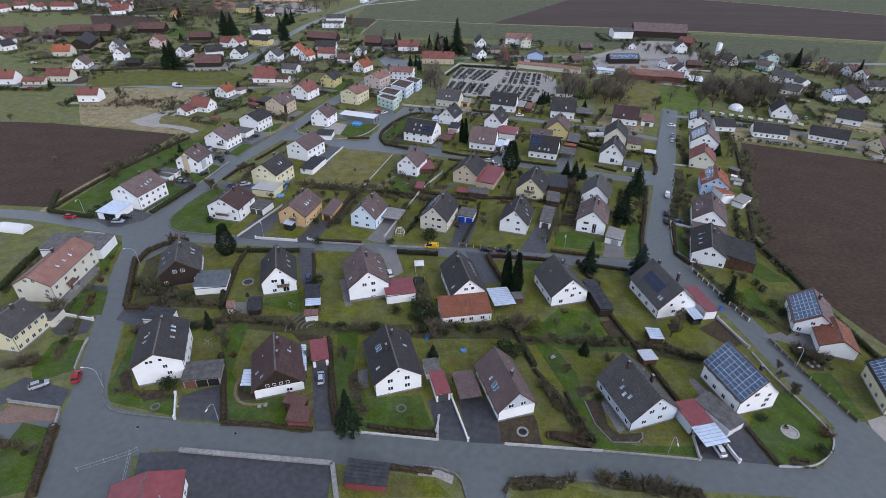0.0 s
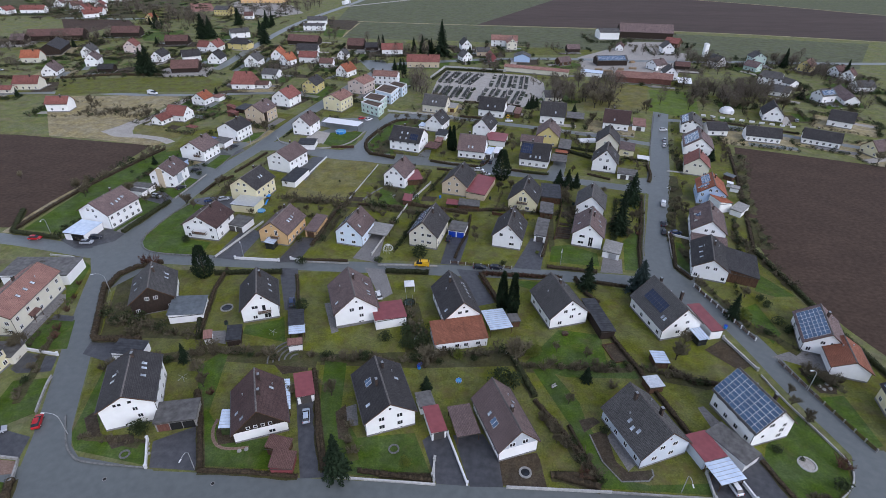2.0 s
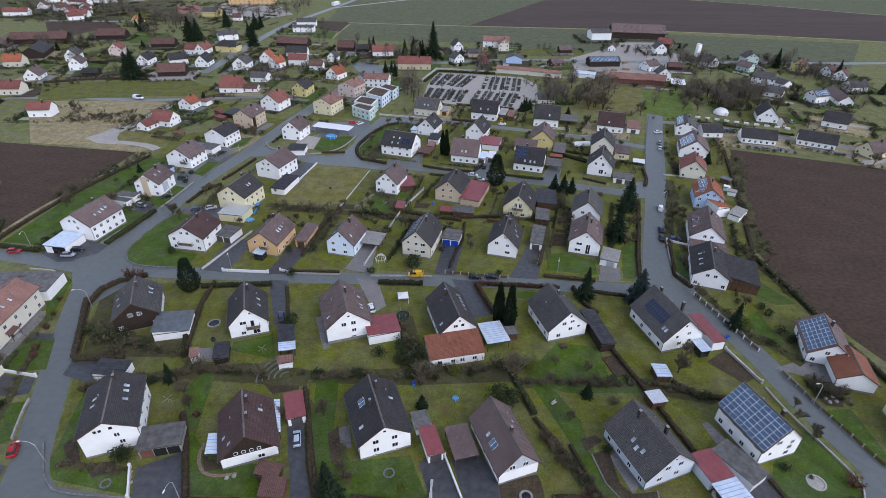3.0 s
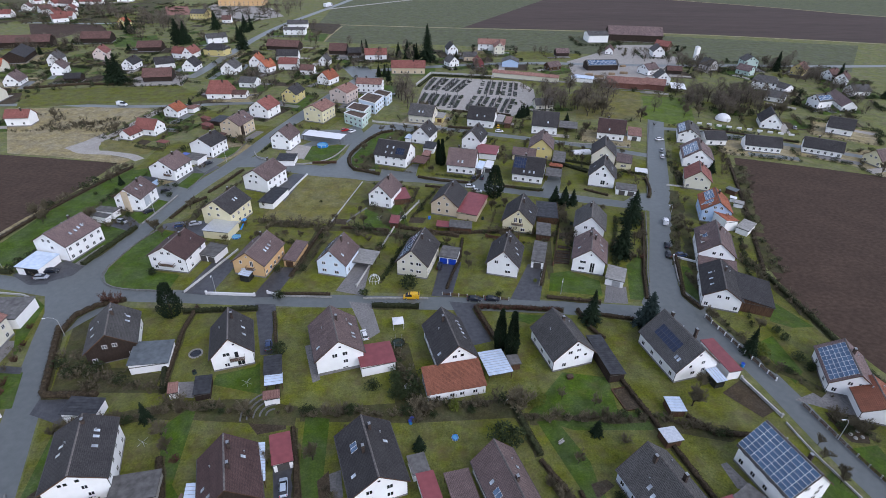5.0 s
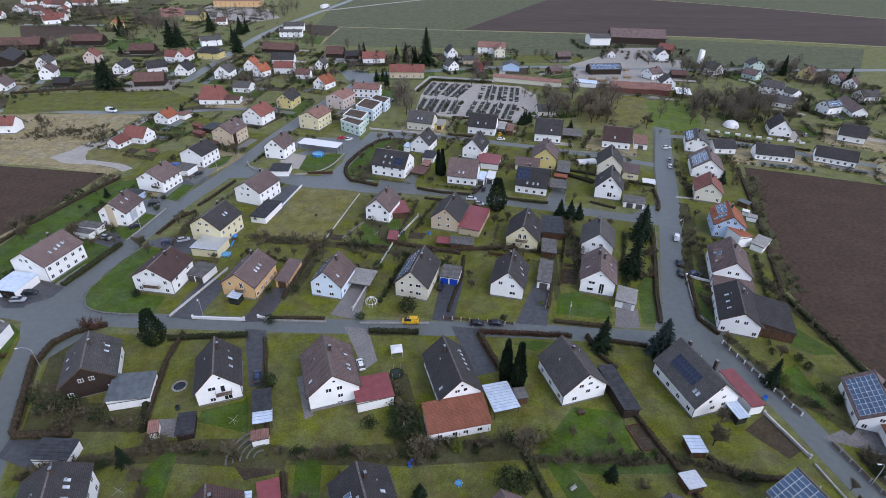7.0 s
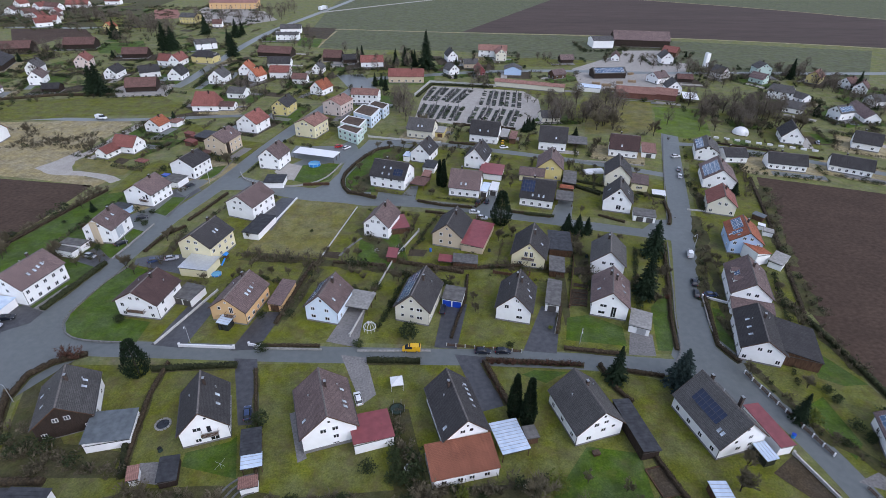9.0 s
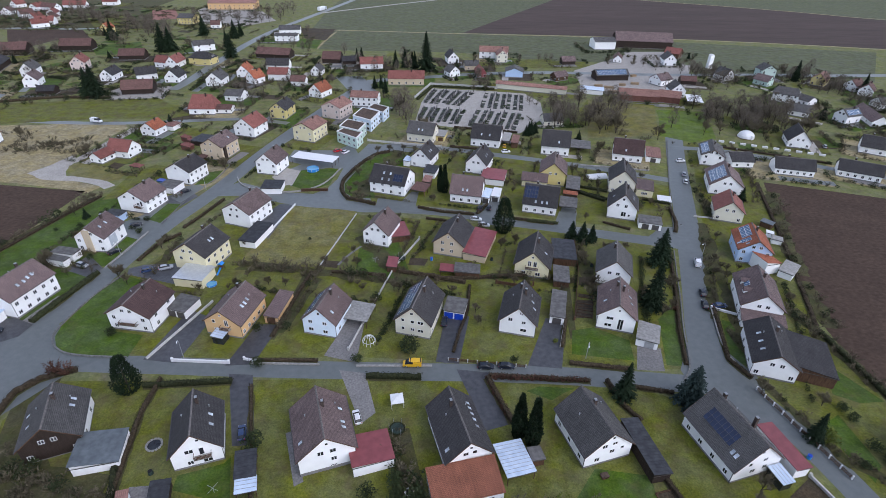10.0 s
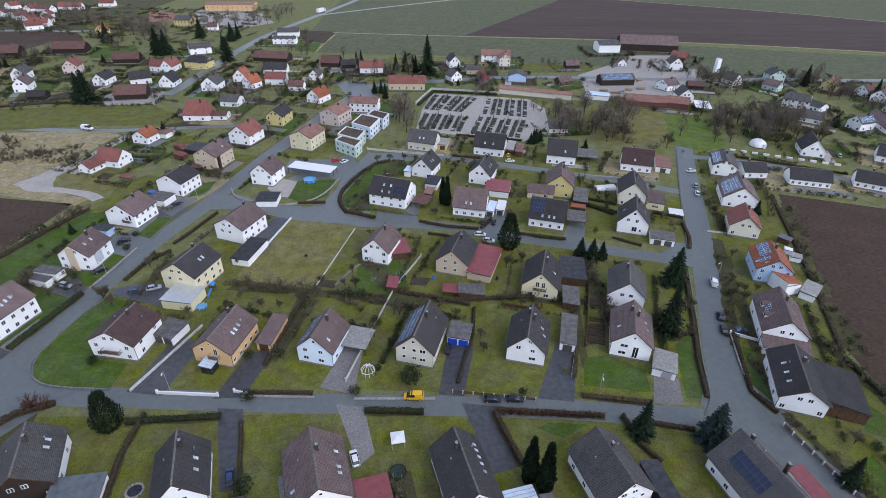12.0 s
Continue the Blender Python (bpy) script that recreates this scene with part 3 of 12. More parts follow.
def flat_house(corners, h, wall, label, windows=3):
    """A modern house with a flat recessed roof: corners as seen from above, one after the other."""
    o = Vector((*corners[0], 0))
    pts = [Vector((*c, 0)) - o for c in corners]
    if sum(a.x * b.y - a.y * b.x for a, b in zip(pts, pts[1:] + pts[:1])) < 0:
        pts = pts[:1] + pts[:0:-1]
    mid = sum(pts, Vector()) / len(pts)
    root = thing("house", Matrix.Translation(o), label, "house", "houses of the village")

    def block(ring, z0, z1):
        bm = bmesh.new()
        lo = [bm.verts.new((p.x, p.y, z0)) for p in ring]
        hi = [bm.verts.new((p.x, p.y, z1)) for p in ring]
        bm.faces.new(hi)
        bm.faces.new(lo[::-1])
        for i in range(len(ring)):
            bm.faces.new((lo[i - 1], lo[i], hi[i], hi[i - 1]))
        return bm
    part("wall", block(pts, 0, h - 0.3), wall, root)
    part("roof", block([mid.lerp(p, 0.93) for p in pts], h - 0.3, h - 0.12), "rust_felt", root)
    for i in range(len(pts)):
        a, b = pts[i - 1], pts[i]
        part("parapet", block([mid.lerp(a, 0.93), mid.lerp(a, 1.02), mid.lerp(b, 1.02), mid.lerp(b, 0.93)], h - 0.3, h + 0.12), "white_paint", root)
        n = max(1, round((b - a).length / 4)) if windows else 0
        yaw = math.degrees(math.atan2((b - a).y, (b - a).x))
        for k in range(n):
            for z in (0.8, 3.3):
                p = a.lerp(b, (k + 0.5) / n)
                window(root, p.x, p.y, z, yaw, 1.4, 1.3)


# ---- ground surfaces ----
def strip(name, pts, width, z, material, label, category, kind="structure", soft=1):
    """A band of the given width along a line of bends, rounded at them."""
    line = [Vector((*p, 0)) for p in pts]
    for _ in range(soft):
        out = [line[0]]
        for a, b in zip(line, line[1:]):
            out += [a.lerp(b, 0.25), a.lerp(b, 0.75)]
        line = out + [line[-1]]
    bm = bmesh.new()
    rows = []
    for i, p in enumerate(line):
        d = (line[min(i + 1, len(line) - 1)] - line[max(i - 1, 0)]).normalized()
        n = Vector((-d.y, d.x, 0)) * width / 2
        rows.append((bm.verts.new((p + n).to_tuple()[:2] + (z,)), bm.verts.new((p - n).to_tuple()[:2] + (z,))))
    for (a, b), (c, d) in zip(rows, rows[1:]):
        bm.faces.new((a, b, d, c))
    bmesh.ops.recalc_face_normals(bm, faces=bm.faces)
    if bm.faces[:] and bm.faces[0].normal.z < 0:
        bmesh.ops.reverse_faces(bm, faces=bm.faces)
    ob = part(name, bm, material, None)
    return tagged(ob, label, category, "", kind)


def patch(name, pts, z, material, label, category, kind="structure"):
    """A level piece of ground with the given corners."""
    bm = bmesh.new()
    f = bm.faces.new([bm.verts.new((px, py, z)) for px, py in pts])
    bmesh.ops.recalc_face_normals(bm, faces=[f])
    if f.normal.z < 0:
        bmesh.ops.reverse_faces(bm, faces=[f])
    return tagged(part(name, bm, material, None), label, category, "", kind)


# ---- ground, fields and roads ----
patch("ground", [(-2600, -700), (2600, -700), (2600, 3600), (-2600, 3600)], 0.0, "grass", "rough winter grass between the gardens and fields", "ground")
patch("field_east", [(137.0, 261.5), (173.7, 249.2), (196, 241), (330, 150), (330, 40), (122, 40), (114.5, 108), (109, 124), (105.5, 140), (103.5, 152), (104.5, 167), (113, 198), (118, 210)], 0.02, "plough", "bare brown ploughed field", "field")
patch("field_west", [(-420, 255), (-219, 257), (-147, 247), (-154, 168), (-180, 168), (-420, 172)], 0.02, "plough", "bare brown ploughed field", "field")
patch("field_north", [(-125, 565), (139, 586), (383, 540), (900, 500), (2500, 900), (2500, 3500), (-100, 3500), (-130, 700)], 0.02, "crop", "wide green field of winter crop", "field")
patch("field_north_soil", [(19.3, 588.0), (138.3, 581.0), (263.5, 567.0), (384.7, 542.5), (760, 440), (860, 540), (498.2, 697.3), (412.5, 760.5), (249.1, 840.0), (180, 880)], 0.04, "hazed_plough", "brown ploughed strip in the green field", "field")
patch("meadow_west", [(-247.3, 320.8), (-208.8, 324.0), (-189.3, 328.2), (-170.1, 326.1), (-165.9, 320.3), (-167.8, 311.0), (-170.0, 293.9), (-172.2, 277.2), (-179.0, 268.7), (-160.4, 257.6), (-142.7, 251.2), (-145.5, 245.0), (-154.7, 248.2), (-179.4, 253.8), (-202.9, 256.6)], 0.02, "dry", "dry yellow grass and rubble", "meadow")

ROADS = (
    ("road_front", [(-140, 71), (-90, 71), (-60, 71.1), (-24, 70.3), (9, 69.9), (50, 68.8), (80, 69), (130, 60)], 7.6),
    ("road_west", [(-66, 25), (-77.5, 59), (-90.3, 91), (-101.3, 118), (-109.5, 140), (-114, 156)], 7.4),
    ("road_middle", [(-113, 153), (-95, 151), (-77, 150.5), (-56, 149.6), (-15, 148.6), (9, 148.3), (33, 147), (50, 145.6), (66, 144)], 6.0),
    ("road_main", [(-118, 150), (-111, 170), (-106, 205), (-103, 222), (-95, 247), (-87, 290), (-74, 340), (-60, 388), (-50, 415)], 7.2),
    ("road_back", [(-98, 250), (-82, 248), (-60, 241), (-37, 236), (-18, 234), (0, 232), (20, 225.3), (43, 219.5), (78, 210)], 6.0),
    ("road_cemetery", [(-52, 238), (-43, 256), (-37, 273), (-34, 292), (-29, 302), (-3, 297.5), (27, 288), (66, 276), (98, 262)], 4.8),
    ("road_east", [(70, 130), (66, 146), (66.5, 156), (68.2, 163.5), (72.5, 175.6), (77.2, 189.7), (82.0, 204.0), (86.4, 218.4), (91.7, 234.2), (99.0, 257.5), (108.0, 286.0), (118.0, 315.0)], 8.4),
    ("road_southeast", [(66, 150), (73, 138), (79, 121), (83, 100), (87.5, 85), (93, 60), (97, 20)], 6.8),
    ("road_field_west", [(-420, 164), (-173, 163), (-149, 160), (-118, 153)], 6.0),
    ("road_village", [(-172, 390), (-170, 407), (-170, 447), (-165, 568), (-136, 690), (-90, 900)], 7.0),
    ("lane_west", [(-420, 322), (-300, 318), (-240, 330), (-185, 326), (-150, 330), (-110, 338), (-85, 330)], 4.5),
    ("lane_blocks", [(112.0, 301.0), (133.5, 298.4), (157.0, 287.4), (176.4, 276.9), (205.0, 262.0)], 4.6),
    ("road_farm", [(-52, 415), (-20, 425), (30, 440), (80, 445), (160, 440), (220, 445), (320, 445), (500, 470)], 7.0),
)
for i, (name, pts, width) in enumerate(ROADS):
    strip(name, pts, width, 0.012 + 0.003 * i, "asphalt", "damp grey asphalt village road", "road", soft=2)
patch("farmyard", [(90, 395), (150, 385), (190, 470), (150, 505), (95, 450)], 0.03, "gravel", "pale gravel farmyard between barns", "yard")
patch("cemetery_ground", [(-9.2, 400.2), (33.4, 394.4), (50.8, 390.5), (57.9, 372.5), (55.3, 344.0), (38.3, 318.3), (11.1, 324.0), (-17.2, 333.9), (-14.5, 369.7)], 0.03, "gravel", "pale gravel of the cemetery", "cemetery ground")
patch("lane_junction", [(-76.1, 248.0), (-65.4, 244.5), (-55.8, 245.6), (-50.3, 251.4), (-47.6, 261.0), (-46.9, 271.4), (-43.1, 286.5), (-38.7, 301.9), (-28.3, 300.1), (-16.0, 295.7), (-15.1, 291.2), (-21.1, 291.6), (-27.7, 292.6), (-33.8, 289.2), (-38.1, 281.0), (-42.8, 271.0), (-45.2, 261.1), (-45.5, 254.5), (-44.1, 247.2), (-41.3, 242.2), (-34.2, 238.0), (-28.1, 236.0), (-8.5, 231.6), (-33.3, 231.2), (-41.9, 233.5), (-54.7, 235.0), (-61.3, 236.6), (-70.6, 239.9)], 0.0632, "asphalt", "damp grey asphalt of the lane's corner", "road")
patch("lawn", [(-43.8, 256.0), (-41.2, 267.1), (-37.8, 278.6), (-33.0, 287.4), (-27.5, 290.1), (-20.0, 289.6), (-18.8, 276.6), (-30.6, 267.4), (-31.2, 250.2), (-29.6, 243.2), (-38.0, 243.2), (-42.6, 247.7)], 0.0640, "lawn", "green corner garden lawn inside a hedge", "lawn")
patch("forecourt", [(-28.7, 243.4), (-19.0, 240.8), (-15.5, 249.2), (-12.4, 249.3), (-13.4, 235.0), (-23.3, 234.6), (-28.8, 236.8)], 0.0646, "asphalt", "damp asphalt forecourt of a house", "drive")
patch("yard", [(-74.2, 280.1), (-73.4, 292.8), (-53.8, 292.7), (-49.0, 288.2), (-51.0, 275.9), (-62.9, 273.9)], 0.0636, "asphalt", "grey asphalt yard behind the carport", "yard")
patch("yard", [(-76.0, 262.0), (-73.0, 272.0), (-63.4, 268.0), (-65.0, 254.4), (-69.0, 254.0)], 0.0639, "gravel", "pale gravel yard beside the garage", "yard")
patch("lawn", [(-64.2, 256.6), (-62.0, 268.3), (-53.0, 272.4), (-48.8, 271.0), (-51.4, 260.0), (-54.4, 253.0), (-61.4, 251.0)], 0.0643, "mossy", "yellow-green lawn round the pool", "lawn")
patch("drive", [(42.4, 233.3), (49.1, 232.6), (45.1, 218.9), (37.4, 220.2)], 0.0633, "asphalt", "dark asphalt drive before a carport", "drive")
patch("drive", [(-110.5, 241.8), (-109.4, 252.1), (-104.2, 254.2), (-100.8, 251.8), (-105.0, 237.8)], 0.0634, "asphalt", "dark asphalt drive beside the garage", "drive")
patch("forecourt", [(-120.0, 221.5), (-113.9, 229.0), (-106.8, 222.2), (-104.8, 219.1), (-106.6, 209.6), (-116.0, 213.2)], 0.0635, "asphalt", "dark asphalt forecourt of a house", "drive")
patch("lawn", [(-105.6, 253.4), (-104.7, 266.2), (-98.9, 268.5), (-99.6, 255.8)], 0.0637, "lawn", "green front lawn beside the street", "lawn")
patch("lawn", [(-111.5, 224.3), (-109.6, 237.0), (-104.2, 236.8), (-105.9, 221.9)], 0.0638, "lawn", "green front lawn beside the street", "lawn")
patch("meadow", [(-168.1, 271.9), (-164.6, 274.9), (-148.1, 270.1), (-139.2, 264.8), (-138.8, 257.6), (-142.8, 256.9), (-158.3, 260.6), (-164.4, 264.6)], 0.0641, "meadow_dry", "yellow-green grass beside the track", "meadow")
patch("lawn", [(-136.9, 264.3), (-130.4, 274.0), (-119.3, 269.7), (-118.9, 255.4), (-130.3, 246.9), (-131.5, 240.9), (-136.4, 239.5)], 0.0642, "mossy", "mossy lawn behind the street houses", "lawn")
patch("lawn", [(-140.4, 233.4), (-132.2, 241.4), (-125.2, 234.7), (-126.8, 226.4), (-127.0, 215.5), (-133.4, 214.5)], 0.0644, "lawn", "bright green lawn behind the house", "lawn")
strip("track_west", [(-161.9, 320.5), (-162.6, 311.2), (-164.5, 302.3), (-166.0, 286.8), (-168.9, 274.5), (-177.9, 265.3), (-171.6, 259.8), (-164.3, 258.7), (-156.8, 258.9), (-144.8, 255.0), (-139.1, 250.8)], 4.5, 0.03, "gravel", "pale gravel track to a house", "track")
patch("gravel_apron", [(-181.0, 263.5), (-172.0, 258.6), (-160.5, 257.4), (-166.0, 266.0), (-168.5, 279.0), (-173.0, 284.0), (-176.5, 272.0)], 0.029, "gravel", "pale gravel turning place by the track", "track")
strip("field_edge", [(-157.0, 164.5), (-155.6, 184.0), (-152.6, 201.0), (-145.0, 227.4), (-139.6, 243.0)], 3.4, 0.03, "dry", "tan dry grass along the field's edge", "field edge")
patch("lawn", [(-152.6, 167.0), (-136.0, 165.0), (-131.0, 186.0), (-123.0, 215.0), (-121.0, 243.0), (-136.8, 243.0), (-142.4, 227.0), (-150.0, 200.0)], 0.0152, "lawn", "green lawn behind the street houses", "lawn")
strip("field_path", [(-103.9, 593.6), (18.2, 584.0), (138.3, 579.0), (263.5, 565.1), (384.7, 540.5), (740, 440)], 3.0, 0.03, "dry", "pale grass strip between the fields", "field path")
strip("field_path_north", [(180, 882), (249.1, 842.0), (412.5, 762.0), (498.2, 699.0), (860, 542)], 3.0, 0.05, "dry", "pale grass strip between the fields", "field path")
strip("field_road_north", [(-136, 690), (-40, 780), (150, 940), (500, 1150)], 5.0, 0.05, "gravel", "pale gravel road across fields", "road")
for k, corners in enumerate((
        [(-118, 149), (-122, 157), (-109, 166), (-105, 161), (-98, 154), (-90, 153), (-96, 147), (-103.5, 134), (-113, 141)],
        [(57, 149.5), (63, 160), (71, 159), (76, 146), (73, 136), (58, 142.5)],
        [(66, 64), (76, 72.5), (81, 77), (85, 85), (92, 85), (98, 60)],
        [(-64, 66.5), (-61, 75), (-78, 77.5), (-81, 80), (-84, 85), (-92, 86), (-88, 74), (-81, 60)],
        [(-100, 243), (-88, 257), (-70, 248), (-52, 246), (-45, 256), (-36, 262), (-31, 240), (-38, 232.5), (-61, 238), (-73, 245)],
        [(70, 214), (78, 222), (86, 222), (84, 205), (78, 207)])):
    patch("road_junction", corners, 0.050 + 0.001 * k, "asphalt", "damp grey asphalt road junction", "road")


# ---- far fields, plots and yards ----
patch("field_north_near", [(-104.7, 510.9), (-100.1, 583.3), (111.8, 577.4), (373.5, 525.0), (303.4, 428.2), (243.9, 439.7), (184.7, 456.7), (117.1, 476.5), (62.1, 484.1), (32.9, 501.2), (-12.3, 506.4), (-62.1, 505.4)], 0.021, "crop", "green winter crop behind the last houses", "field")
strip("field_path_near", [(-100.5, 586.0), (-103.7, 548.1), (-104.7, 510.9)], 2.0, 0.024, "dry", "pale grass path beside the field", "field path")
patch("soil_heap_plot", [(-138.4, 603.0), (-102.5, 597.5), (-103.5, 546.0), (-123.9, 553.7)], 0.026, "bed", "bare brown building plot", "plot")
patch("lawn", [(-130.2, 549.8), (-107.0, 545.7), (-104.7, 512.3), (-122.7, 517.2)], 0.026, "lawn", "short lawn beside a modern house", "lawn")
patch("field_village", [(-401.5, 575.4), (-333.5, 577.8), (-308.2, 543.5), (-330.5, 531.0), (-336.8, 500.1), (-358.7, 513.4)], 0.02, "plough", "brown field between village houses", "field")
strip("road_village_west", [(-410.4, 581.2), (-377.6, 583.6), (-333.8, 580.4), (-311.5, 599.4)], 6.0, 0.024, "asphalt", "grey village road", "road")
patch("sports_court", [(-322.5, 694.5), (-300.0, 702.2), (-270.8, 642.5), (-295.7, 634.2)], 0.026, "pinkish_court", "reddish clay sports court", "court")
patch("lawn", [(-364.6, 639.4), (-331.9, 666.9), (-303.8, 607.0), (-329.9, 591.2)], 0.018, "mossy", "green lawn among trees", "lawn")
patch("lawn", [(-288.9, 510.8), (-258.1, 530.3), (-242.0, 501.1), (-255.4, 481.9), (-269.3, 481.1)], 0.018, "lawn", "green lawn between barns", "lawn")
patch("school_yard", [(-273.3, 699.1), (-200.8, 696.4), (-171.2, 639.8), (-199.7, 601.1), (-237.4, 619.4)], 0.02, "gravel", "pale paved school yard", "yard")
patch("village_ground", [(-640, 596), (-330, 586), (-262, 600), (-330, 706), (-330, 800), (-700, 800)], 0.0012, "verge", "brown-green ground of the far village", "ground")
patch("pasture", [(-243.7, 346.8), (-200.6, 367.6), (-155.1, 359.4), (-147.5, 341.4), (-168.7, 337.2), (-231.5, 329.3)], 0.018, "mossy", "green meadow behind the lane", "meadow")
patch("lawn", [(124.3, 360.1), (150.0, 347.2), (139.3, 312.9), (115.2, 317.7)], 0.018, "bright_lawn", "green lawn beside the farm", "lawn")
patch("lawn", [(88.1, 378.9), (127.1, 370.1), (108.1, 321.2), (90.9, 324.5), (67.9, 335.9)], 0.018, "mossy", "mossy lawn under bare trees", "lawn")
patch("lawn", [(52.5, 481.8), (84.7, 486.2), (81.2, 456.5), (59.2, 455.4)], 0.023, "mossy", "lawn strip beside the farm road", "lawn")
patch("farm_apron", [(151.0, 514.9), (186.7, 517.0), (164.7, 460.8), (146.5, 482.7)], 0.025, "gravel", "pale gravel yard before the barns", "yard")
patch("village_square", [(-75.5, 425.7), (-57.4, 427.9), (-40.6, 384.5), (-61.5, 392.1)], 0.022, "asphalt", "damp asphalt square by the cemetery", "road")


# ---- lawns, drives and yards ----
patch("lawn", [(-79.6, 79.0), (-62.7, 75.9), (-25.8, 75.1), (-3.9, 74.2), (31.0, 73.5), (51.3, 72.9), (67.4, 72.5), (76.0, 73.6), (80.4, 77.1), (82.4, 82.4), (78.9, 97.0), (74.7, 113.7), (69.1, 134.5), (46.9, 142.0), (9.1, 146.7), (-54.9, 145.5), (-99.0, 144.9), (-101.9, 133.2), (-94.0, 111.6), (-82.8, 82.5)], 0.0105, "mossy", "mossy yellow-green garden lawn", "lawn")
patch("lawn", [(-101.3, 156.8), (-73.0, 152.8), (-25.7, 153.6), (24.4, 151.0), (60.0, 149.6), (65.9, 175.2), (77.5, 208.9), (71.2, 212.3), (5.6, 224.2), (-36.6, 229.7), (-61.6, 234.5), (-90.4, 215.1), (-106.7, 173.1)], 0.015, "mossy", "mossy yellow-green garden lawn", "lawn")
patch("lawn", [(-35.5, 241.9), (5.6, 234.2), (70.6, 219.9), (83.6, 224.1), (94.4, 256.1), (51.4, 279.5), (21.3, 285.8), (-29.8, 296.6), (-40.2, 255.5)], 0.0195, "mossy", "mossy yellow-green garden lawn", "lawn")
patch("lawn", [(70.9, 151.4), (77.6, 177.0), (88.7, 207.1), (105.8, 257.1), (124.8, 309.9), (134.7, 263.7), (101.8, 166.7), (102.2, 139.4), (109.5, 105.4), (92.6, 78.6), (86.2, 100.8), (75.3, 146.7)], 0.024, "mossy", "mossy yellow-green garden lawn", "lawn")
patch("lawn", [(-79.7, 79.0), (-63.0, 75.9), (-65.7, 82.0), (-72.2, 81.5), (-77.0, 82.9), (-81.0, 92.0), (-84.0, 103.4), (-87.0, 103.7), (-82.8, 82.5)], 0.0525, "lawn", "short green lawn with moss and bare patches", "lawn")
patch("lawn", [(-52.6, 76.3), (-32.9, 75.8), (-35.8, 84.0), (-47.3, 82.4), (-50.9, 84.7), (-55.7, 89.9), (-58.6, 111.2), (-64.0, 103.7)], 0.057, "lawn", "short green lawn with moss and bare patches", "lawn")
patch("lawn", [(-25.5, 75.5), (-4.4, 74.7), (-8.8, 85.9), (-21.2, 84.2), (-26.1, 91.9), (-27.4, 106.4), (-33.0, 107.1), (-31.3, 93.5)], 0.0615, "lawn", "short green lawn with moss and bare patches", "lawn")
patch("garden_bed", [(9.0, 74.0), (18.4, 73.9), (17.8, 80.3), (17.3, 81.9), (9.0, 79.7)], 0.03, "bed", "dug garden bed with brown soil", "garden bed")
patch("lawn", [(29.0, 74.1), (50.9, 73.3), (51.4, 75.9), (39.0, 75.0), (33.8, 76.1), (29.5, 90.3), (29.0, 95.8), (22.1, 109.9), (18.8, 107.4), (25.4, 90.0)], 0.0345, "lawn", "short green lawn with moss and bare patches", "lawn")
patch("lawn", [(67.8, 72.5), (75.7, 73.6), (80.2, 77.1), (82.1, 82.3), (78.6, 93.7), (75.1, 91.7), (67.0, 85.2), (64.7, 81.2)], 0.039, "lawn", "short green lawn with moss and bare patches", "lawn")
patch("lawn", [(-57.2, 116.3), (-44.9, 113.4), (-48.1, 123.8), (-49.1, 122.3), (-57.5, 119.5)], 0.0435, "lawn", "short green lawn with moss and bare patches", "lawn")
patch("lawn", [(17.4, 107.8), (28.1, 121.3), (39.1, 119.6), (38.6, 108.9), (50.4, 108.6), (44.8, 103.9), (27.3, 103.7)], 0.048, "lawn", "short green lawn with moss and bare patches", "lawn")
patch("lawn", [(16.7, 142.3), (22.4, 139.5), (25.7, 141.7), (28.7, 143.2), (20.0, 143.8)], 0.0525, "lawn", "short green lawn with moss and bare patches", "lawn")
patch("garden_bed", [(39.0, 115.9), (42.5, 116.9), (44.5, 110.0), (40.1, 109.2)], 0.057, "bed", "vegetable bed of dark soil", "garden bed")
patch("garden_bed", [(65.4, 114.9), (71.9, 119.2), (76.5, 110.2), (71.4, 107.5)], 0.0615, "bed", "vegetable bed of dark soil", "garden bed")
patch("garden_bed", [(-104.0, 141.0), (-94.2, 113.4), (-70.2, 113.6), (-70.8, 119.6), (-80.0, 121.4), (-84.2, 121.6), (-93.6, 131.4), (-96.4, 146.0)], 0.031, "verge", "brown overgrown garden floor under shrubs", "garden bed")
patch("garden_bed", [(-87.0, 103.6), (-61.4, 106.0), (-34.8, 104.4), (-35.2, 109.8), (-48.0, 112.0), (-62.0, 111.4), (-86.6, 104.8)], 0.0322, "verge", "bare brown soil between the back gardens", "garden bed")
patch("garden_bed", [(-34.0, 105.6), (-8.0, 105.4), (16.0, 107.2), (16.0, 112.4), (-6.0, 111.6), (-34.0, 109.2)], 0.0331, "verge", "bare brown soil between the back gardens", "garden bed")
patch("garden_bed", [(17.6, 105.0), (44.0, 104.6), (61.0, 100.8), (66.0, 103.4), (44.4, 108.2), (18.0, 108.8)], 0.0338, "verge", "bare brown soil between the back gardens", "garden bed")
patch("garden_bed", [(-15.6, 131.0), (-11.0, 131.4), (-6.2, 112.0), (-12.6, 108.0)], 0.0343, "verge", "bare soil under a shrubbery", "garden bed")
patch("garden_bed", [(-50.0, 160.0), (-48.4, 160.0), (-43.4, 191.0), (-47.0, 191.0)], 0.0346, "verge", "brown border between two gardens", "garden bed")
patch("garden_bed", [(-70.0, 192.6), (-44.0, 191.0), (-20.0, 187.8), (4.0, 186.2), (4.2, 188.8), (-20.0, 190.4), (-44.0, 193.4), (-68.0, 195.0)], 0.0349, "verge", "brown border behind the gardens", "garden bed")
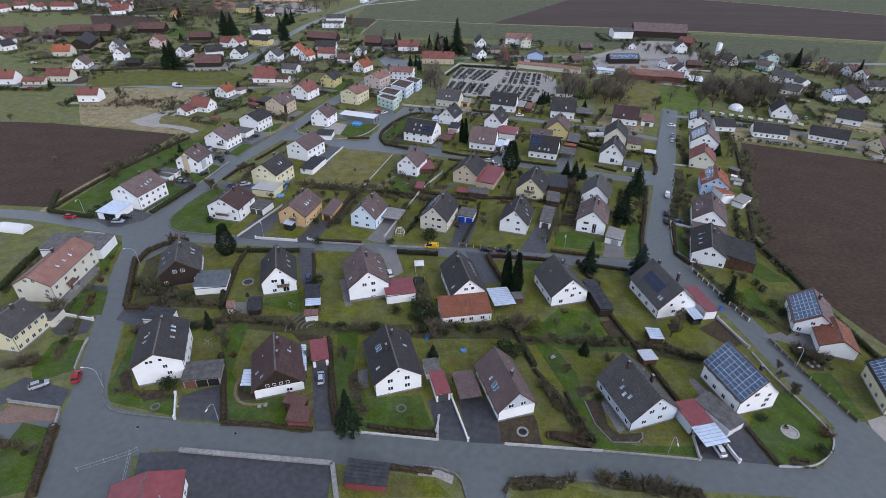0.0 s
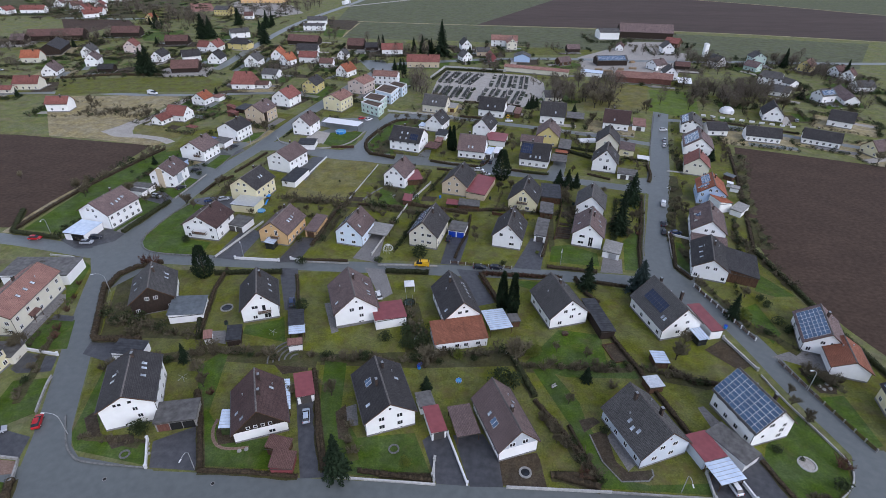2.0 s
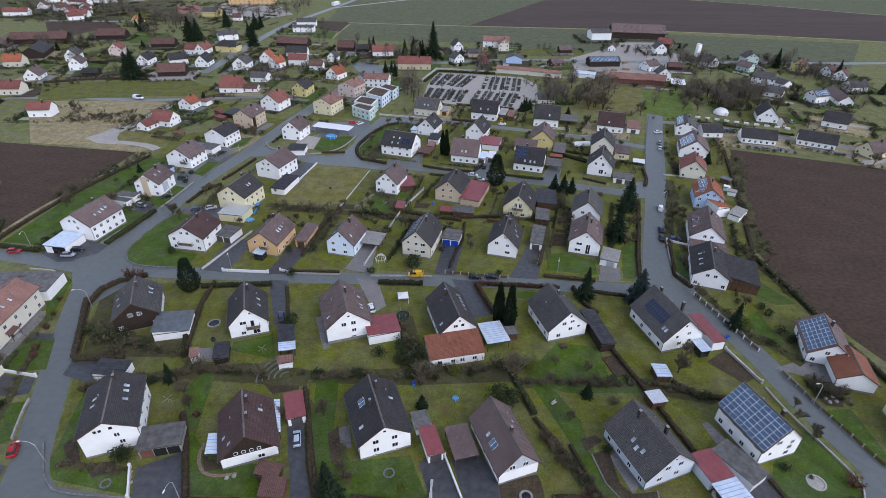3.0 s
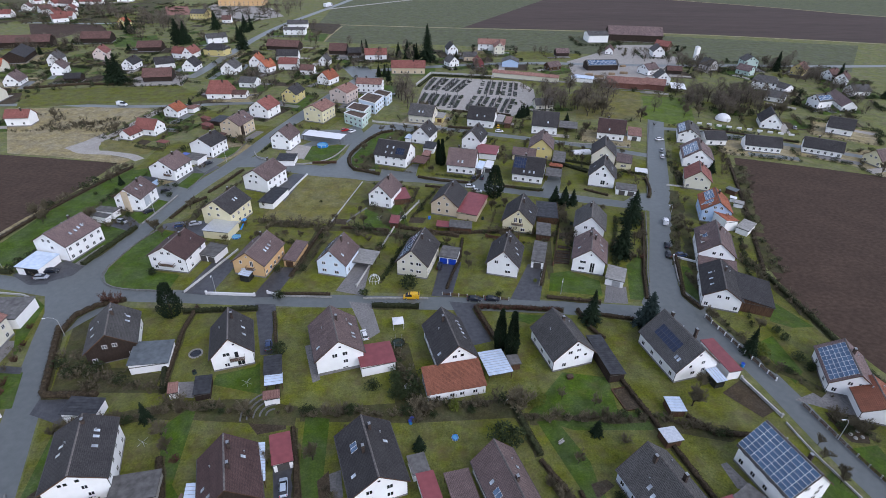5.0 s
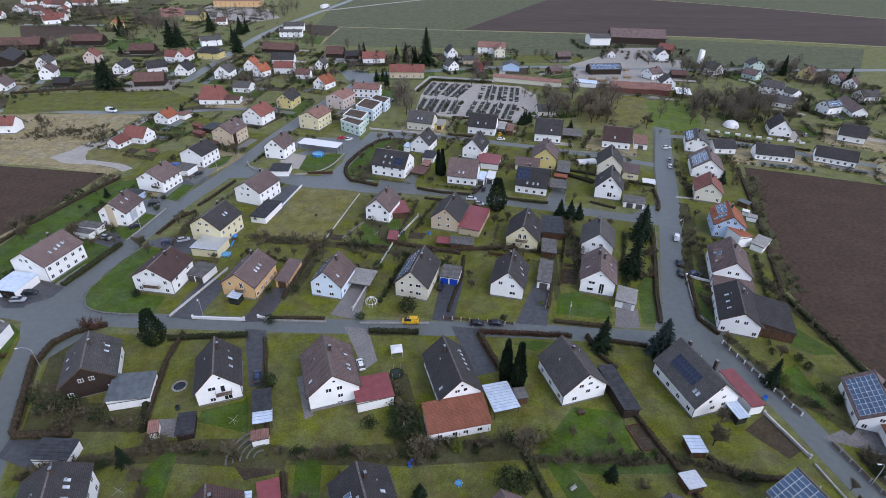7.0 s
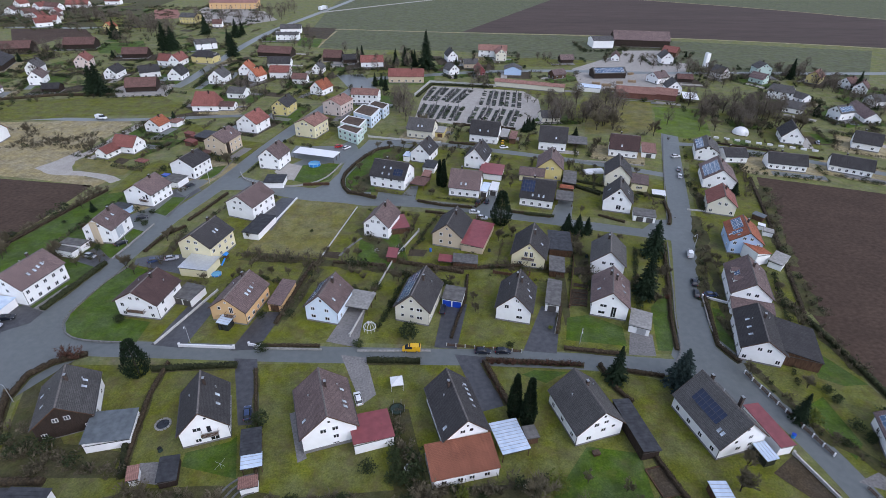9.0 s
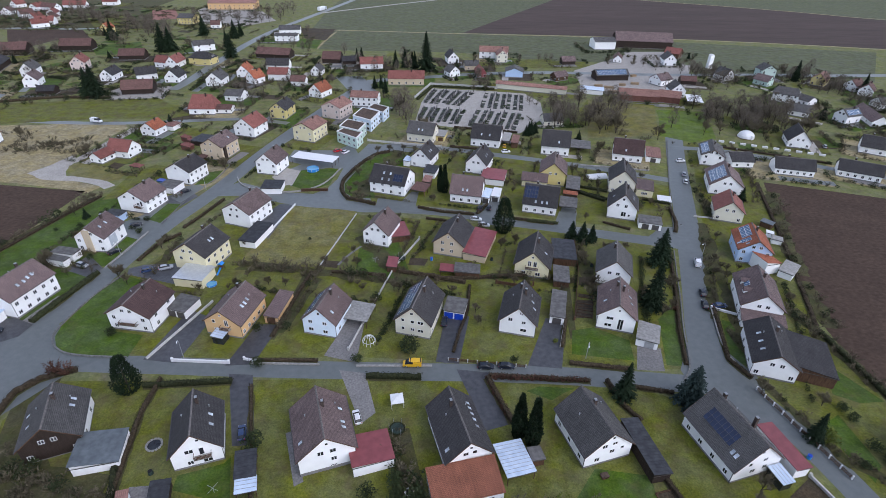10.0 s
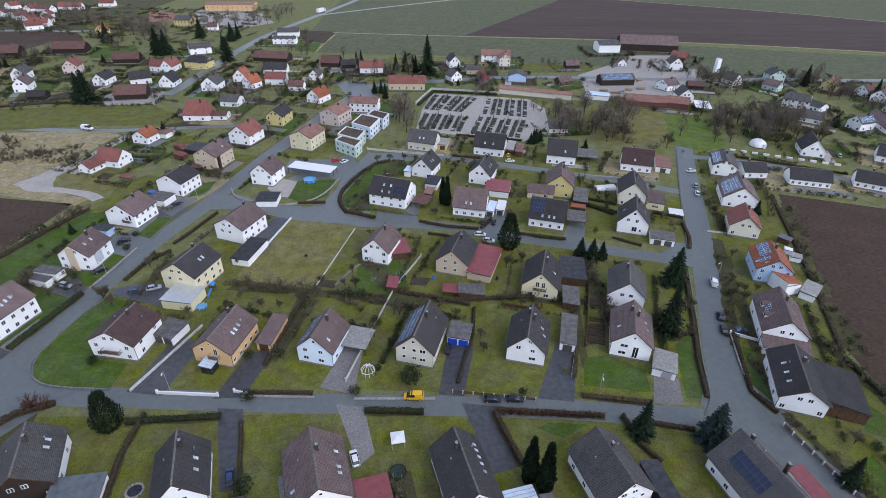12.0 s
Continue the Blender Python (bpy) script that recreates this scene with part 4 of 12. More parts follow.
patch("garden_bed", [(31.4, 161.0), (33.2, 161.0), (36.6, 188.0), (33.6, 188.0)], 0.0352, "verge", "brown border between two gardens", "garden bed")
patch("garden_bed", [(-47.3, 107.2), (-46.2, 109.7), (-38.3, 109.8), (-36.4, 103.5), (-42.4, 102.0)], 0.03, "bed", "terraced garden bed with stone rings", "garden bed")
patch("terrace", [(-65.8, 112.7), (-65.9, 117.0), (-62.2, 117.3), (-60.2, 112.1)], 0.0345, "paving", "grey paved garden terrace", "terrace")
patch("terrace", [(33.0, 86.4), (36.5, 89.0), (38.1, 80.1), (35.6, 78.0)], 0.039, "paving", "pale paved house terrace", "terrace")
patch("lawn", [(-84.0, 153.1), (-97.0, 153.9), (-101.5, 155.1), (-104.6, 157.2), (-107.0, 160.8), (-107.7, 164.6), (-106.9, 173.0), (-106.1, 179.9), (-102.6, 189.0), (-96.0, 186.5), (-92.4, 176.0), (-92.4, 163.0), (-84.0, 161.5)], 0.066, "lawn", "short green lawn with moss and bare patches", "lawn")
patch("meadow", [(-60.6, 236.0), (-35.8, 231.9), (-41.4, 194.9), (-61.3, 191.7), (-69.6, 196.3)], 0.048, "meadow_dry", "open meadow of short dull yellowish grass", "meadow")
patch("lawn", [(-31.8, 214.0), (-21.2, 221.2), (-14.0, 193.1), (-19.2, 187.6), (-30.8, 189.1)], 0.0525, "lawn", "short green lawn with moss and bare patches", "lawn")
patch("lawn", [(0.5, 154.9), (17.7, 150.8), (12.5, 165.5), (14.3, 185.5), (5.5, 184.8)], 0.057, "mossy", "mossy yellow-green garden lawn", "lawn")
patch("lawn", [(30.5, 155.0), (46.3, 152.7), (47.3, 160.4), (38.8, 165.6), (32.6, 164.3)], 0.0615, "lawn", "short green lawn with moss and bare patches", "lawn")
patch("lawn", [(54.1, 151.2), (60.3, 150.6), (65.0, 171.8), (64.4, 176.0), (58.3, 169.2)], 0.03, "lawn", "short green lawn with moss and bare patches", "lawn")
patch("lawn", [(71.9, 153.3), (76.0, 150.1), (80.5, 166.9), (76.5, 169.4)], 0.0345, "lawn", "short green lawn with moss and bare patches", "lawn")
patch("lawn", [(95.2, 153.3), (102.2, 139.4), (96.0, 138.9), (91.1, 141.6)], 0.039, "lawn", "short green lawn with moss and bare patches", "lawn")
patch("lawn", [(82.0, 132.1), (88.4, 135.4), (89.0, 122.0), (84.9, 118.0)], 0.0435, "lawn", "short green lawn with moss and bare patches", "lawn")
patch("lawn", [(86.2, 99.4), (92.8, 100.3), (92.7, 86.2), (89.8, 85.2)], 0.048, "lawn", "short green lawn with moss and bare patches", "lawn")
patch("lawn", [(-112.4, 110.5), (-112.2, 119.8), (-104.9, 119.8), (-100.1, 108.7), (-109.4, 107.5)], 0.0525, "lawn", "short green lawn with moss and bare patches", "lawn")
patch("lawn", [(-104.7, 87.4), (-106.0, 97.4), (-98.4, 98.6), (-94.5, 88.1), (-100.8, 83.0)], 0.057, "lawn", "short green lawn with moss and bare patches", "lawn")
patch("lawn", [(-110.1, 123.4), (-115.9, 145.7), (-120.5, 149.1), (-118.9, 138.5)], 0.0615, "lawn", "short green lawn with moss and bare patches", "lawn")
patch("lawn", [(-94.7, 64.7), (-95.4, 72.2), (-88.5, 71.1), (-86.1, 64.6), (-83.1, 56.5), (-87.1, 55.1)], 0.03, "lawn", "short green lawn with moss and bare patches", "lawn")
patch("lawn", [(-22.3, 62.0), (-13.2, 65.1), (-4.5, 64.6), (-0.4, 60.8), (-21.7, 59.1)], 0.0345, "mossy", "mossy yellow-green garden lawn", "lawn")
patch("lawn", [(11.1, 61.3), (12.9, 63.8), (23.1, 64.7), (31.5, 62.6)], 0.039, "mossy", "mossy yellow-green garden lawn", "lawn")
patch("meadow", [(111.6, 317.1), (125.9, 360.9), (152.1, 357.0), (138.7, 314.4), (125.1, 307.8)], 0.0435, "bright_lawn", "short green lawn with moss and bare patches", "meadow")
patch("meadow", [(72.6, 313.2), (88.3, 378.1), (126.0, 367.8), (110.9, 317.0)], 0.048, "meadow_dry", "rough yellow-green grass with shrubs", "meadow")
patch("meadow", [(-242.9, 321.9), (-262.1, 357.6), (-173.0, 372.3), (-141.7, 341.9), (-150.5, 335.6), (-187.1, 334.3)], 0.0525, "mossy", "wide green meadow by the lane", "meadow")
patch("yard", [(-65.8, 66.3), (-57.5, 67.3), (-25.2, 66.1), (-24.2, 58.0), (-62.3, 55.6)], 0.057, "dark_asphalt", "dark asphalt yard of a workshop", "yard")
patch("yard", [(-74.8, 62.0), (-67.1, 66.1), (-62.6, 55.5), (-72.6, 54.9)], 0.0615, "asphalt", "grey asphalt workshop forecourt", "yard")
patch("driveway", [(-62.2, 75.5), (-64.5, 81.7), (-56.9, 86.1), (-54.7, 82.7), (-52.1, 75.1)], 0.03, "dark_asphalt", "worn dark asphalt drive", "driveway")
patch("driveway", [(-31.0, 74.1), (-37.2, 95.0), (-32.1, 95.4), (-25.7, 74.6)], 0.0345, "dark_asphalt", "dark asphalt drive beside the house", "driveway")
patch("driveway", [(-3.6, 73.9), (-7.0, 84.0), (-4.8, 86.2), (-1.4, 86.1), (2.7, 73.6)], 0.039, "dark_asphalt", "dark asphalt garage drive", "driveway")
patch("driveway", [(3.1, 73.5), (-0.4, 85.6), (6.2, 86.1), (9.2, 80.2), (9.7, 73.6)], 0.0435, "dark_asphalt", "dark asphalt garage drive", "driveway")
patch("driveway", [(51.7, 72.8), (51.7, 78.0), (60.4, 81.2), (65.1, 83.1), (67.0, 72.2)], 0.048, "dark_asphalt", "dark asphalt garage drive", "driveway")
patch("driveway", [(-107.2, 80.5), (-104.4, 85.0), (-91.1, 81.9), (-89.8, 76.6), (-102.9, 77.7), (-103.4, 75.7)], 0.0525, "dark_asphalt", "worn dark asphalt house drive", "driveway")
patch("driveway", [(-101.5, 73.3), (-102.2, 76.8), (-89.2, 75.9), (-88.6, 73.1), (-94.3, 72.4), (-99.8, 71.3)], 0.057, "clay_path", "brown paved house drive", "driveway")
patch("driveway", [(-109.4, 101.1), (-110.0, 107.0), (-100.7, 105.7), (-99.1, 100.8), (-106.9, 99.8)], 0.0615, "dark_asphalt", "dark asphalt parking place", "driveway")
patch("driveway", [(-56.3, 147.5), (-50.4, 147.3), (-44.0, 126.9), (-48.8, 126.6)], 0.03, "dark_asphalt", "dark asphalt garage drive", "driveway")
patch("driveway", [(-29.3, 148.9), (-22.7, 148.0), (-18.9, 135.7), (-22.0, 132.4)], 0.0345, "paving", "pale concrete slab drive", "driveway")
patch("driveway", [(0.1, 149.4), (8.4, 148.3), (11.9, 132.6), (6.2, 130.7)], 0.039, "dark_asphalt", "dark asphalt house drive", "driveway")
patch("driveway", [(-95.0, 107.0), (-95.6, 111.6), (-86.0, 111.4), (-86.6, 104.2)], 0.0435, "dark_asphalt", "dark asphalt house drive", "driveway")
patch("driveway", [(-79.7, 152.3), (-75.7, 172.5), (-68.0, 168.7), (-70.8, 151.1)], 0.048, "dark_asphalt", "dark asphalt house drive", "driveway")
patch("driveway", [(-102.9, 192.9), (-99.0, 194.8), (-88.5, 195.9), (-83.0, 187.0), (-84.0, 184.2), (-95.0, 187.4), (-102.2, 189.6)], 0.0675, "dark_asphalt", "dark asphalt drive of the cream house", "driveway")
patch("driveway", [(-58.3, 150.3), (-54.7, 166.3), (-48.3, 166.0), (-51.4, 150.8)], 0.0525, "dark_asphalt", "dark asphalt house drive", "driveway")
patch("driveway", [(-34.1, 154.0), (-29.2, 170.5), (-25.0, 170.9), (-25.5, 151.7)], 0.057, "paving", "pale paved house drive", "driveway")
patch("driveway", [(-5.2, 151.9), (-2.5, 170.5), (4.4, 170.2), (0.8, 151.3)], 0.0615, "dark_asphalt", "dark asphalt garage drive", "driveway")
patch("driveway", [(18.3, 150.8), (26.1, 169.5), (31.8, 169.1), (26.9, 149.8)], 0.03, "dark_asphalt", "dark asphalt garage drive", "driveway")
patch("driveway", [(45.9, 149.5), (48.9, 158.7), (54.7, 157.3), (52.9, 149.0)], 0.0345, "paving", "grey paved garage drive", "driveway")
patch("driveway", [(81.8, 112.9), (91.1, 116.5), (97.6, 113.1), (92.7, 107.9), (88.0, 110.2)], 0.039, "paving", "grey concrete house yard", "driveway")
patch("driveway", [(-135.4, 160.6), (-131.6, 166.6), (-123.0, 168.6), (-115.9, 165.6), (-117.2, 156.3), (-127.0, 155.5)], 0.0435, "dark_asphalt", "asphalt parking place at the corner", "driveway")
patch("driveway", [(-122.7, 191.8), (-119.7, 200.4), (-111.2, 192.8), (-112.3, 187.4)], 0.048, "dark_asphalt", "dark asphalt house drive", "driveway")
patch("driveway", [(-114.8, 240.7), (-106.6, 249.3), (-100.3, 243.5), (-104.7, 232.7)], 0.0525, "dark_asphalt", "dark asphalt house drive", "driveway")
patch("yard", [(-72.1, 267.7), (-60.2, 284.6), (-46.7, 301.2), (-41.5, 286.5), (-52.3, 258.4), (-65.8, 253.1)], 0.057, "asphalt", "grey asphalt parking yard", "yard")
patch("driveway", [(-71.2, 224.6), (-66.4, 237.6), (-60.7, 236.7), (-63.9, 211.2)], 0.0615, "dark_asphalt", "dark asphalt house drive", "driveway")
patch("driveway", [(10.2, 224.0), (13.9, 243.5), (20.7, 244.1), (18.3, 221.5)], 0.03, "asphalt", "dark asphalt house drive", "driveway")
patch("driveway", [(39.9, 222.8), (46.9, 246.5), (52.4, 247.0), (45.9, 220.8)], 0.0345, "asphalt", "dark asphalt house drive", "driveway")
patch("driveway", [(92.8, 85.4), (98.1, 87.4), (91.7, 77.1), (91.6, 78.5)], 0.039, "gravel", "pale gravel house forecourt", "driveway")
patch("terrace", [(-25.5, 92.3), (-22.8, 93.5), (-21.4, 87.5), (-23.9, 87.0)], 0.0435, "paving", "pale paved terrace beside the house", "terrace")
patch("lawn", [(-65.4, 253.6), (-65.0, 269.3), (-49.3, 271.4), (-49.9, 255.4), (-57.6, 248.9)], 0.078, "lawn", "short green lawn with moss and bare patches", "lawn")


# ---- houses of the front rows ----
house(-73, 92.4, 20, 11.7, 15.1, 6.2, 9.5, "dark", "white", "large white plastered house with a dark roof and skylights",
      front=((-2.0, 6.5, 0.8, 0.9), (-1.1, 6.5, 0.8, 0.9), (0.9, 6.7, 0.9, 0.9), (1.5, 4.4, 1.1, 1.1), (2.0, 2.2, 1.1, 1.1), (-1.0, 0.55, 1.1, 0.6)), right=4, left=3,
      sky=((1, 3.5, 3.5), (1, 2.0, 3.4), (1, -0.4, 3.3), (-1, 1.5, 3.2), (-1, -0.4, 3.0)), stack=((0.5, 0.34),))
house(-16.4, 93.1, 20, 11.8, 15.2, 4.6, 8.9, "dark", "white", "white gabled house with a dark tiled roof",
      front=((-2.0, 3.9, 1.3, 1.2), (2.0, 3.9, 1.3, 1.2), (-2.0, 1.5, 1.3, 1.2), (2.0, 1.5, 1.3, 1.2), (0, 6.7, 0.7, 0.7), (-2.4, 0.35, 1.0, 0.4), (2.2, 0.35, 1.0, 0.4)),
      sky=((-1, -3.8, 2.2), (1, 1.5, 3.0)), solar=((-1, 0.8, 3.0, 2, 1, "solar"),), stack=((1.0, 0.27), (-1.4, -0.03)), left=3, right=3)
house(10.7, 87.7, 20, 9.6, 15.4, 3.4, 8.4, "brown", "white", "white house with a brown roof and pale clad gable", gable_clad="pale_clad",
      front=((-1.6, 3.9, 1.3, 1.2), (1.3, 3.9, 1.3, 1.2)), sky=((-1, 1.0, 2.4), (1, 2.0, 3.0)), solar=((-1, -2.6, 1.6, 2, 1, "solar"),), stack=((0.5, -0.12),), left=3, right=3)
house(40.9, 87.1, 21, 12.6, 14.4, 3.6, 9.4, "grey_roof", "haze", "white house with a weathered grey tiled roof",
      front=((0.3, 6.6, 0.7, 0.7), (-1.2, 4.3, 1.3, 1.2), (1.9, 4.4, 1.3, 1.2), (1.5, 1.7, 1.3, 1.2), (-2.6, 1.5, 1.3, 1.2)), sky=((-1, 0.6, 3.2), (-1, -1.0, 2.6), (-1, -2.4, 3.2)), stack=((-1.1, 0.24), (1.4, -0.12)), left=4, right=3)
house(66, 92.1, 18, 11, 13.1, 4.8, 10.4, "grey_roof", "white", "white house with a roof covered in blue solar panels",
      front=((-1.3, 5.4, 1.4, 1.1), (-2.6, 2.5, 0.9, 0.9), (2.0, 1.2, 1.3, 1.2), (2.2, 2.9, 1.3, 1.2), (2.4, 4.5, 1.1, 1.1), (0.2, 8.0, 0.6, 0.6)), solar=((-1, -6.4, 0.4, 8, 7, "solar"),), stack=((0.9, -0.22),), left=4, right=3)
house(-55.6, 127.7, 18, 10.6, 12.8, 4.3, 9.8, "dark", "white", "white house with a dark roof and wooden balcony",
      front=((0.9, 7.2, 0.7, 0.7), (-1.2, 4.2, 1.7, 1.1), (1.1, 3.2, 1.0, 2.0), (-1.5, 0.9, 1.2, 1.1), (1.8, 0.6, 1.8, 2.0)), balcony=(1.2, 2.95, 3.4), sky=((1, 1.0, 3.2), (1, -1.6, 3.0)), stack=((0.9, 0.22),), left=3, right=3)
house(-29.1, 127.5, 18, 12.4, 14.4, 5, 10.3, "brown", "white", "large white house with a brown tiled roof", plinth=0.9,
      front=((0.2, 7.7, 0.7, 0.7), (-1.2, 5.0, 1.3, 1.2), (1.3, 5.1, 1.3, 1.2), (1.3, 2.7, 1.2, 1.1), (1.1, 0.95, 1.4, 0.5)), sky=((-1, -3.6, 2.0), (1, 2.4, 2.6), (1, -1.2, 2.6), (1, -2.6, 2.6)), stack=((0.8, 0.12),), left=3)
house(-0.2, 127.8, 16, 10.6, 15.5, 4.4, 9.4, "dark", "white", "white house with a dark roof and red-tiled annex",
      front=((0.2, 7.0, 0.7, 0.7), (-0.9, 5.3, 1.2, 1.0), (1.0, 5.4, 1.0, 1.0)), sky=((1, 4.6, 2.6), (1, 3.2, 2.6), (1, 1.6, 2.6), (1, 0.0, 2.6), (1, -1.8, 2.6), (-1, -5.2, 1.6)), stack=((-0.9, 0.2),), left=4)
house(29, 129, 17, 12, 13.5, 4.0, 9.4, "grey_roof", "white", "white house with a grey weathered roof",
      front=((0.4, 7.2, 0.7, 0.8), (-1.3, 4.9, 1.2, 1.1), (1.0, 5.3, 1.2, 0.9), (0.7, 2.8, 1.2, 1.1), (3.1, 3.4, 0.9, 0.8), (-2.6, 1.2, 1.2, 1.2)), stack=((0.4, 0.12),), left=3)
house(58.2, 126.8, 16, 12.6, 15.8, 3.9, 10.0, "grey_roof", "white", "white house with grey roof and dark solar panels",
      front=((-0.2, 7.4, 0.8, 0.8), (1.3, 4.6, 1.1, 1.0), (-2.2, 4.1, 0.9, 1.0), (-1.0, 1.7, 1.3, 1.1), (1.9, 2.1, 1.1, 1.1)), solar=((-1, -3.4, 2.8, 8, 2, "solar_dark"),), sky=((-1, -4.6, 2.6), (-1, -5.6, 2.6)), stack=((2.2, -0.12), (0.5, 0.33)), left=4)
house(46, 170.6, -16, 10.9, 14.0, 4.8, 9.3, "brown", "white", "white house with a brown tiled roof and tall stair window",
      front=((-1.8, 3.7, 1.9, 1.0), (-2.0, 1.3, 1.9, 1.0), (1.2, 0.7, 1.4, 3.6), (0.3, 6.8, 0.6, 0.7)), sky=((-1, -2, 2.6), (1, 1, 3.0), (1, -1.5, 2.4)), stack=((1.0, 0.08), (-0.6, 0.2)), left=3, right=3)
house(18.3, 168.4, -14, 10.6, 13.3, 4.3, 9.6, "dark", "white", "white house with a dark grey roof and few windows",
      front=((-2.0, 4.6, 1.2, 1.2), (1.6, 4.2, 1.1, 1.0), (1.7, 1.6, 1.7, 1.0), (0.5, 7.3, 0.5, 0.8), (1.0, 7.1, 0.5, 0.7)), sky=((1, 1.0, 3.0), (1, -1.0, 2.0)), stack=((1.0, 0.1), (-0.5, 0.25)), left=3)
house(51, 191, -16, 11, 13, 4.5, 9.3, "grey_roof", "white", "white house with a grey-brown roof by the spruces", front=((-1.4, 4.2, 1.2, 1.1), (1.0, 4.2, 1.2, 1.1)), stack=((-0.6, 0.2),))
house(26.5, 196, -15, 11.6, 14, 4.0, 9.4, "dark", "cream", "cream house with a dark roof and balcony",
      front=((-0.8, 4.0, 1.1, 1.9), (0.9, 4.0, 1.1, 1.9), (0, 7.0, 0.8, 0.8), (2.0, 0.8, 1.5, 1.2), (-2.4, 0.9, 1.1, 1.2)), balcony=(0, 3.3, 4.0), sky=((1, -1, 3.0),), stack=((0.9, 0.05),))
house(0.7, 207.7, -17, 11.1, 14.1, 4.6, 9.3, "dark", "beige", "beige house with a dark roof",
      front=((0, 7.0, 0.7, 0.8), (-2.0, 4.4, 1.1, 1.2), (1.2, 4.4, 1.1, 1.2), (-2.0, 1.6, 1.1, 1.2), (1.2, 1.6, 1.1, 1.2)))
house(66.1, 232.6, -17.3, 11.3, 11.6, 4.6, 10.6, "dark", "white", "white house with a dark steep roof",
      front=((-0.2, 7.9, 0.9, 1.0), (-2.0, 5.2, 1.1, 1.2), (1.0, 5.0, 1.1, 1.4), (0.6, 1.4, 1.8, 1.9), (2.6, 1.6, 0.8, 0.9)), sky=((-1, 0, 3), (1, -1, 3), (1, 1, 3)))
house(-9.6, 168.4, -15, 10.6, 14.9, 4.9, 10.1, "dark", "ivory", "ivory house with dark roof and solar panels",
      front=((-0.2, 7.4, 0.9, 0.8), (-2.7, 4.8, 0.9, 1.0), (0, 4.6, 1.0, 1.0), (2.2, 4.6, 1.6, 1.1), (0, 2.0, 1.1, 1.0), (2.2, 1.9, 1.6, 1.0), (-2.7, 2.0, 0.9, 1.0)), solar=((-1, -6.0, 1.0, 12, 3, "solar"),), stack=((0.9, 0.1),), right=3)
house(-35.1, 167, -14, 10.3, 11.7, 4.8, 9.7, "brown", "ice", "pale blue-white house with a brown roof",
      front=((0.2, 7.2, 0.8, 0.9), (-2.4, 1.4, 1.4, 1.1), (1.7, 1.2, 1.4, 1.1), (-2.4, 4.0, 1.2, 1.1), (1.7, 4.0, 1.2, 1.1)), solar=((-1, -4.6, 1.0, 9, 2, "solar"),), sky=((1, -3, 3.0),))
house(-60.5, 167.9, -12, 11.3, 14.1, 4.6, 8.8, "brown", "orange", "orange plastered house with a brown roof",
      front=((-0.2, 6.7, 0.6, 0.6), (-2.4, 4.3, 0.9, 1.1), (1.2, 3.6, 1.1, 2.0), (-2.2, 1.4, 1.0, 1.1)), balcony=(1.0, 2.9, 2.8), sky=((1, -1.2, 3.2), (1, 0.2, 3.2), (1, 1.8, 3.4)), stack=((-0.7, 0.3),), right=5)
house(-80.6, 197.6, -16, 12.6, 13.2, 6.2, 10.4, "dark", "cream", "cream yellow house with a dark brown roof",
      front=((-1.6, 6.8, 1.2, 1.1), (1.0, 6.8, 1.2, 1.1), (0.8, 4.3, 1.1, 1.1), (-3.0, 4.0, 1.1, 1.1)), sky=((1, 0.2, 3.6), (1, 1.6, 3.6)), stack=((-0.7, 0.25),), right=4)
house(-125.5, 176.3, -15, 13.5, 14.9, 6, 10, "brown", "white", "large white house with a brown roof and carport",
      front=((-1.8, 6.3, 1.1, 1.2), (0.4, 6.3, 1.1, 1.2), (0.8, 4.0, 1.1, 1.2)), sky=((1, -2, 3.2), (1, 0, 3.2), (1, 1.5, 3.6), (1, 3, 3.8)), stack=((-0.7, 0.2),), right=5)
house(-74.7, 226, -20, 12.4, 13.8, 6.0, 9.7, "brown", "white", "white house with a brown roof by the junction",
      front=((-1.6, 6.2, 1.1, 1.1), (0.8, 6.3, 1.0, 1.0), (0.4, 3.7, 1.1, 1.1), (-2.6, 3.7, 1.1, 1.1)), right=4, stack=((-0.8, 0.3),))
house(-54.6, 47.8, 18.7, 13.1, 22, 4.5, 6.2, "red_sheet", "white", "white workshop hall with a ribbed red sheet roof", category="hall", stack=(), left=4, right=4, storeys=1)


# ---- houses of the middle rows ----
house(-86.8, 130.0, 22, 12, 13.7, 4.3, 9, "grey_roof", "white", "dark timber-clad house with a broad weathered tiled roof", front=((-4.1, 0.9, 1.1, 1.25), (4.1, 0.9, 1.1, 1.25), (-1.1, 4.6, 1.1, 1.1), (1.1, 4.6, 1.1, 1.1)), gable_clad='dark_wood', clad_from=0.3, plinth=0.25, sky=((-1, 2, 1.5), (-1, -2, 2.5), (1, 1, 3), (1, 3, 3), ), left=0)
house(-43.6, 89.5, 20, 12, 13.2, 3, 8.6, "maroon", "white", "low house with a maroon-brown roof and dark timber gable", front=((-2.4, 3.5, 0.8, 0.8), (-0.9, 3.5, 0.8, 0.8), (0.6, 3.5, 0.8, 0.8), (2.1, 3.5, 0.8, 0.8), (2.2, 0.9, 1.4, 1)), gable_clad='dark_wood', stack=((0.9, 0.25), (0.7, -0.1)), sky=((-1, -2, 2), (1, 2, 4), (-1, -4.6, 3.6)))
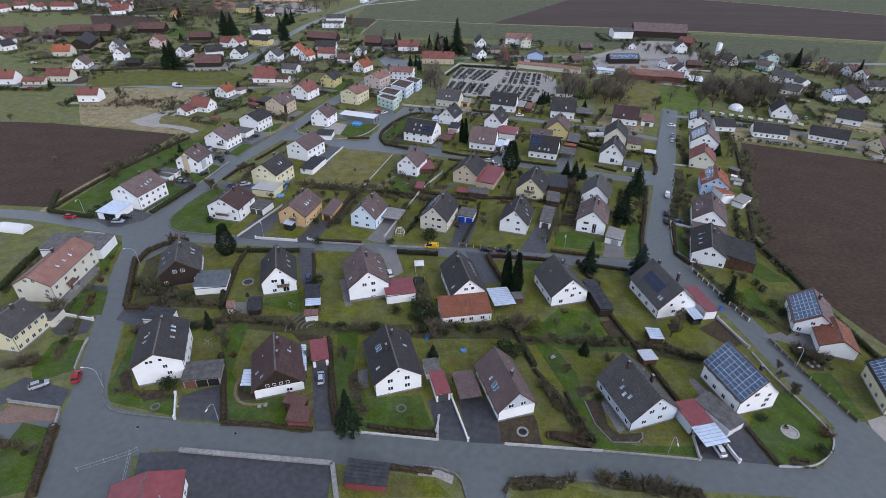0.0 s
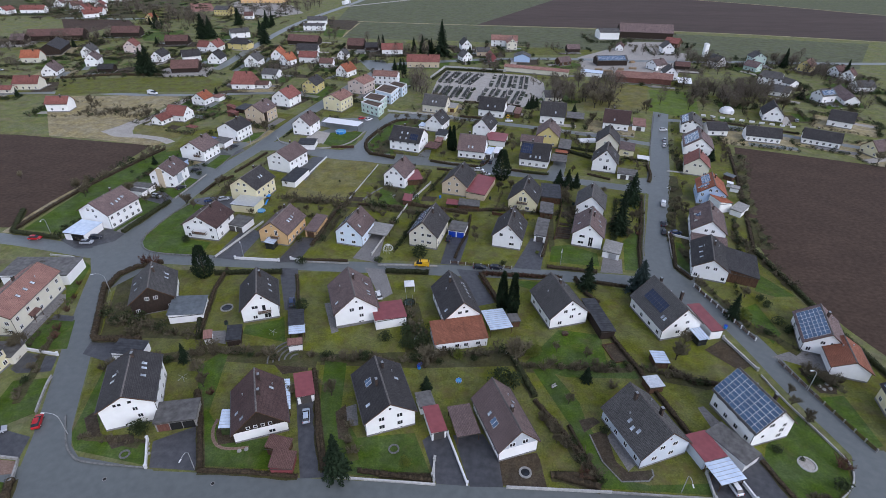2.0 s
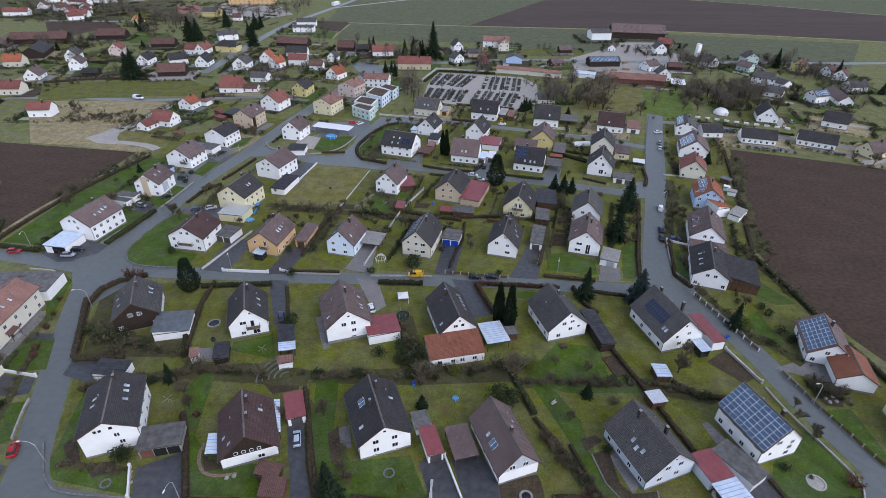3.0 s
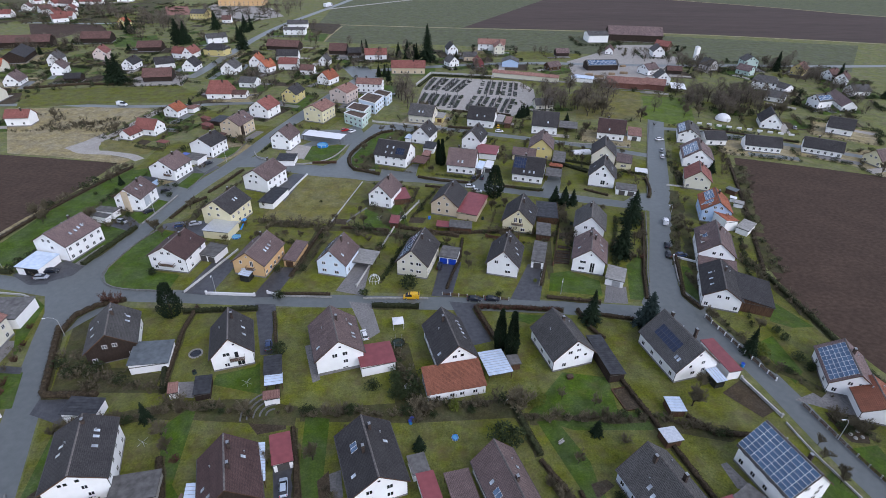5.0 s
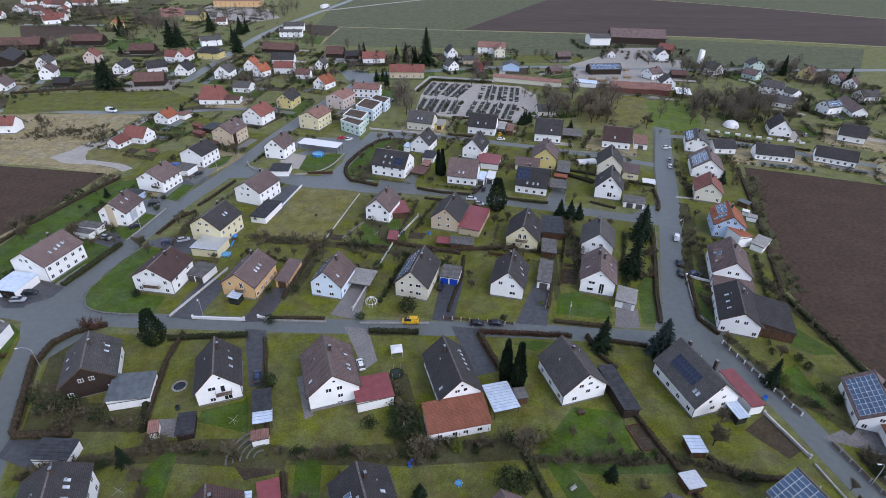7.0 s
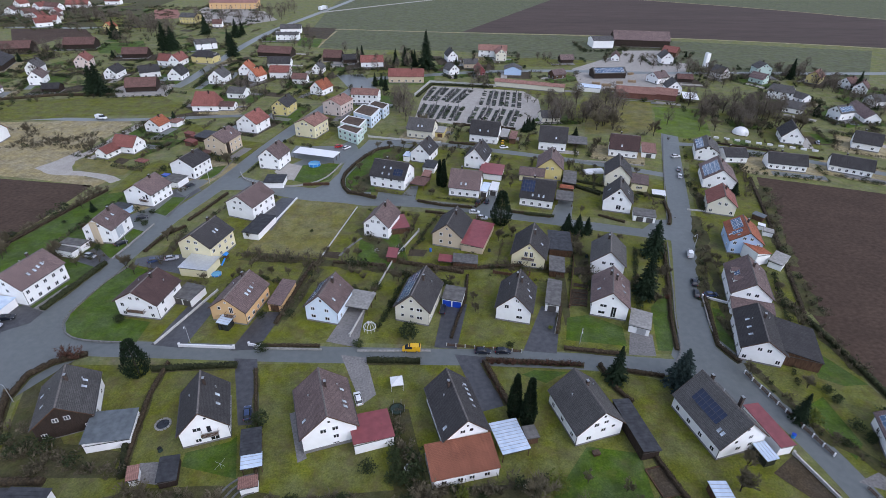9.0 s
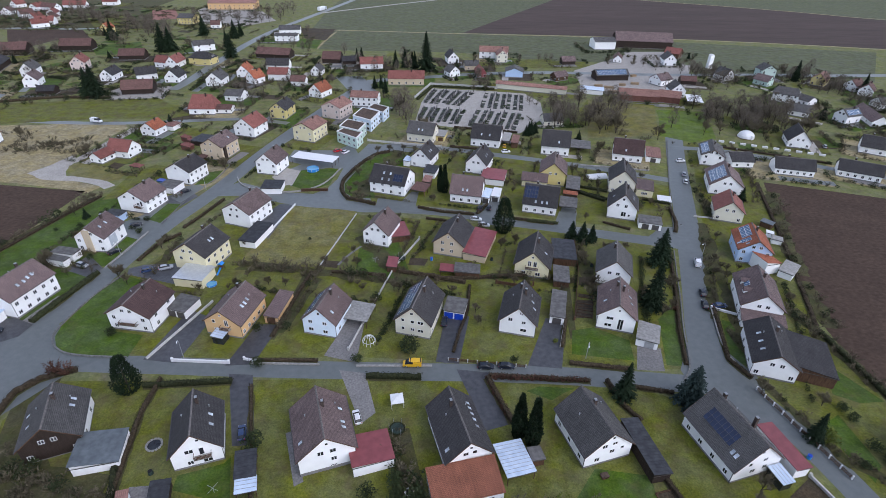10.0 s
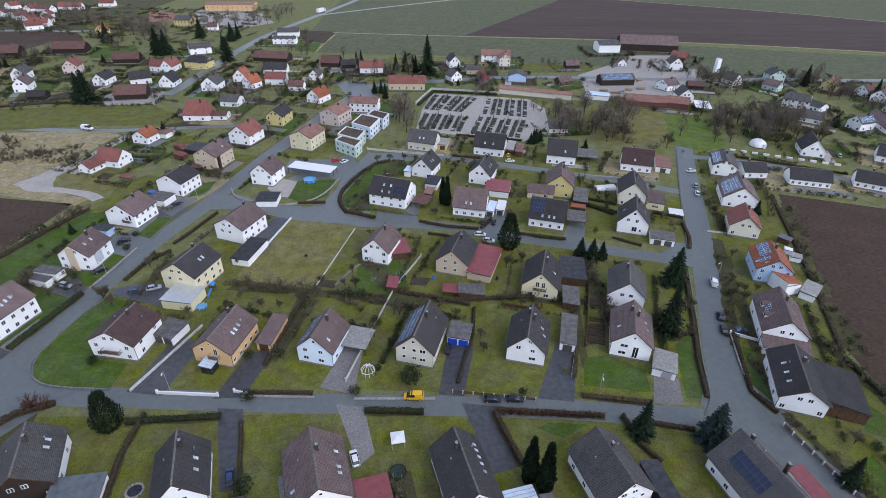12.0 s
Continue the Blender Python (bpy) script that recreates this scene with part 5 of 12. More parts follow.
house(-86.6, 168.9, -9, 13.2, 12.2, 5.4, 9.3, "maroon", "white", "white house with a maroon-brown roof and wooden balcony", front=((-4.2, 0.9, 1.1, 1.25), (4.2, 0.9, 1.1, 1.25), (-4.2, 3.7, 1.1, 1.25), (4.2, 3.7, 1.1, 1.25), (-1.1, 6.3, 1.1, 1.1), (1.1, 6.3, 1.1, 1.1)), balcony=(0, 2.6, 5))
stair_house = house(-118.7, 207.8, -5, 11, 11.7, 5.5, 9.5, "brown", "white", "white house with a brown tiled roof and stair tower", front=((-3.6, 0.9, 1.1, 1.25), (3.6, 0.9, 1.1, 1.25), (-3.6, 3.7, 1.1, 1.25), (3.6, 3.7, 1.1, 1.25), (-1.1, 6.4, 1.1, 1.1), (1.1, 6.4, 1.1, 1.1)), sky=((1, 1, 4), (1, -2, 4)))
house(-117.4, 235.2, -14, 12.9, 12.0, 5.3, 9.1, "brown", "white", "white house with a brown tiled roof by the street", front=((-2.6, 5.6, 1.1, 1.1), (1.4, 5.6, 0.9, 1.1), (2.6, 3.2, 1.1, 1.2), (4.0, 3.2, 0.9, 2.0)), right=4, balcony=(3.0, 2.6, 3.2))
apartment_house = house(-121.2, 123.1, 2, 11.5, 21.8, 6.2, 9.5, "pinkish", "ivory", "long cream apartment house with a pale red roof", front=((-3.9, 0.9, 1.1, 1.25), (3.9, 0.9, 1.1, 1.25), (-3.9, 3.7, 1.1, 1.25), (3.9, 3.7, 1.1, 1.25), (-1.1, 7.1, 1.1, 1.1), (1.1, 7.1, 1.1, 1.1)), sky=((1, -3, 3), (1, 0, 3), (1, 3, 3)), left=5, right=5, stack=((-0.8, 0.1), ))
house(-116.2, 98.3, -6, 11.5, 11.0, 5.6, 9, "grey_roof", "cream", "cream house with a dark grey roof and stair porch", front=((-3.9, 0.9, 1.1, 1.25), (3.9, 0.9, 1.1, 1.25), (-3.9, 3.7, 1.1, 1.25), (3.9, 3.7, 1.1, 1.25), (-1.1, 6.5, 1.1, 1.1), (1.1, 6.5, 1.1, 1.1)), right=5)
house(97.2, 119.9, -18, 11, 13.5, 3.4, 7.6, "brown", "white", "white house with brown tiled roof covered in solar panels", front=((-3.6, 0.9, 1.1, 1.25), (3.6, 0.9, 1.1, 1.25), (-1.1, 3.7, 1.1, 1.1), (1.1, 3.7, 1.1, 1.1)), solar=((-1, -6.0, 0.6, 7, 6, 'solar'), ))
house(103.3, 92.5, -11, 11, 13.6, 4.5, 8.5, "dark", "cream", "cream house with a dark roof full of solar panels", front=((-3.6, 0.9, 1.1, 1.25), (3.6, 0.9, 1.1, 1.25), (-1.1, 4.8, 1.1, 1.1), (1.1, 4.8, 1.1, 1.1)), solar=((-1, -6, 0.6, 12, 3, 'solar'), ), left=4)
house(81.1, 154.0, -18.5, 11.0, 16.6, 4.3, 7.9, "dark", "white", "white house with a dark roof and three skylights", front=((-3.9, 0.9, 1.1, 1.25), (3.9, 0.9, 1.1, 1.25), (-1.1, 4.1, 1.1, 1.1), (1.1, 4.1, 1.1, 1.1)), sky=((-1, -4, 3), (-1, -1, 3), (-1, 2.2, 3)))
dormer_house = house(89.2, 176.4, -18, 11.7, 16.6, 4.6, 9.1, "brown", "white", "white house with a brown roof and small solar field", front=((-4.1, 0.9, 1.1, 1.25), (4.1, 0.9, 1.1, 1.25), (-1.1, 4.5, 1.1, 1.1), (1.1, 4.5, 1.1, 1.1)), solar=((-1, -0.5, 2.2, 3, 1, 'solar'), ))
house(101.2, 203.9, -16, 11, 13.5, 5, 9, "orange_roof", "blue", "pale blue house with orange tiles and solar panels", front=((-3.6, 0.9, 1.1, 1.25), (3.6, 0.9, 1.1, 1.25), (-3.6, 3.7, 1.1, 1.25), (3.6, 3.7, 1.1, 1.25), (-1.1, 5.9, 1.1, 1.1), (1.1, 5.9, 1.1, 1.1)), solar=((-1, -1.2, 2.3, 7, 2, 'solar'), (-1, -4.0, 1.6, 2, 2, 'solar')), sky=((-1, -5.2, 3.4), (-1, -3.0, 1.0)))
house(106.2, 231.4, -19.3, 10.9, 12.2, 4.3, 8.6, "red", "ivory", "cream house with a red tiled roof", front=((-3.6, 0.9, 1.1, 1.25), (3.6, 0.9, 1.1, 1.25), (-1.1, 4.3, 1.1, 1.1), (1.1, 4.3, 1.1, 1.1)))
house(115.9, 255.8, -17, 13.6, 16.6, 4.2, 9.2, "brown", "white", "white house with a brown roof and solar panels", front=((-3.6, 0.9, 1.1, 1.25), (3.6, 0.9, 1.1, 1.25), (-1.1, 4.8, 1.1, 1.1), (1.1, 4.8, 1.1, 1.1)), solar=((-1, -6.6, 0.9, 11, 4, 'solar'), ))
house(123.5, 285.4, -19, 10.5, 15.5, 4.9, 7.8, "grey_roof", "white", "white house with a small solar roof", front=((-2.9, 0.9, 1.1, 1.25), (2.9, 0.9, 1.1, 1.25), (-2.9, 3.7, 1.1, 1.25), (2.9, 3.7, 1.1, 1.25), (-1.1, 5.9, 1.1, 1.1), (1.1, 5.9, 1.1, 1.1)), solar=((-1, -6.0, 0.6, 12, 2, 'solar'), ))
house(134.8, 281.5, 88, 11, 10.7, 3.2, 6, "dark", "white", "low house with a dark roof", front=((-3.6, 0.9, 1.1, 1.25), (3.6, 0.9, 1.1, 1.25)), storeys=1)
house(7.2, 244.1, 77, 11.0, 12.9, 3.9, 10.0, "brown", "white", "white house with a brown tiled roof behind the lane", front=((-3.4, 0.9, 1.1, 1.25), (3.4, 0.9, 1.1, 1.25), (-1.1, 4.1, 1.1, 1.1), (1.1, 4.1, 1.1, 1.1)), sky=((-1, 1.2, 2.2), (-1, -0.6, 2.2)), left=4, storeys=1)
house(35.5, 236.4, 73.7, 12.4, 13.4, 3.8, 9.8, "dark", "white", "white house with dark roof and rooftop solar panels", front=((-3.4, 0.9, 1.1, 1.25), (3.4, 0.9, 1.1, 1.25), (-1.1, 3.9, 1.1, 1.1), (1.1, 3.9, 1.1, 1.1)), solar=((-1, 1.3, 2.8, 5, 3, 'solar_dark'), ), sky=((-1, 1.6, 1.6), (-1, -0.8, 1.6), (-1, -2.6, 1.6)), left=4, storeys=1)
house(45.0, 262.7, -12.6, 11.4, 14.0, 5.4, 10.2, "brown", "yellow", "yellow gabled house with a brown roof", front=((-2.9, 0.9, 1.1, 1.25), (2.9, 0.9, 1.1, 1.25), (-1.1, 4.9, 1.1, 1.1), (1.1, 4.9, 1.1, 1.1)))
house(36.4, 257.6, 77, 8, 11, 3.1, 5.3, "brown", "cream", "low cream wing with a brown roof", front=((-2.1, 0.9, 1.1, 1.25), (2.1, 0.9, 1.1, 1.25)), storeys=1, stack=())
house(72.4, 255.1, -14.8, 11.1, 13.5, 5.4, 10.4, "dark", "ivory", "cream gabled house with a dark roof", front=((-3.4, 0.9, 1.1, 1.25), (3.4, 0.9, 1.1, 1.25), (-1.1, 4.9, 1.1, 1.1), (1.1, 4.9, 1.1, 1.1)))
house(-10.5, 279.1, -19.6, 9.9, 12.3, 4.4, 9.1, "dark", "white", "white house with a dark tiled roof beside a tall thuja", front=((-2.9, 0.9, 1.1, 1.25), (2.9, 0.9, 1.1, 1.25), (-1.1, 5.1, 1.1, 1.1), (1.1, 5.1, 1.1, 1.1)), sky=((1, -1.5, 3), (1, 0.4, 3)))
house(14.0, 273.2, -19.6, 10.1, 13.3, 4.6, 9.8, "dark", "white", "white house with a dark tiled roof and three gable windows", front=((-3.1, 0.9, 1.1, 1.25), (3.1, 0.9, 1.1, 1.25), (-1.1, 4.8, 1.1, 1.1), (1.1, 4.8, 1.1, 1.1)), sky=((1, -1, 3), (1, 1.2, 3)))
house(-23.3, 252.4, 72, 13.4, 15.6, 5.0, 10.1, "dark", "white", "white house with a dark roof and rooftop solar panels", front=((-3.6, 0.9, 1.1, 1.25), (3.6, 0.9, 1.1, 1.25), (-1.1, 4.1, 1.1, 1.1), (1.1, 4.1, 1.1, 1.1)), solar=((-1, -6.2, 1.6, 4, 2, 'solar_dark'), ), sky=((-1, 2.3, 4.8), (-1, -0.6, 4.8), (-1, 2.3, 2.0), (-1, -0.6, 2.0)), left=4)
house(-24.2, 212.9, -17, 10, 12.3, 5, 9.6, "brown", "white", "white house with a grey-brown tiled roof next to the open meadow", front=((-3.1, 0.9, 1.1, 1.25), (3.1, 0.9, 1.1, 1.25), (-3.1, 3.7, 1.1, 1.25), (3.1, 3.7, 1.1, 1.25), (-1.1, 5.9, 1.1, 1.1), (1.1, 5.9, 1.1, 1.1)))
house(98.2, 110.4, -16, 9.4, 10.5, 3.2, 6.0, "annex_red", "white", "white wing with a red-brown tiled roof and bare gable", storeys=1, stack=(), left=0, right=2)

canopy(apartment_house, 5.254, -3.5, 90, 3.4, 1.5, 2.5, "rust")
part("stair_tower", boxes((-1.7, -5.8, 0, 0.7, -5.26, 8.2)), "beige", stair_house, "tan plastered stair tower")
part("glass_blocks", boxes((5.0, -3.2, 1.2, 5.06, 0.4, 4.6)), "pale_clad", stair_house, "large pale glazed wall field")
for dy in (-2.4, 2.4):
    dormer(dormer_house, 11.7, 4.6, 9.1, -1, dy, 1.4, 1.7, "brown", "white")


# ---- houses, barns and farm buildings further off ----
house(-296.1, 325.6, -84, 10, 16.1, 4, 8.5, "red", "white", "white house with a red tiled roof", front=((-3.1, 0.9, 1.1, 1.25), (3.1, 0.9, 1.1, 1.25), (-1.1, 4.3, 1.1, 1.1), (1.1, 4.3, 1.1, 1.1)))
house(-266.6, 335.9, -84, 10, 15.4, 4, 8, "red", "ivory", "long cream house with a red tiled roof by the lane", front=((-3.1, 0.9, 1.1, 1.25), (3.1, 0.9, 1.1, 1.25), (-1.1, 4.3, 1.1, 1.1), (1.1, 4.3, 1.1, 1.1)), left=4, right=4)
house(-276.8, 325.8, -84, 7, 13.9, 2.6, 4.5, "red", "ivory", "low cream outbuilding with a red tiled roof", front=((-1.6, 0.9, 1.1, 1.25), (1.6, 0.9, 1.1, 1.25)), storeys=1, stack=(), left=3, right=3)
house(-221.5, 296.2, -84, 9, 12.3, 4.5, 8, "red", "white", "white house with a red tiled roof on the meadow", front=((-2.6, 0.9, 1.1, 1.25), (2.6, 0.9, 1.1, 1.25), (-1.1, 4.8, 1.1, 1.1), (1.1, 4.8, 1.1, 1.1)))
house(-309.5, 401.7, -83, 10, 13.3, 4, 8.5, "orange_roof", "ivory", "cream house with an orange tiled roof", front=((-3.1, 0.9, 1.1, 1.25), (3.1, 0.9, 1.1, 1.25), (-1.1, 4.3, 1.1, 1.1), (1.1, 4.3, 1.1, 1.1)))
house(-274.3, 369.4, 13, 10, 13.5, 3, 8, "brown", "white", "white house with a brown tiled roof", front=((-3.1, 0.9, 1.1, 1.25), (3.1, 0.9, 1.1, 1.25), (-1.1, 3.3, 1.1, 1.1), (1.1, 3.3, 1.1, 1.1)))
house(-261.8, 396.5, 16, 9, 13.5, 4.5, 9, "brown", "white", "white house with a brown tiled roof", front=((-2.6, 0.9, 1.1, 1.25), (2.6, 0.9, 1.1, 1.25), (-1.1, 4.8, 1.1, 1.1), (1.1, 4.8, 1.1, 1.1)))
house(-279.6, 421.7, 12, 9, 13.5, 4.5, 9, "grey_roof", "white", "white house with a grey tiled roof", front=((-2.6, 0.9, 1.1, 1.25), (2.6, 0.9, 1.1, 1.25), (-1.1, 4.8, 1.1, 1.1), (1.1, 4.8, 1.1, 1.1)))
house(-257.2, 440.7, 13, 10, 13.5, 5, 9.5, "red", "pink", "pale pink plastered house with a red tiled roof", front=((-3.1, 0.9, 1.1, 1.25), (3.1, 0.9, 1.1, 1.25), (-3.1, 3.7, 1.1, 1.25), (3.1, 3.7, 1.1, 1.25), (-1.1, 5.9, 1.1, 1.1), (1.1, 5.9, 1.1, 1.1)))
house(-340.8, 478.2, -78, 14, 43.4, 4.5, 9, "rust", "dark_wood", "long wooden barn with a rust-red tiled roof", storeys=1, stack=(), left=0, right=0, category='barn')
house(-292.2, 499.2, -82, 13, 23.8, 4, 8.5, "rust", "dark_wood", "dark wooden barn with a rust-red roof", storeys=1, stack=(), left=0, right=0, category='barn')
house(-400.1, 462.4, -74, 13, 26.7, 4, 8.5, "rust", "dark_wood", "long barn with a rust-red tiled roof", storeys=1, stack=(), left=0, right=0, category='barn')
house(-360.4, 460.0, -82, 12, 10.8, 4, 8, "brown", "dark_wood", "brown wooden barn with a brown tiled roof", storeys=1, stack=(), left=0, right=0, category='barn')
house(-315.7, 434.8, 19, 16, 29.5, 4, 8.5, "dark", "dark_wood", "farm hall with a dark roof", storeys=1, stack=(), left=0, right=0, category='barn')
house(-189.3, 383.9, -79, 12, 18.4, 3.5, 8, "rust", "dark_wood", "wooden barn with a rust-red tiled roof", storeys=1, stack=(), left=0, right=0, category='barn')
house(-234.4, 470.2, -82, 11, 18.7, 3.5, 7.5, "rust", "dark_wood", "wooden barn with a weathered red roof", storeys=1, stack=(), left=0, right=0, category='barn')
house(-241.9, 378.3, -83, 8, 10.5, 2.8, 5.5, "dark", "dark_wood", "small dark wooden barn with grey roof", storeys=1, stack=(), left=0, right=0, category='barn')
house(-149.5, 285.1, 77.9, 9.6, 11.6, 3.6, 7.8, "red", "white", "white house with a rust-red tiled roof and gable windows", front=((-3.1, 0.9, 1.1, 1.25), (3.1, 0.9, 1.1, 1.25), (-1.1, 3.3, 1.1, 1.1), (1.1, 3.3, 1.1, 1.1)))
house(-156.0, 278.2, -17.5, 7.4, 8.5, 2.8, 5.4, "red", "white", "low white wing with a rust-red tiled roof", front=((-2.1, 0.9, 1.1, 1.25), (2.1, 0.9, 1.1, 1.25)), storeys=1, stack=())
house(-302.9, 565.3, -9, 9, 9.1, 5, 9, "orange_roof", "yellow", "yellow house with an orange tiled roof among trees", front=((-2.6, 0.9, 1.1, 1.25), (2.6, 0.9, 1.1, 1.25), (-2.6, 3.7, 1.1, 1.25), (2.6, 3.7, 1.1, 1.25), (-1.1, 5.9, 1.1, 1.1), (1.1, 5.9, 1.1, 1.1)))
house(-473.9, 599.9, -5, 10, 13.5, 4, 8, "red", "white", "white house with a red tiled roof at the village edge", front=((-3.1, 0.9, 1.1, 1.25), (3.1, 0.9, 1.1, 1.25), (-1.1, 4.3, 1.1, 1.1), (1.1, 4.3, 1.1, 1.1)))
house(-450.9, 608.6, -81, 10, 24.5, 4, 8, "red", "white", "white house with a red tiled roof at the village edge", front=((-3.1, 0.9, 1.1, 1.25), (3.1, 0.9, 1.1, 1.25), (-1.1, 4.3, 1.1, 1.1), (1.1, 4.3, 1.1, 1.1)))
house(-381.4, 602.3, -81, 10, 17.6, 4, 8, "red", "white", "white house with a red tiled roof at the village edge", front=((-3.1, 0.9, 1.1, 1.25), (3.1, 0.9, 1.1, 1.25), (-1.1, 4.3, 1.1, 1.1), (1.1, 4.3, 1.1, 1.1)))
house(-503.1, 585.3, -9, 10, 13.5, 4, 8, "red", "white", "white house with a red tiled roof at the village edge", front=((-3.1, 0.9, 1.1, 1.25), (3.1, 0.9, 1.1, 1.25), (-1.1, 4.3, 1.1, 1.1), (1.1, 4.3, 1.1, 1.1)))
house(-498.5, 606.8, -55, 10, 13.8, 4, 8, "red", "white", "white house with a red tiled roof at the village edge", front=((-3.1, 0.9, 1.1, 1.25), (3.1, 0.9, 1.1, 1.25), (-1.1, 4.3, 1.1, 1.1), (1.1, 4.3, 1.1, 1.1)))
house(-402.8, 621.2, -19, 10, 11.0, 4, 8, "red", "white", "white house with a red tiled roof at the village edge", front=((-3.1, 0.9, 1.1, 1.25), (3.1, 0.9, 1.1, 1.25), (-1.1, 4.3, 1.1, 1.1), (1.1, 4.3, 1.1, 1.1)))
house(-365.0, 414.3, -17, 9, 11.0, 4, 8, "dark", "white", "white house with a dark tiled roof", front=((-2.6, 0.9, 1.1, 1.25), (2.6, 0.9, 1.1, 1.25), (-1.1, 4.3, 1.1, 1.1), (1.1, 4.3, 1.1, 1.1)))
house(-221.5, 413.2, 0, 9, 13.9, 4, 8, "dark", "white", "white house with a dark tiled roof", front=((-2.6, 0.9, 1.1, 1.25), (2.6, 0.9, 1.1, 1.25), (-1.1, 4.3, 1.1, 1.1), (1.1, 4.3, 1.1, 1.1)))
house(-199.4, 415.2, -58, 10, 13.1, 4, 8, "dark", "white", "white house with a dark roof and two skylights", front=((-3.1, 0.9, 1.1, 1.25), (3.1, 0.9, 1.1, 1.25), (-1.1, 4.3, 1.1, 1.1), (1.1, 4.3, 1.1, 1.1)))
house(-380.6, 435.4, 5, 9, 11.0, 4, 8, "rust", "white", "white house with a rust-red tiled roof", front=((-2.6, 0.9, 1.1, 1.25), (2.6, 0.9, 1.1, 1.25), (-1.1, 4.3, 1.1, 1.1), (1.1, 4.3, 1.1, 1.1)))
house(-177.1, 457.8, 78, 12, 17.6, 5, 8.5, "dark", "yellow", "yellow house with a dark hipped roof", front=((-4.1, 0.9, 1.1, 1.25), (4.1, 0.9, 1.1, 1.25), (-4.1, 3.7, 1.1, 1.25), (4.1, 3.7, 1.1, 1.25), (-1.1, 5.9, 1.1, 1.1), (1.1, 5.9, 1.1, 1.1)), hip=4)
house(-193.5, 501.8, -59, 10, 16.8, 5, 8, "grey_roof", "white", "white house with a grey tiled roof", front=((-3.1, 0.9, 1.1, 1.25), (3.1, 0.9, 1.1, 1.25), (-3.1, 3.7, 1.1, 1.25), (3.1, 3.7, 1.1, 1.25), (-1.1, 5.9, 1.1, 1.1), (1.1, 5.9, 1.1, 1.1)))
house(-193.6, 448.5, -4, 9, 14.5, 4, 8.5, "red", "white", "white house with a red tiled roof", front=((-2.6, 0.9, 1.1, 1.25), (2.6, 0.9, 1.1, 1.25), (-1.1, 4.3, 1.1, 1.1), (1.1, 4.3, 1.1, 1.1)))
house(-201.5, 447.3, 75, 9, 10.2, 4, 8, "red", "white", "white house with a red tiled roof", front=((-2.6, 0.9, 1.1, 1.25), (2.6, 0.9, 1.1, 1.25), (-1.1, 4.3, 1.1, 1.1), (1.1, 4.3, 1.1, 1.1)))
house(-178.4, 411.2, 0, 10, 13.5, 3.5, 8.5, "dark", "white", "white house with a dark tiled roof", front=((-3.1, 0.9, 1.1, 1.25), (3.1, 0.9, 1.1, 1.25), (-1.1, 3.8, 1.1, 1.1), (1.1, 3.8, 1.1, 1.1)))
house(-148.2, 404.0, -2, 11, 13.5, 4.5, 9, "grey_roof", "white", "white house with a grey tiled roof", front=((-3.6, 0.9, 1.1, 1.25), (3.6, 0.9, 1.1, 1.25), (-1.1, 4.8, 1.1, 1.1), (1.1, 4.8, 1.1, 1.1)))
house(-137.0, 425.9, 3, 9, 13.5, 4, 8.5, "orange_roof", "white", "white house with a orange tiled roof", front=((-2.6, 0.9, 1.1, 1.25), (2.6, 0.9, 1.1, 1.25), (-1.1, 4.3, 1.1, 1.1), (1.1, 4.3, 1.1, 1.1)))
house(-124.8, 408.4, -30, 9, 9.8, 4, 8.5, "orange_roof", "white", "white house with a orange tiled roof and glazed gable", front=((-2.6, 0.9, 1.1, 1.25), (2.6, 0.9, 1.1, 1.25), (-1.1, 4.3, 1.1, 1.1), (1.1, 4.3, 1.1, 1.1)))
house(-130.4, 480.2, 81, 12, 27.2, 3.5, 7.5, "rust", "dark_wood", "wooden barn with a red roof", storeys=1, stack=(), left=0, right=0, category='barn')
house(-119.1, 445.8, 90, 10, 16.9, 3.5, 7.5, "dark", "white", "white house with a dark tiled roof", front=((-3.1, 0.9, 1.1, 1.25), (3.1, 0.9, 1.1, 1.25), (-1.1, 3.8, 1.1, 1.1), (1.1, 3.8, 1.1, 1.1)))
house(-111.4, 417.5, 89, 10, 13.8, 4.5, 8, "red", "white", "white house with a red tiled roof", front=((-3.1, 0.9, 1.1, 1.25), (3.1, 0.9, 1.1, 1.25), (-1.1, 4.8, 1.1, 1.1), (1.1, 4.8, 1.1, 1.1)))
house(-95.1, 403.7, 86, 8, 10.1, 3.5, 6.5, "rust", "white", "low white house with a rust-red roof", front=((-2.1, 0.9, 1.1, 1.25), (2.1, 0.9, 1.1, 1.25)), storeys=1, stack=())
house(-88.3, 430.6, -5, 8, 10.8, 3.5, 7.5, "grey_roof", "white", "small white house with a grey roof", front=((-2.1, 0.9, 1.1, 1.25), (2.1, 0.9, 1.1, 1.25), (-1.1, 3.8, 1.1, 1.1), (1.1, 3.8, 1.1, 1.1)))
house(-84.0, 467.4, 87, 12, 14.1, 3.5, 8, "rust", "dark_wood", "dark wooden barn with a rust-red roof", storeys=1, stack=(), left=0, right=0, category='barn')
house(-70.7, 462.5, -83, 9, 11.0, 3, 6, "dark", "dark_wood", "low dark shed beside the barn", storeys=1, stack=(), left=0, right=0, category='barn')
house(-52.9, 451.2, -83, 10, 17.0, 4, 8, "red", "white", "white house with a red tiled roof", front=((-3.1, 0.9, 1.1, 1.25), (3.1, 0.9, 1.1, 1.25), (-1.1, 4.3, 1.1, 1.1), (1.1, 4.3, 1.1, 1.1)))
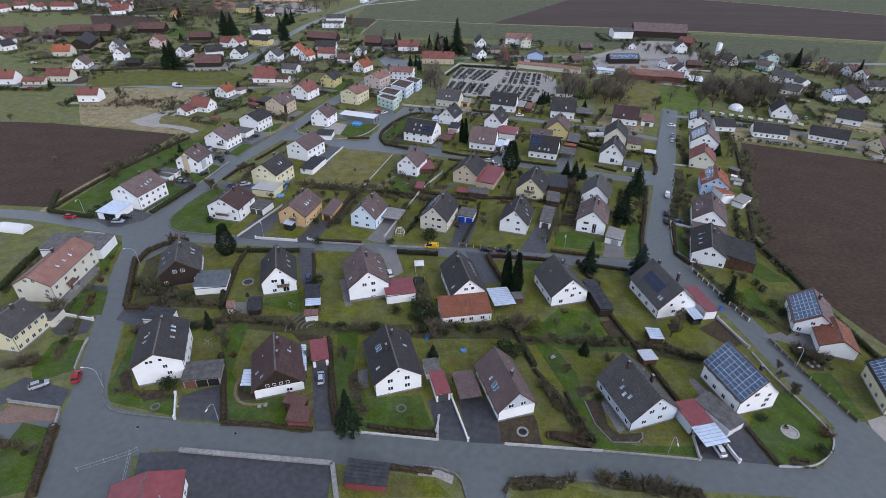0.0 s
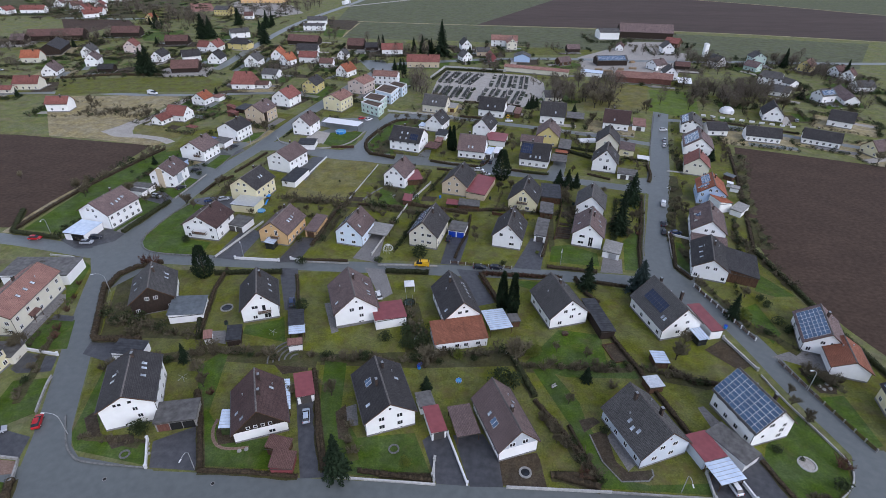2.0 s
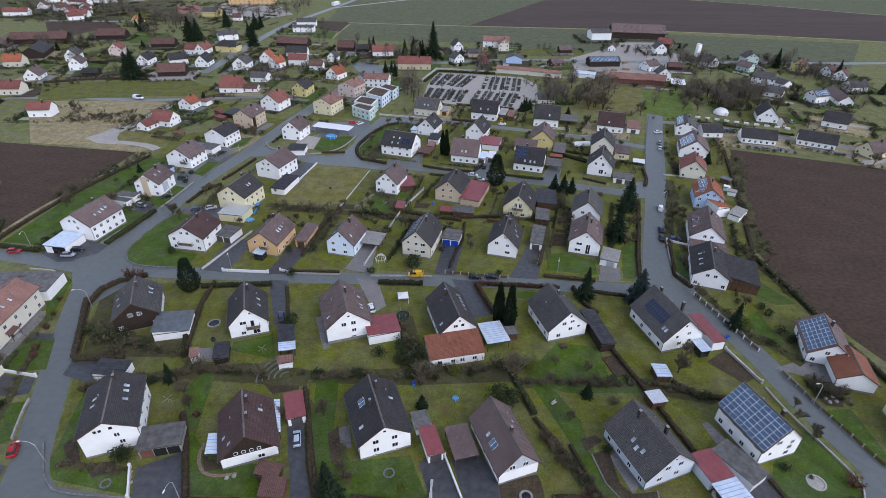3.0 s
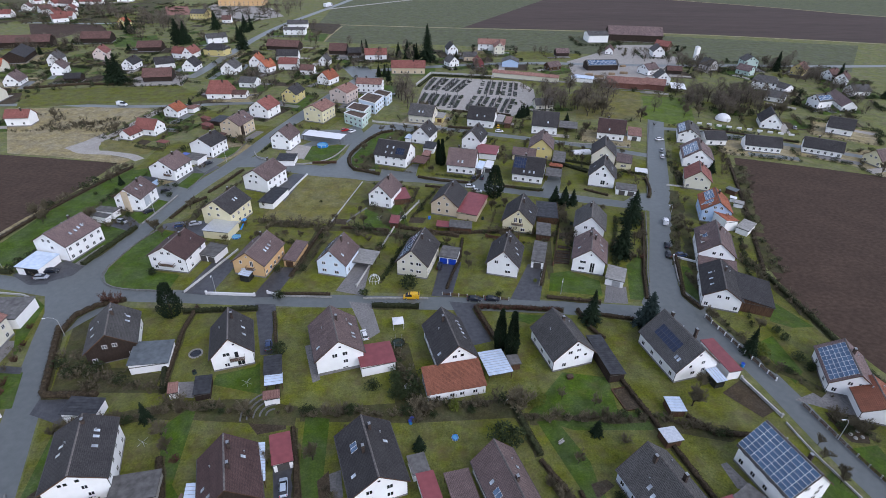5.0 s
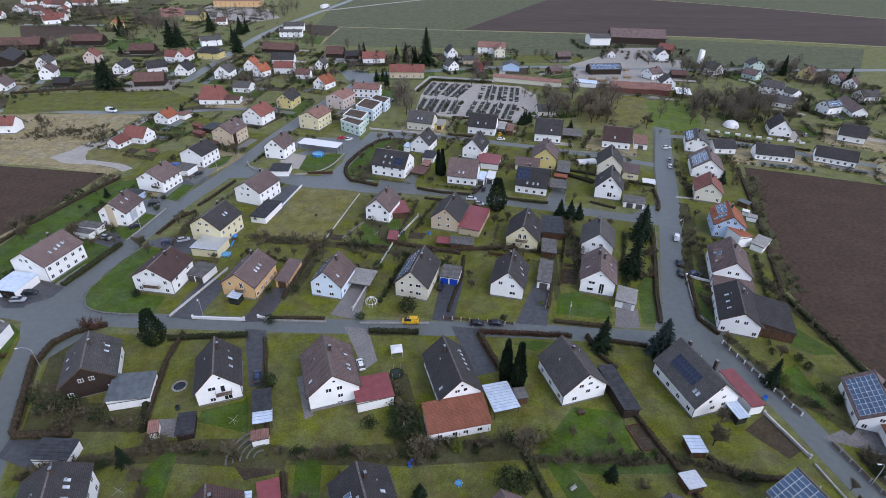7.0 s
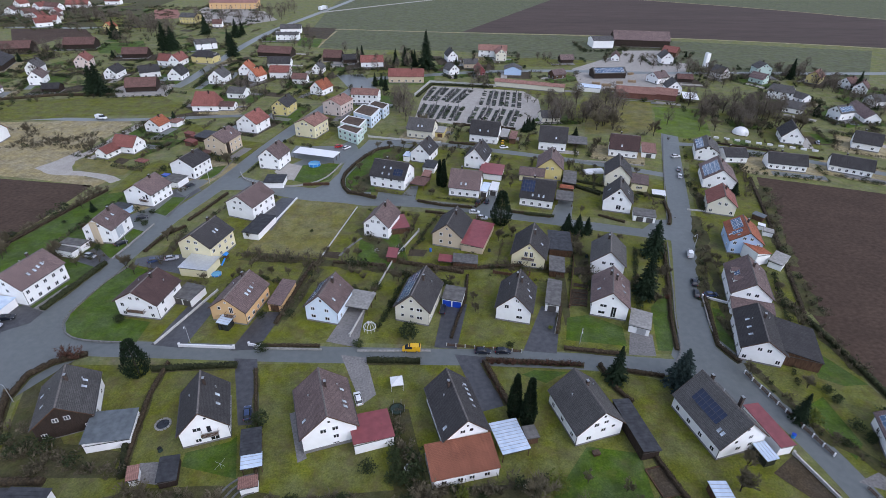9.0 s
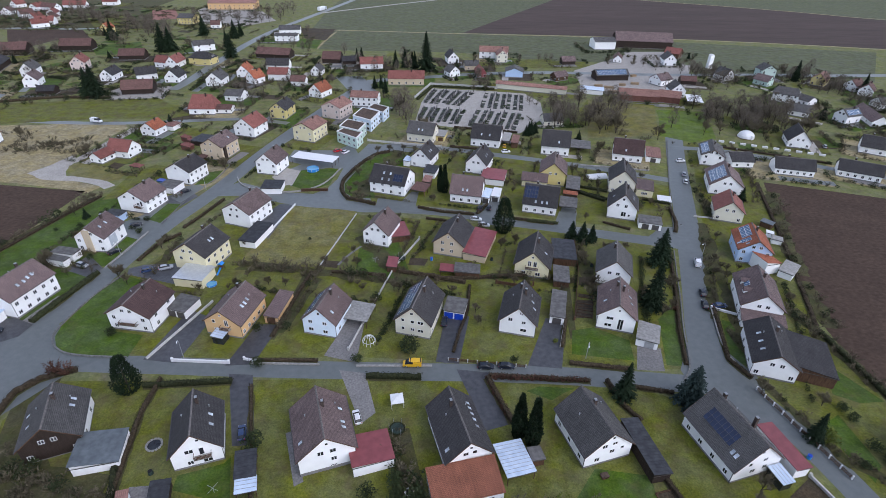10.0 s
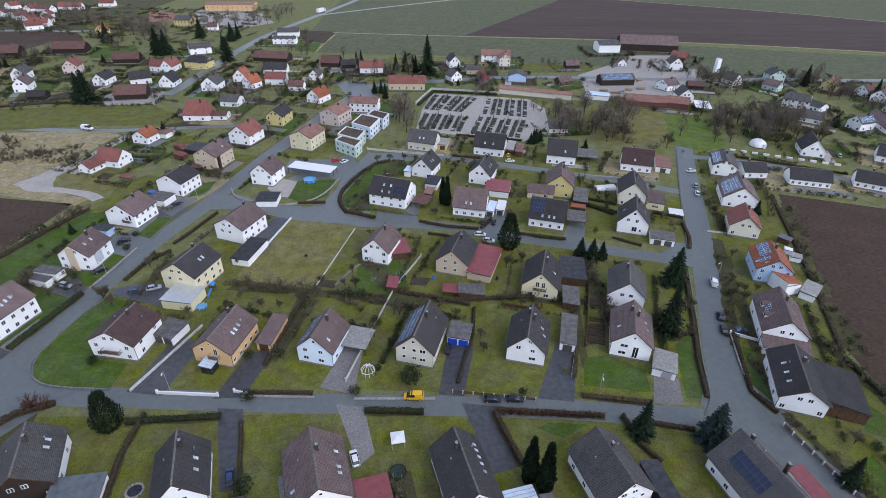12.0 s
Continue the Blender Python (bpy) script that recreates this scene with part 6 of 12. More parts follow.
house(-25.6, 411.3, -89, 11, 24.2, 4.5, 8.5, "red", "beige", "broad beige house with a pale red tiled roof", front=((-3.6, 0.9, 1.1, 1.25), (3.6, 0.9, 1.1, 1.25), (-1.1, 4.8, 1.1, 1.1), (1.1, 4.8, 1.1, 1.1)), left=5, right=5)
house(-77.1, 381.4, -25, 10, 12.1, 4, 8.5, "orange_roof", "white", "white house with a bright orange tiled roof", front=((-3.1, 0.9, 1.1, 1.25), (3.1, 0.9, 1.1, 1.25), (-1.1, 4.3, 1.1, 1.1), (1.1, 4.3, 1.1, 1.1)))
house(-47.4, 365.1, 84, 11, 16.5, 5.6, 8, "pinkish", "white", "white two-storey house with a pale red roof", front=((-3.6, 0.9, 1.1, 1.25), (3.6, 0.9, 1.1, 1.25), (-3.6, 3.7, 1.1, 1.25), (3.6, 3.7, 1.1, 1.25), (-1.1, 6.5, 1.1, 1.1), (1.1, 6.5, 1.1, 1.1)), left=5, right=5)
house(-60.7, 343.9, -22, 12.4, 14, 6.8, 9.4, "pinkish", "pink", "pale pink two-storey house with a pale red roof", front=((-3.6, 0.9, 1.1, 1.25), (3.6, 0.9, 1.1, 1.25), (-3.6, 3.7, 1.1, 1.25), (3.6, 3.7, 1.1, 1.25), (-1.1, 6.5, 1.1, 1.1), (1.1, 6.5, 1.1, 1.1)), left=4, right=4)
house(-68.7, 310.0, -20, 12.4, 14, 6.8, 9.6, "pinkish", "cream", "cream two-storey house with a pale red roof", front=((-3.6, 0.9, 1.1, 1.25), (3.6, 0.9, 1.1, 1.25), (-3.6, 3.7, 1.1, 1.25), (3.6, 3.7, 1.1, 1.25), (-1.1, 6.5, 1.1, 1.1), (1.1, 6.5, 1.1, 1.1)), left=4, right=4)
house(-136.2, 542.0, -88, 9, 20.3, 5, 6.5, "grey_roof", "white", "white modern house with a low grey roof", front=((-2.6, 0.9, 1.1, 1.25), (2.6, 0.9, 1.1, 1.25), (-2.6, 3.7, 1.1, 1.25), (2.6, 3.7, 1.1, 1.25), (-1.1, 5.9, 1.1, 1.1), (1.1, 5.9, 1.1, 1.1)), left=4, right=4)
house(-140.7, 573.5, -82, 11, 19.5, 4.5, 7.5, "grey_roof", "white", "white modern house with a blue-grey roof", front=((-3.6, 0.9, 1.1, 1.25), (3.6, 0.9, 1.1, 1.25), (-1.1, 4.8, 1.1, 1.1), (1.1, 4.8, 1.1, 1.1)))
house(-90.8, 343.0, -11, 10, 13.5, 5.2, 9, "dark", "yellow", "yellow plastered house with a dark tiled roof", front=((-3.1, 0.9, 1.1, 1.25), (3.1, 0.9, 1.1, 1.25), (-3.1, 3.7, 1.1, 1.25), (3.1, 3.7, 1.1, 1.25), (-1.1, 6.1, 1.1, 1.1), (1.1, 6.1, 1.1, 1.1)))
house(-100.1, 315.5, -16.6, 12.4, 13.2, 5.2, 9.7, "red", "white", "white house with a red tiled roof and red porch", front=((-3.4, 0.9, 1.1, 1.25), (3.4, 0.9, 1.1, 1.25), (-3.4, 3.7, 1.1, 1.25), (3.4, 3.7, 1.1, 1.25), (-1.1, 5.9, 1.1, 1.1), (1.1, 5.9, 1.1, 1.1)))
house(-105.5, 286.1, -15.4, 11.8, 13.7, 6.6, 10.2, "brown", "beige", "tan plastered house with a brown roof and timber balcony", front=((-2.6, 7.0, 0.9, 1.0), (0.2, 7.0, 0.9, 1.0), (-3.4, 3.8, 0.9, 1.0), (-3.4, 0.9, 0.9, 1.0), (-0.4, 3.8, 0.9, 1.0), (-0.4, 0.9, 0.9, 1.0)), right=4, sky=((1, 2.5, 3),))
shed(-101.6, 280.3, -15.4, 2.2, 2.0, 6.4, "wood", "dark_wood", "dark timber stair bay on a tan house", "stair bay", 0.1)
house(-135.7, 347.9, -89, 12, 14.7, 3.5, 10, "red", "white", "broad white house with a steep red tiled roof", front=((-4.1, 0.9, 1.1, 1.25), (4.1, 0.9, 1.1, 1.25), (-1.1, 3.8, 1.1, 1.1), (1.1, 3.8, 1.1, 1.1)), hip=2)
house(-125.2, 347.9, 89, 8, 10.9, 2.8, 4.5, "rust", "white", "low white annex with a rust-red roof", front=((-2.1, 0.9, 1.1, 1.25), (2.1, 0.9, 1.1, 1.25)), storeys=1, stack=())
house(-148.5, 312.8, -14.1, 9.4, 9.2, 3.8, 7.2, "orange_roof", "white", "white house with a orange tiled roof", front=((-2.6, 0.9, 1.1, 1.25), (2.6, 0.9, 1.1, 1.25), (-1.1, 3.5, 1.1, 1.1), (1.1, 3.5, 1.1, 1.1)))
house(-110.5, 260.2, -16.5, 12.4, 12.1, 5.9, 9.2, "dark", "white", "white house with a dark tiled roof and two-storey walls", front=((-0.4, 6.4, 0.9, 0.9), (4.6, 0.9, 0.9, 2.0)), right=4)
house(-77.2, 269.8, -13, 10.5, 11.7, 5.5, 9.8, "brown", "white", "white house with a brown tiled roof by the street", front=((-3.4, 0.9, 1.1, 1.25), (3.4, 0.9, 1.1, 1.25), (-3.4, 3.7, 1.1, 1.25), (3.4, 3.7, 1.1, 1.25), (-1.1, 6.4, 1.1, 1.1), (1.1, 6.4, 1.1, 1.1)))
house(-125.9, 372.3, 83, 11, 11.0, 3.5, 6, "grey_roof", "white", "low white house with a grey roof", front=((-3.6, 0.9, 1.1, 1.25), (3.6, 0.9, 1.1, 1.25)), storeys=1, stack=())
house(-217.0, 597.0, -81, 9, 9.3, 3.5, 7, "rust", "white", "white house with a rust-red tiled roof", front=((-2.6, 0.9, 1.1, 1.25), (2.6, 0.9, 1.1, 1.25), (-1.1, 3.8, 1.1, 1.1), (1.1, 3.8, 1.1, 1.1)))
house(-251.7, 619.8, 89, 18, 16.0, 6, 9, "grey_roof", "yellow", "yellow hall with a pale roof", stack=(), left=5, right=5, category='school building')
house(-238.0, 715.2, -84, 22, 53.3, 7, 9, "pinkish", "orange", "large orange school building with a pale red roof", stack=(), left=10, right=10, category='school building')
house(5.9, 471.2, 11, 9, 13.5, 4.5, 9, "dark", "white", "white house with a dark tiled roof", front=((-2.6, 0.9, 1.1, 1.25), (2.6, 0.9, 1.1, 1.25), (-1.1, 4.8, 1.1, 1.1), (1.1, 4.8, 1.1, 1.1)))
house(5.3, 432.3, 28, 9, 9.5, 3.5, 7.5, "grey_roof", "white", "white house with solar panels on its grey roof", front=((-2.6, 0.9, 1.1, 1.25), (2.6, 0.9, 1.1, 1.25), (-1.1, 3.8, 1.1, 1.1), (1.1, 3.8, 1.1, 1.1)))
house(39.3, 487.8, 85, 10, 22.9, 5.5, 9, "pinkish", "white", "white house with a pale red roof at the crossing", front=((-3.1, 0.9, 1.1, 1.25), (3.1, 0.9, 1.1, 1.25), (-3.1, 3.7, 1.1, 1.25), (3.1, 3.7, 1.1, 1.25), (-1.1, 6.4, 1.1, 1.1), (1.1, 6.4, 1.1, 1.1)), left=4, right=4)
house(44.4, 476.9, 2, 9, 12.4, 5.5, 9.2, "pinkish", "ivory", "gabled wing with a pale red roof", front=((-2.6, 0.9, 1.1, 1.25), (2.6, 0.9, 1.1, 1.25), (-2.6, 3.7, 1.1, 1.25), (2.6, 3.7, 1.1, 1.25), (-1.1, 6.4, 1.1, 1.1), (1.1, 6.4, 1.1, 1.1)))
house(19.7, 450.8, -83, 8, 11.0, 3.5, 6.5, "grey_roof", "beige", "beige cottage with a grey roof", front=((-2.1, 0.9, 1.1, 1.25), (2.1, 0.9, 1.1, 1.25), (-1.1, 3.8, 1.1, 1.1), (1.1, 3.8, 1.1, 1.1)))
house(49.2, 434.3, -7, 13, 11.9, 4, 6.5, "grey_roof", "blue", "pale violet hall with a shallow gable", storeys=1, stack=(), left=0, right=0, category='hall')
house(55.5, 396.7, 73, 6, 45.9, 3.6, 5, "pinkish", "ivory", "long low wall building with a pale red roof beside the cemetery", storeys=1, stack=(), left=0, right=0, category='outbuilding')
house(25.4, 433.8, 7, 7, 13.6, 3, 6.5, "red", "red_sheet", "small dark red wooden house", front=((-1.6, 0.9, 1.1, 1.25), (1.6, 0.9, 1.1, 1.25)), storeys=1, stack=())
house(115.4, 428.2, -83, 11, 23.8, 4, 7, "grey_roof", "dark_wood", "open timber shed with a solar roof", storeys=1, stack=(), left=0, right=0, category='barn', solar=((1, -10.9, 0.6, 21, 3, 'solar'), ))
house(136.7, 529.5, -86, 16, 18.6, 6.5, 9, "grey_roof", "white", "white farm hall with a low grey roof", storeys=1, stack=(), left=0, right=0, category='hall')
house(173.3, 538.0, 83, 20, 48.1, 6, 12, "brown", "dark_wood", "large farm barn with a brown tiled roof and white gable", storeys=1, stack=(), left=0, right=0, category='barn')
house(136.2, 481.4, -17, 7, 12.9, 3, 6, "rust", "white", "small white house with a rust-red roof", front=((-1.6, 0.9, 1.1, 1.25), (1.6, 0.9, 1.1, 1.25)), storeys=1, stack=())
house(119.4, 379.8, 78, 10, 24.3, 4, 7, "pinkish", "barn_red", "long farm building with a pale red roof", storeys=1, stack=(), left=0, right=0, category='farm building')
house(94.5, 470.2, -83, 8, 11.0, 3, 6, "brown", "dark_wood", "brown wooden garden house with a shallow roof", storeys=1, stack=(), left=0, right=0, category='barn')
house(79.1, 424.7, -62, 8, 11.0, 3, 6, "brown", "wood", "brown wooden chalet in a garden", front=((-2.1, 0.9, 1.1, 1.25), (2.1, 0.9, 1.1, 1.25)), storeys=1, stack=())
house(19.6, 303.4, 74.5, 11.0, 14.8, 4.3, 10.0, "dark", "white", "white house with a dark tiled roof facing the back lane", front=((-3.4, 0.9, 1.1, 1.25), (3.4, 0.9, 1.1, 1.25), (-1.1, 4.1, 1.1, 1.1), (1.1, 4.1, 1.1, 1.1)), left=4, storeys=1, sky=((-1, 2, 2.5), (-1, -2, 2.5)))
house(51.9, 294.2, 78, 11.3, 13.7, 4.6, 10.8, "dark", "white", "white house with a dark tiled roof and long eaves", front=((-3.4, 0.9, 1.1, 1.25), (3.4, 0.9, 1.1, 1.25), (-1.1, 4.1, 1.1, 1.1), (1.1, 4.1, 1.1, 1.1)), left=4, storeys=1, sky=((-1, -1.5, 2.4),))
house(84.5, 286.7, 74.3, 11.1, 13.8, 3.9, 9.7, "maroon", "white", "white house with a maroon-brown tiled roof", front=((-3.4, 0.9, 1.1, 1.25), (3.4, 0.9, 1.1, 1.25), (-1.1, 4.1, 1.1, 1.1), (1.1, 4.1, 1.1, 1.1)), left=4, storeys=1, sky=((-1, 1, 2.2),))
house(-12.2, 308.4, 72.2, 10.4, 14.2, 4.5, 9.3, "grey_roof", "ivory", "cream house with a grey tiled roof", front=((-3.1, 0.9, 1.1, 1.25), (3.1, 0.9, 1.1, 1.25), (-1.1, 3.9, 1.1, 1.1), (1.1, 3.9, 1.1, 1.1)), left=4, storeys=1, sky=((-1, 1, 2.6), (-1, -1, 2.6)))
house(57.4, 334.0, -84, 9, 11.0, 3, 6, "grey_roof", "ivory", "small chapel-like house with a grey roof", front=((-2.6, 0.9, 1.1, 1.25), (2.6, 0.9, 1.1, 1.25)), storeys=1, stack=())
house(172.9, 473.7, -5, 10, 13.5, 4.5, 9, "grey_roof", "white", "white house with a grey tiled roof in the farmyard", front=((-3.1, 0.9, 1.1, 1.25), (3.1, 0.9, 1.1, 1.25), (-1.1, 4.8, 1.1, 1.1), (1.1, 4.8, 1.1, 1.1)))
house(186.4, 498.3, 54, 12, 12.2, 4, 7.5, "red", "wood", "timber house with a red tiled roof", front=((-4.1, 0.9, 1.1, 1.25), (4.1, 0.9, 1.1, 1.25)), storeys=1)
house(138.0, 377.0, 69, 10, 13.2, 4, 7, "pinkish", "barn_red", "farm wing with a pale red roof", storeys=1, stack=(), left=0, right=0, category='farm building')
house(146.8, 416.7, -61, 11, 11.4, 4, 7.5, "brown", "white", "white house with a brown tiled roof", front=((-3.6, 0.9, 1.1, 1.25), (3.6, 0.9, 1.1, 1.25), (-1.1, 4.3, 1.1, 1.1), (1.1, 4.3, 1.1, 1.1)))
house(147.1, 390.5, -5, 10, 11.3, 4.5, 9, "grey_roof", "white", "white house with a solar roof", front=((-3.1, 0.9, 1.1, 1.25), (3.1, 0.9, 1.1, 1.25), (-1.1, 4.8, 1.1, 1.1), (1.1, 4.8, 1.1, 1.1)))
house(165.9, 418.1, 80, 8, 10.7, 3, 5.5, "rust", "dark_wood", "low shed with a rust-red roof", storeys=1, stack=(), left=0, right=0, category='barn')
house(197.0, 431.7, 20, 9, 11.0, 3.5, 8, "grey_roof", "white", "white house with a grey tiled roof", front=((-2.6, 0.9, 1.1, 1.25), (2.6, 0.9, 1.1, 1.25), (-1.1, 3.8, 1.1, 1.1), (1.1, 3.8, 1.1, 1.1)))
house(230.8, 440.2, -2, 11, 11.0, 5.5, 9, "grey_roof", "green", "pale green house with a grey tiled roof", front=((-3.6, 0.9, 1.1, 1.25), (3.6, 0.9, 1.1, 1.25), (-3.6, 3.7, 1.1, 1.25), (3.6, 3.7, 1.1, 1.25), (-1.1, 6.4, 1.1, 1.1), (1.1, 6.4, 1.1, 1.1)))
house(218.0, 418.1, 31, 8, 11.0, 3.5, 7, "brown", "green", "pale green wing with a brown roof", front=((-2.1, 0.9, 1.1, 1.25), (2.1, 0.9, 1.1, 1.25), (-1.1, 3.8, 1.1, 1.1), (1.1, 3.8, 1.1, 1.1)))
house(213.0, 381.9, 57, 12, 15.0, 5.2, 8.5, "grey_roof", "white", "broad white house with a blue-grey roof", front=((-4.1, 0.9, 1.1, 1.25), (4.1, 0.9, 1.1, 1.25), (-4.1, 3.7, 1.1, 1.25), (4.1, 3.7, 1.1, 1.25), (-1.1, 6.1, 1.1, 1.1), (1.1, 6.1, 1.1, 1.1)), hip=2, left=4, right=4)
house(222.1, 376.3, 23, 9, 11.0, 3, 5.5, "grey_roof", "white", "white annex with a grey roof", front=((-2.6, 0.9, 1.1, 1.25), (2.6, 0.9, 1.1, 1.25)), storeys=1, stack=())
house(259.0, 421.1, -45, 9.5, 12.6, 4.5, 8.5, "pinkish", "yellow", "yellow house with a pale brown roof", front=((-2.9, 0.9, 1.1, 1.25), (2.9, 0.9, 1.1, 1.25), (-1.1, 4.8, 1.1, 1.1), (1.1, 4.8, 1.1, 1.1)))
house(205.8, 354.1, 52, 10, 11.5, 3.2, 6.5, "grey_roof", "white", "white bungalow with a grey roof", front=((-3.1, 0.9, 1.1, 1.25), (3.1, 0.9, 1.1, 1.25)), storeys=1)
house(177.2, 307.5, -19, 11, 13.5, 3.5, 9, "dark", "white", "white house with a dark tiled roof and glazed gable", front=((-3.6, 0.9, 1.1, 1.25), (3.6, 0.9, 1.1, 1.25), (-1.1, 3.8, 1.1, 1.1), (1.1, 3.8, 1.1, 1.1)))
house(226.5, 343.2, -70, 9, 12.2, 4.5, 8, "grey_roof", "white", "white house with a solar roof", front=((-2.6, 0.9, 1.1, 1.25), (2.6, 0.9, 1.1, 1.25), (-1.1, 4.8, 1.1, 1.1), (1.1, 4.8, 1.1, 1.1)), solar=((1, -5.1, 1.0, 10, 2, 'solar'), ))
house(210.1, 298.1, 57, 11, 12.3, 3.5, 8, "dark", "white", "white house with a dark tiled roof", front=((-3.6, 0.9, 1.1, 1.25), (3.6, 0.9, 1.1, 1.25), (-1.1, 3.8, 1.1, 1.1), (1.1, 3.8, 1.1, 1.1)))
house(267.8, 370.5, -84, 10, 12.8, 3.2, 6.5, "grey_roof", "white", "white bungalow with a grey-brown roof", front=((-3.1, 0.9, 1.1, 1.25), (3.1, 0.9, 1.1, 1.25)), storeys=1)
house(274.9, 397.0, -41, 9, 12.1, 4, 8, "rust", "white", "white house with a rust-red tiled roof", front=((-2.6, 0.9, 1.1, 1.25), (2.6, 0.9, 1.1, 1.25), (-1.1, 4.3, 1.1, 1.1), (1.1, 4.3, 1.1, 1.1)))
house(273.6, 407.8, -62, 9, 11.0, 4, 7.5, "rust", "white", "white house with a rust-red tiled roof", front=((-2.6, 0.9, 1.1, 1.25), (2.6, 0.9, 1.1, 1.25), (-1.1, 4.3, 1.1, 1.1), (1.1, 4.3, 1.1, 1.1)))
house(241.5, 345.7, -14, 9, 27.0, 3, 6.5, "brown", "white", "white bungalow with a brown roof", front=((-2.6, 0.9, 1.1, 1.25), (2.6, 0.9, 1.1, 1.25)), storeys=1)
house(154.9, 272.5, 75, 10, 16.7, 3.2, 7, "dark", "white", "long white bungalow with a dark tiled roof", front=((-3.1, 0.9, 1.1, 1.25), (3.1, 0.9, 1.1, 1.25)), left=6, right=6, storeys=1)
house(182.7, 268.8, 61, 10, 17.2, 3.2, 7, "dark", "white", "long white bungalow with a dark tiled roof and skylight", front=((-3.1, 0.9, 1.1, 1.25), (3.1, 0.9, 1.1, 1.25)), left=6, right=6, storeys=1)
house(202.7, 256.4, -72, 10, 11.8, 3.2, 7.5, "brown", "cream", "cream house with a brown roof at the field's edge", front=((-3.1, 0.9, 1.1, 1.25), (3.1, 0.9, 1.1, 1.25), (-1.1, 3.5, 1.1, 1.1), (1.1, 3.5, 1.1, 1.1)))
house(-425.4, 641.3, -33, 10, 13.5, 4, 8, "rust", "white", "white house with a rust-red tiled roof at the village edge", front=((-3.1, 0.9, 1.1, 1.25), (3.1, 0.9, 1.1, 1.25), (-1.1, 4.3, 1.1, 1.1), (1.1, 4.3, 1.1, 1.1)))
house(-441.2, 684.2, -11, 10, 13.5, 4, 8, "red", "white", "white house with a red tiled roof at the village edge", front=((-3.1, 0.9, 1.1, 1.25), (3.1, 0.9, 1.1, 1.25), (-1.1, 4.3, 1.1, 1.1), (1.1, 4.3, 1.1, 1.1)))
house(-426.1, 683.3, 72, 10, 20.5, 4, 8, "rust", "white", "white house with a rust-red tiled roof at the village edge", front=((-3.1, 0.9, 1.1, 1.25), (3.1, 0.9, 1.1, 1.25), (-1.1, 4.3, 1.1, 1.1), (1.1, 4.3, 1.1, 1.1)))
house(-409.6, 701.4, -84, 10, 24.6, 4, 8, "red", "white", "white house with a red tiled roof at the village edge", front=((-3.1, 0.9, 1.1, 1.25), (3.1, 0.9, 1.1, 1.25), (-1.1, 4.3, 1.1, 1.1), (1.1, 4.3, 1.1, 1.1)))
house(-378.5, 588.6, -48, 10, 14.3, 4, 8, "red", "white", "white house with a red tiled roof at the village edge", front=((-3.1, 0.9, 1.1, 1.25), (3.1, 0.9, 1.1, 1.25), (-1.1, 4.3, 1.1, 1.1), (1.1, 4.3, 1.1, 1.1)))
house(-386.6, 620.1, 7, 10, 13.5, 4, 8, "rust", "ivory", "cream house with a rust-red tiled roof at the village edge", front=((-3.1, 0.9, 1.1, 1.25), (3.1, 0.9, 1.1, 1.25), (-1.1, 4.3, 1.1, 1.1), (1.1, 4.3, 1.1, 1.1)))
house(-452.4, 654.1, 15, 10, 13.5, 4, 8, "rust", "white", "white house with a rust-red tiled roof at the village edge", front=((-3.1, 0.9, 1.1, 1.25), (3.1, 0.9, 1.1, 1.25), (-1.1, 4.3, 1.1, 1.1), (1.1, 4.3, 1.1, 1.1)))
house(-472.9, 700.8, -15, 10, 12.9, 4, 8, "red", "white", "white house with a red tiled roof at the village edge", front=((-3.1, 0.9, 1.1, 1.25), (3.1, 0.9, 1.1, 1.25), (-1.1, 4.3, 1.1, 1.1), (1.1, 4.3, 1.1, 1.1)))
house(-384.8, 729.5, -84, 10, 17.5, 4, 8, "red", "white", "white house with a red tiled roof at the village edge", front=((-3.1, 0.9, 1.1, 1.25), (3.1, 0.9, 1.1, 1.25), (-1.1, 4.3, 1.1, 1.1), (1.1, 4.3, 1.1, 1.1)))
house(-402.7, 648.3, 16, 10, 13.5, 4, 8, "red", "white", "white house with a red tiled roof at the village edge", front=((-3.1, 0.9, 1.1, 1.25), (3.1, 0.9, 1.1, 1.25), (-1.1, 4.3, 1.1, 1.1), (1.1, 4.3, 1.1, 1.1)))


# ---- flat-roofed modern houses ----
flat_house([(-54.4, 303.8), (-51.7, 309.0), (-41.6, 303.1), (-43.6, 294.8)], 5.6, "green", "mint flat-roofed modern house with white parapets")
flat_house([(-54.0, 309.8), (-51.5, 320.3), (-41.3, 314.8), (-43.6, 303.3)], 6.2, "green", "mint flat-roofed house with a brown planted roof")
flat_house([(-49.5, 326.0), (-46.0, 339.9), (-35.8, 333.2), (-39.3, 318.3)], 6.2, "ice", "pale blue flat-roofed modern house")
flat_house([(-43.3, 341.8), (-40.6, 348.8), (-31.8, 342.7), (-34.2, 333.3)], 5.6, "ice", "small pale blue flat-roofed house")


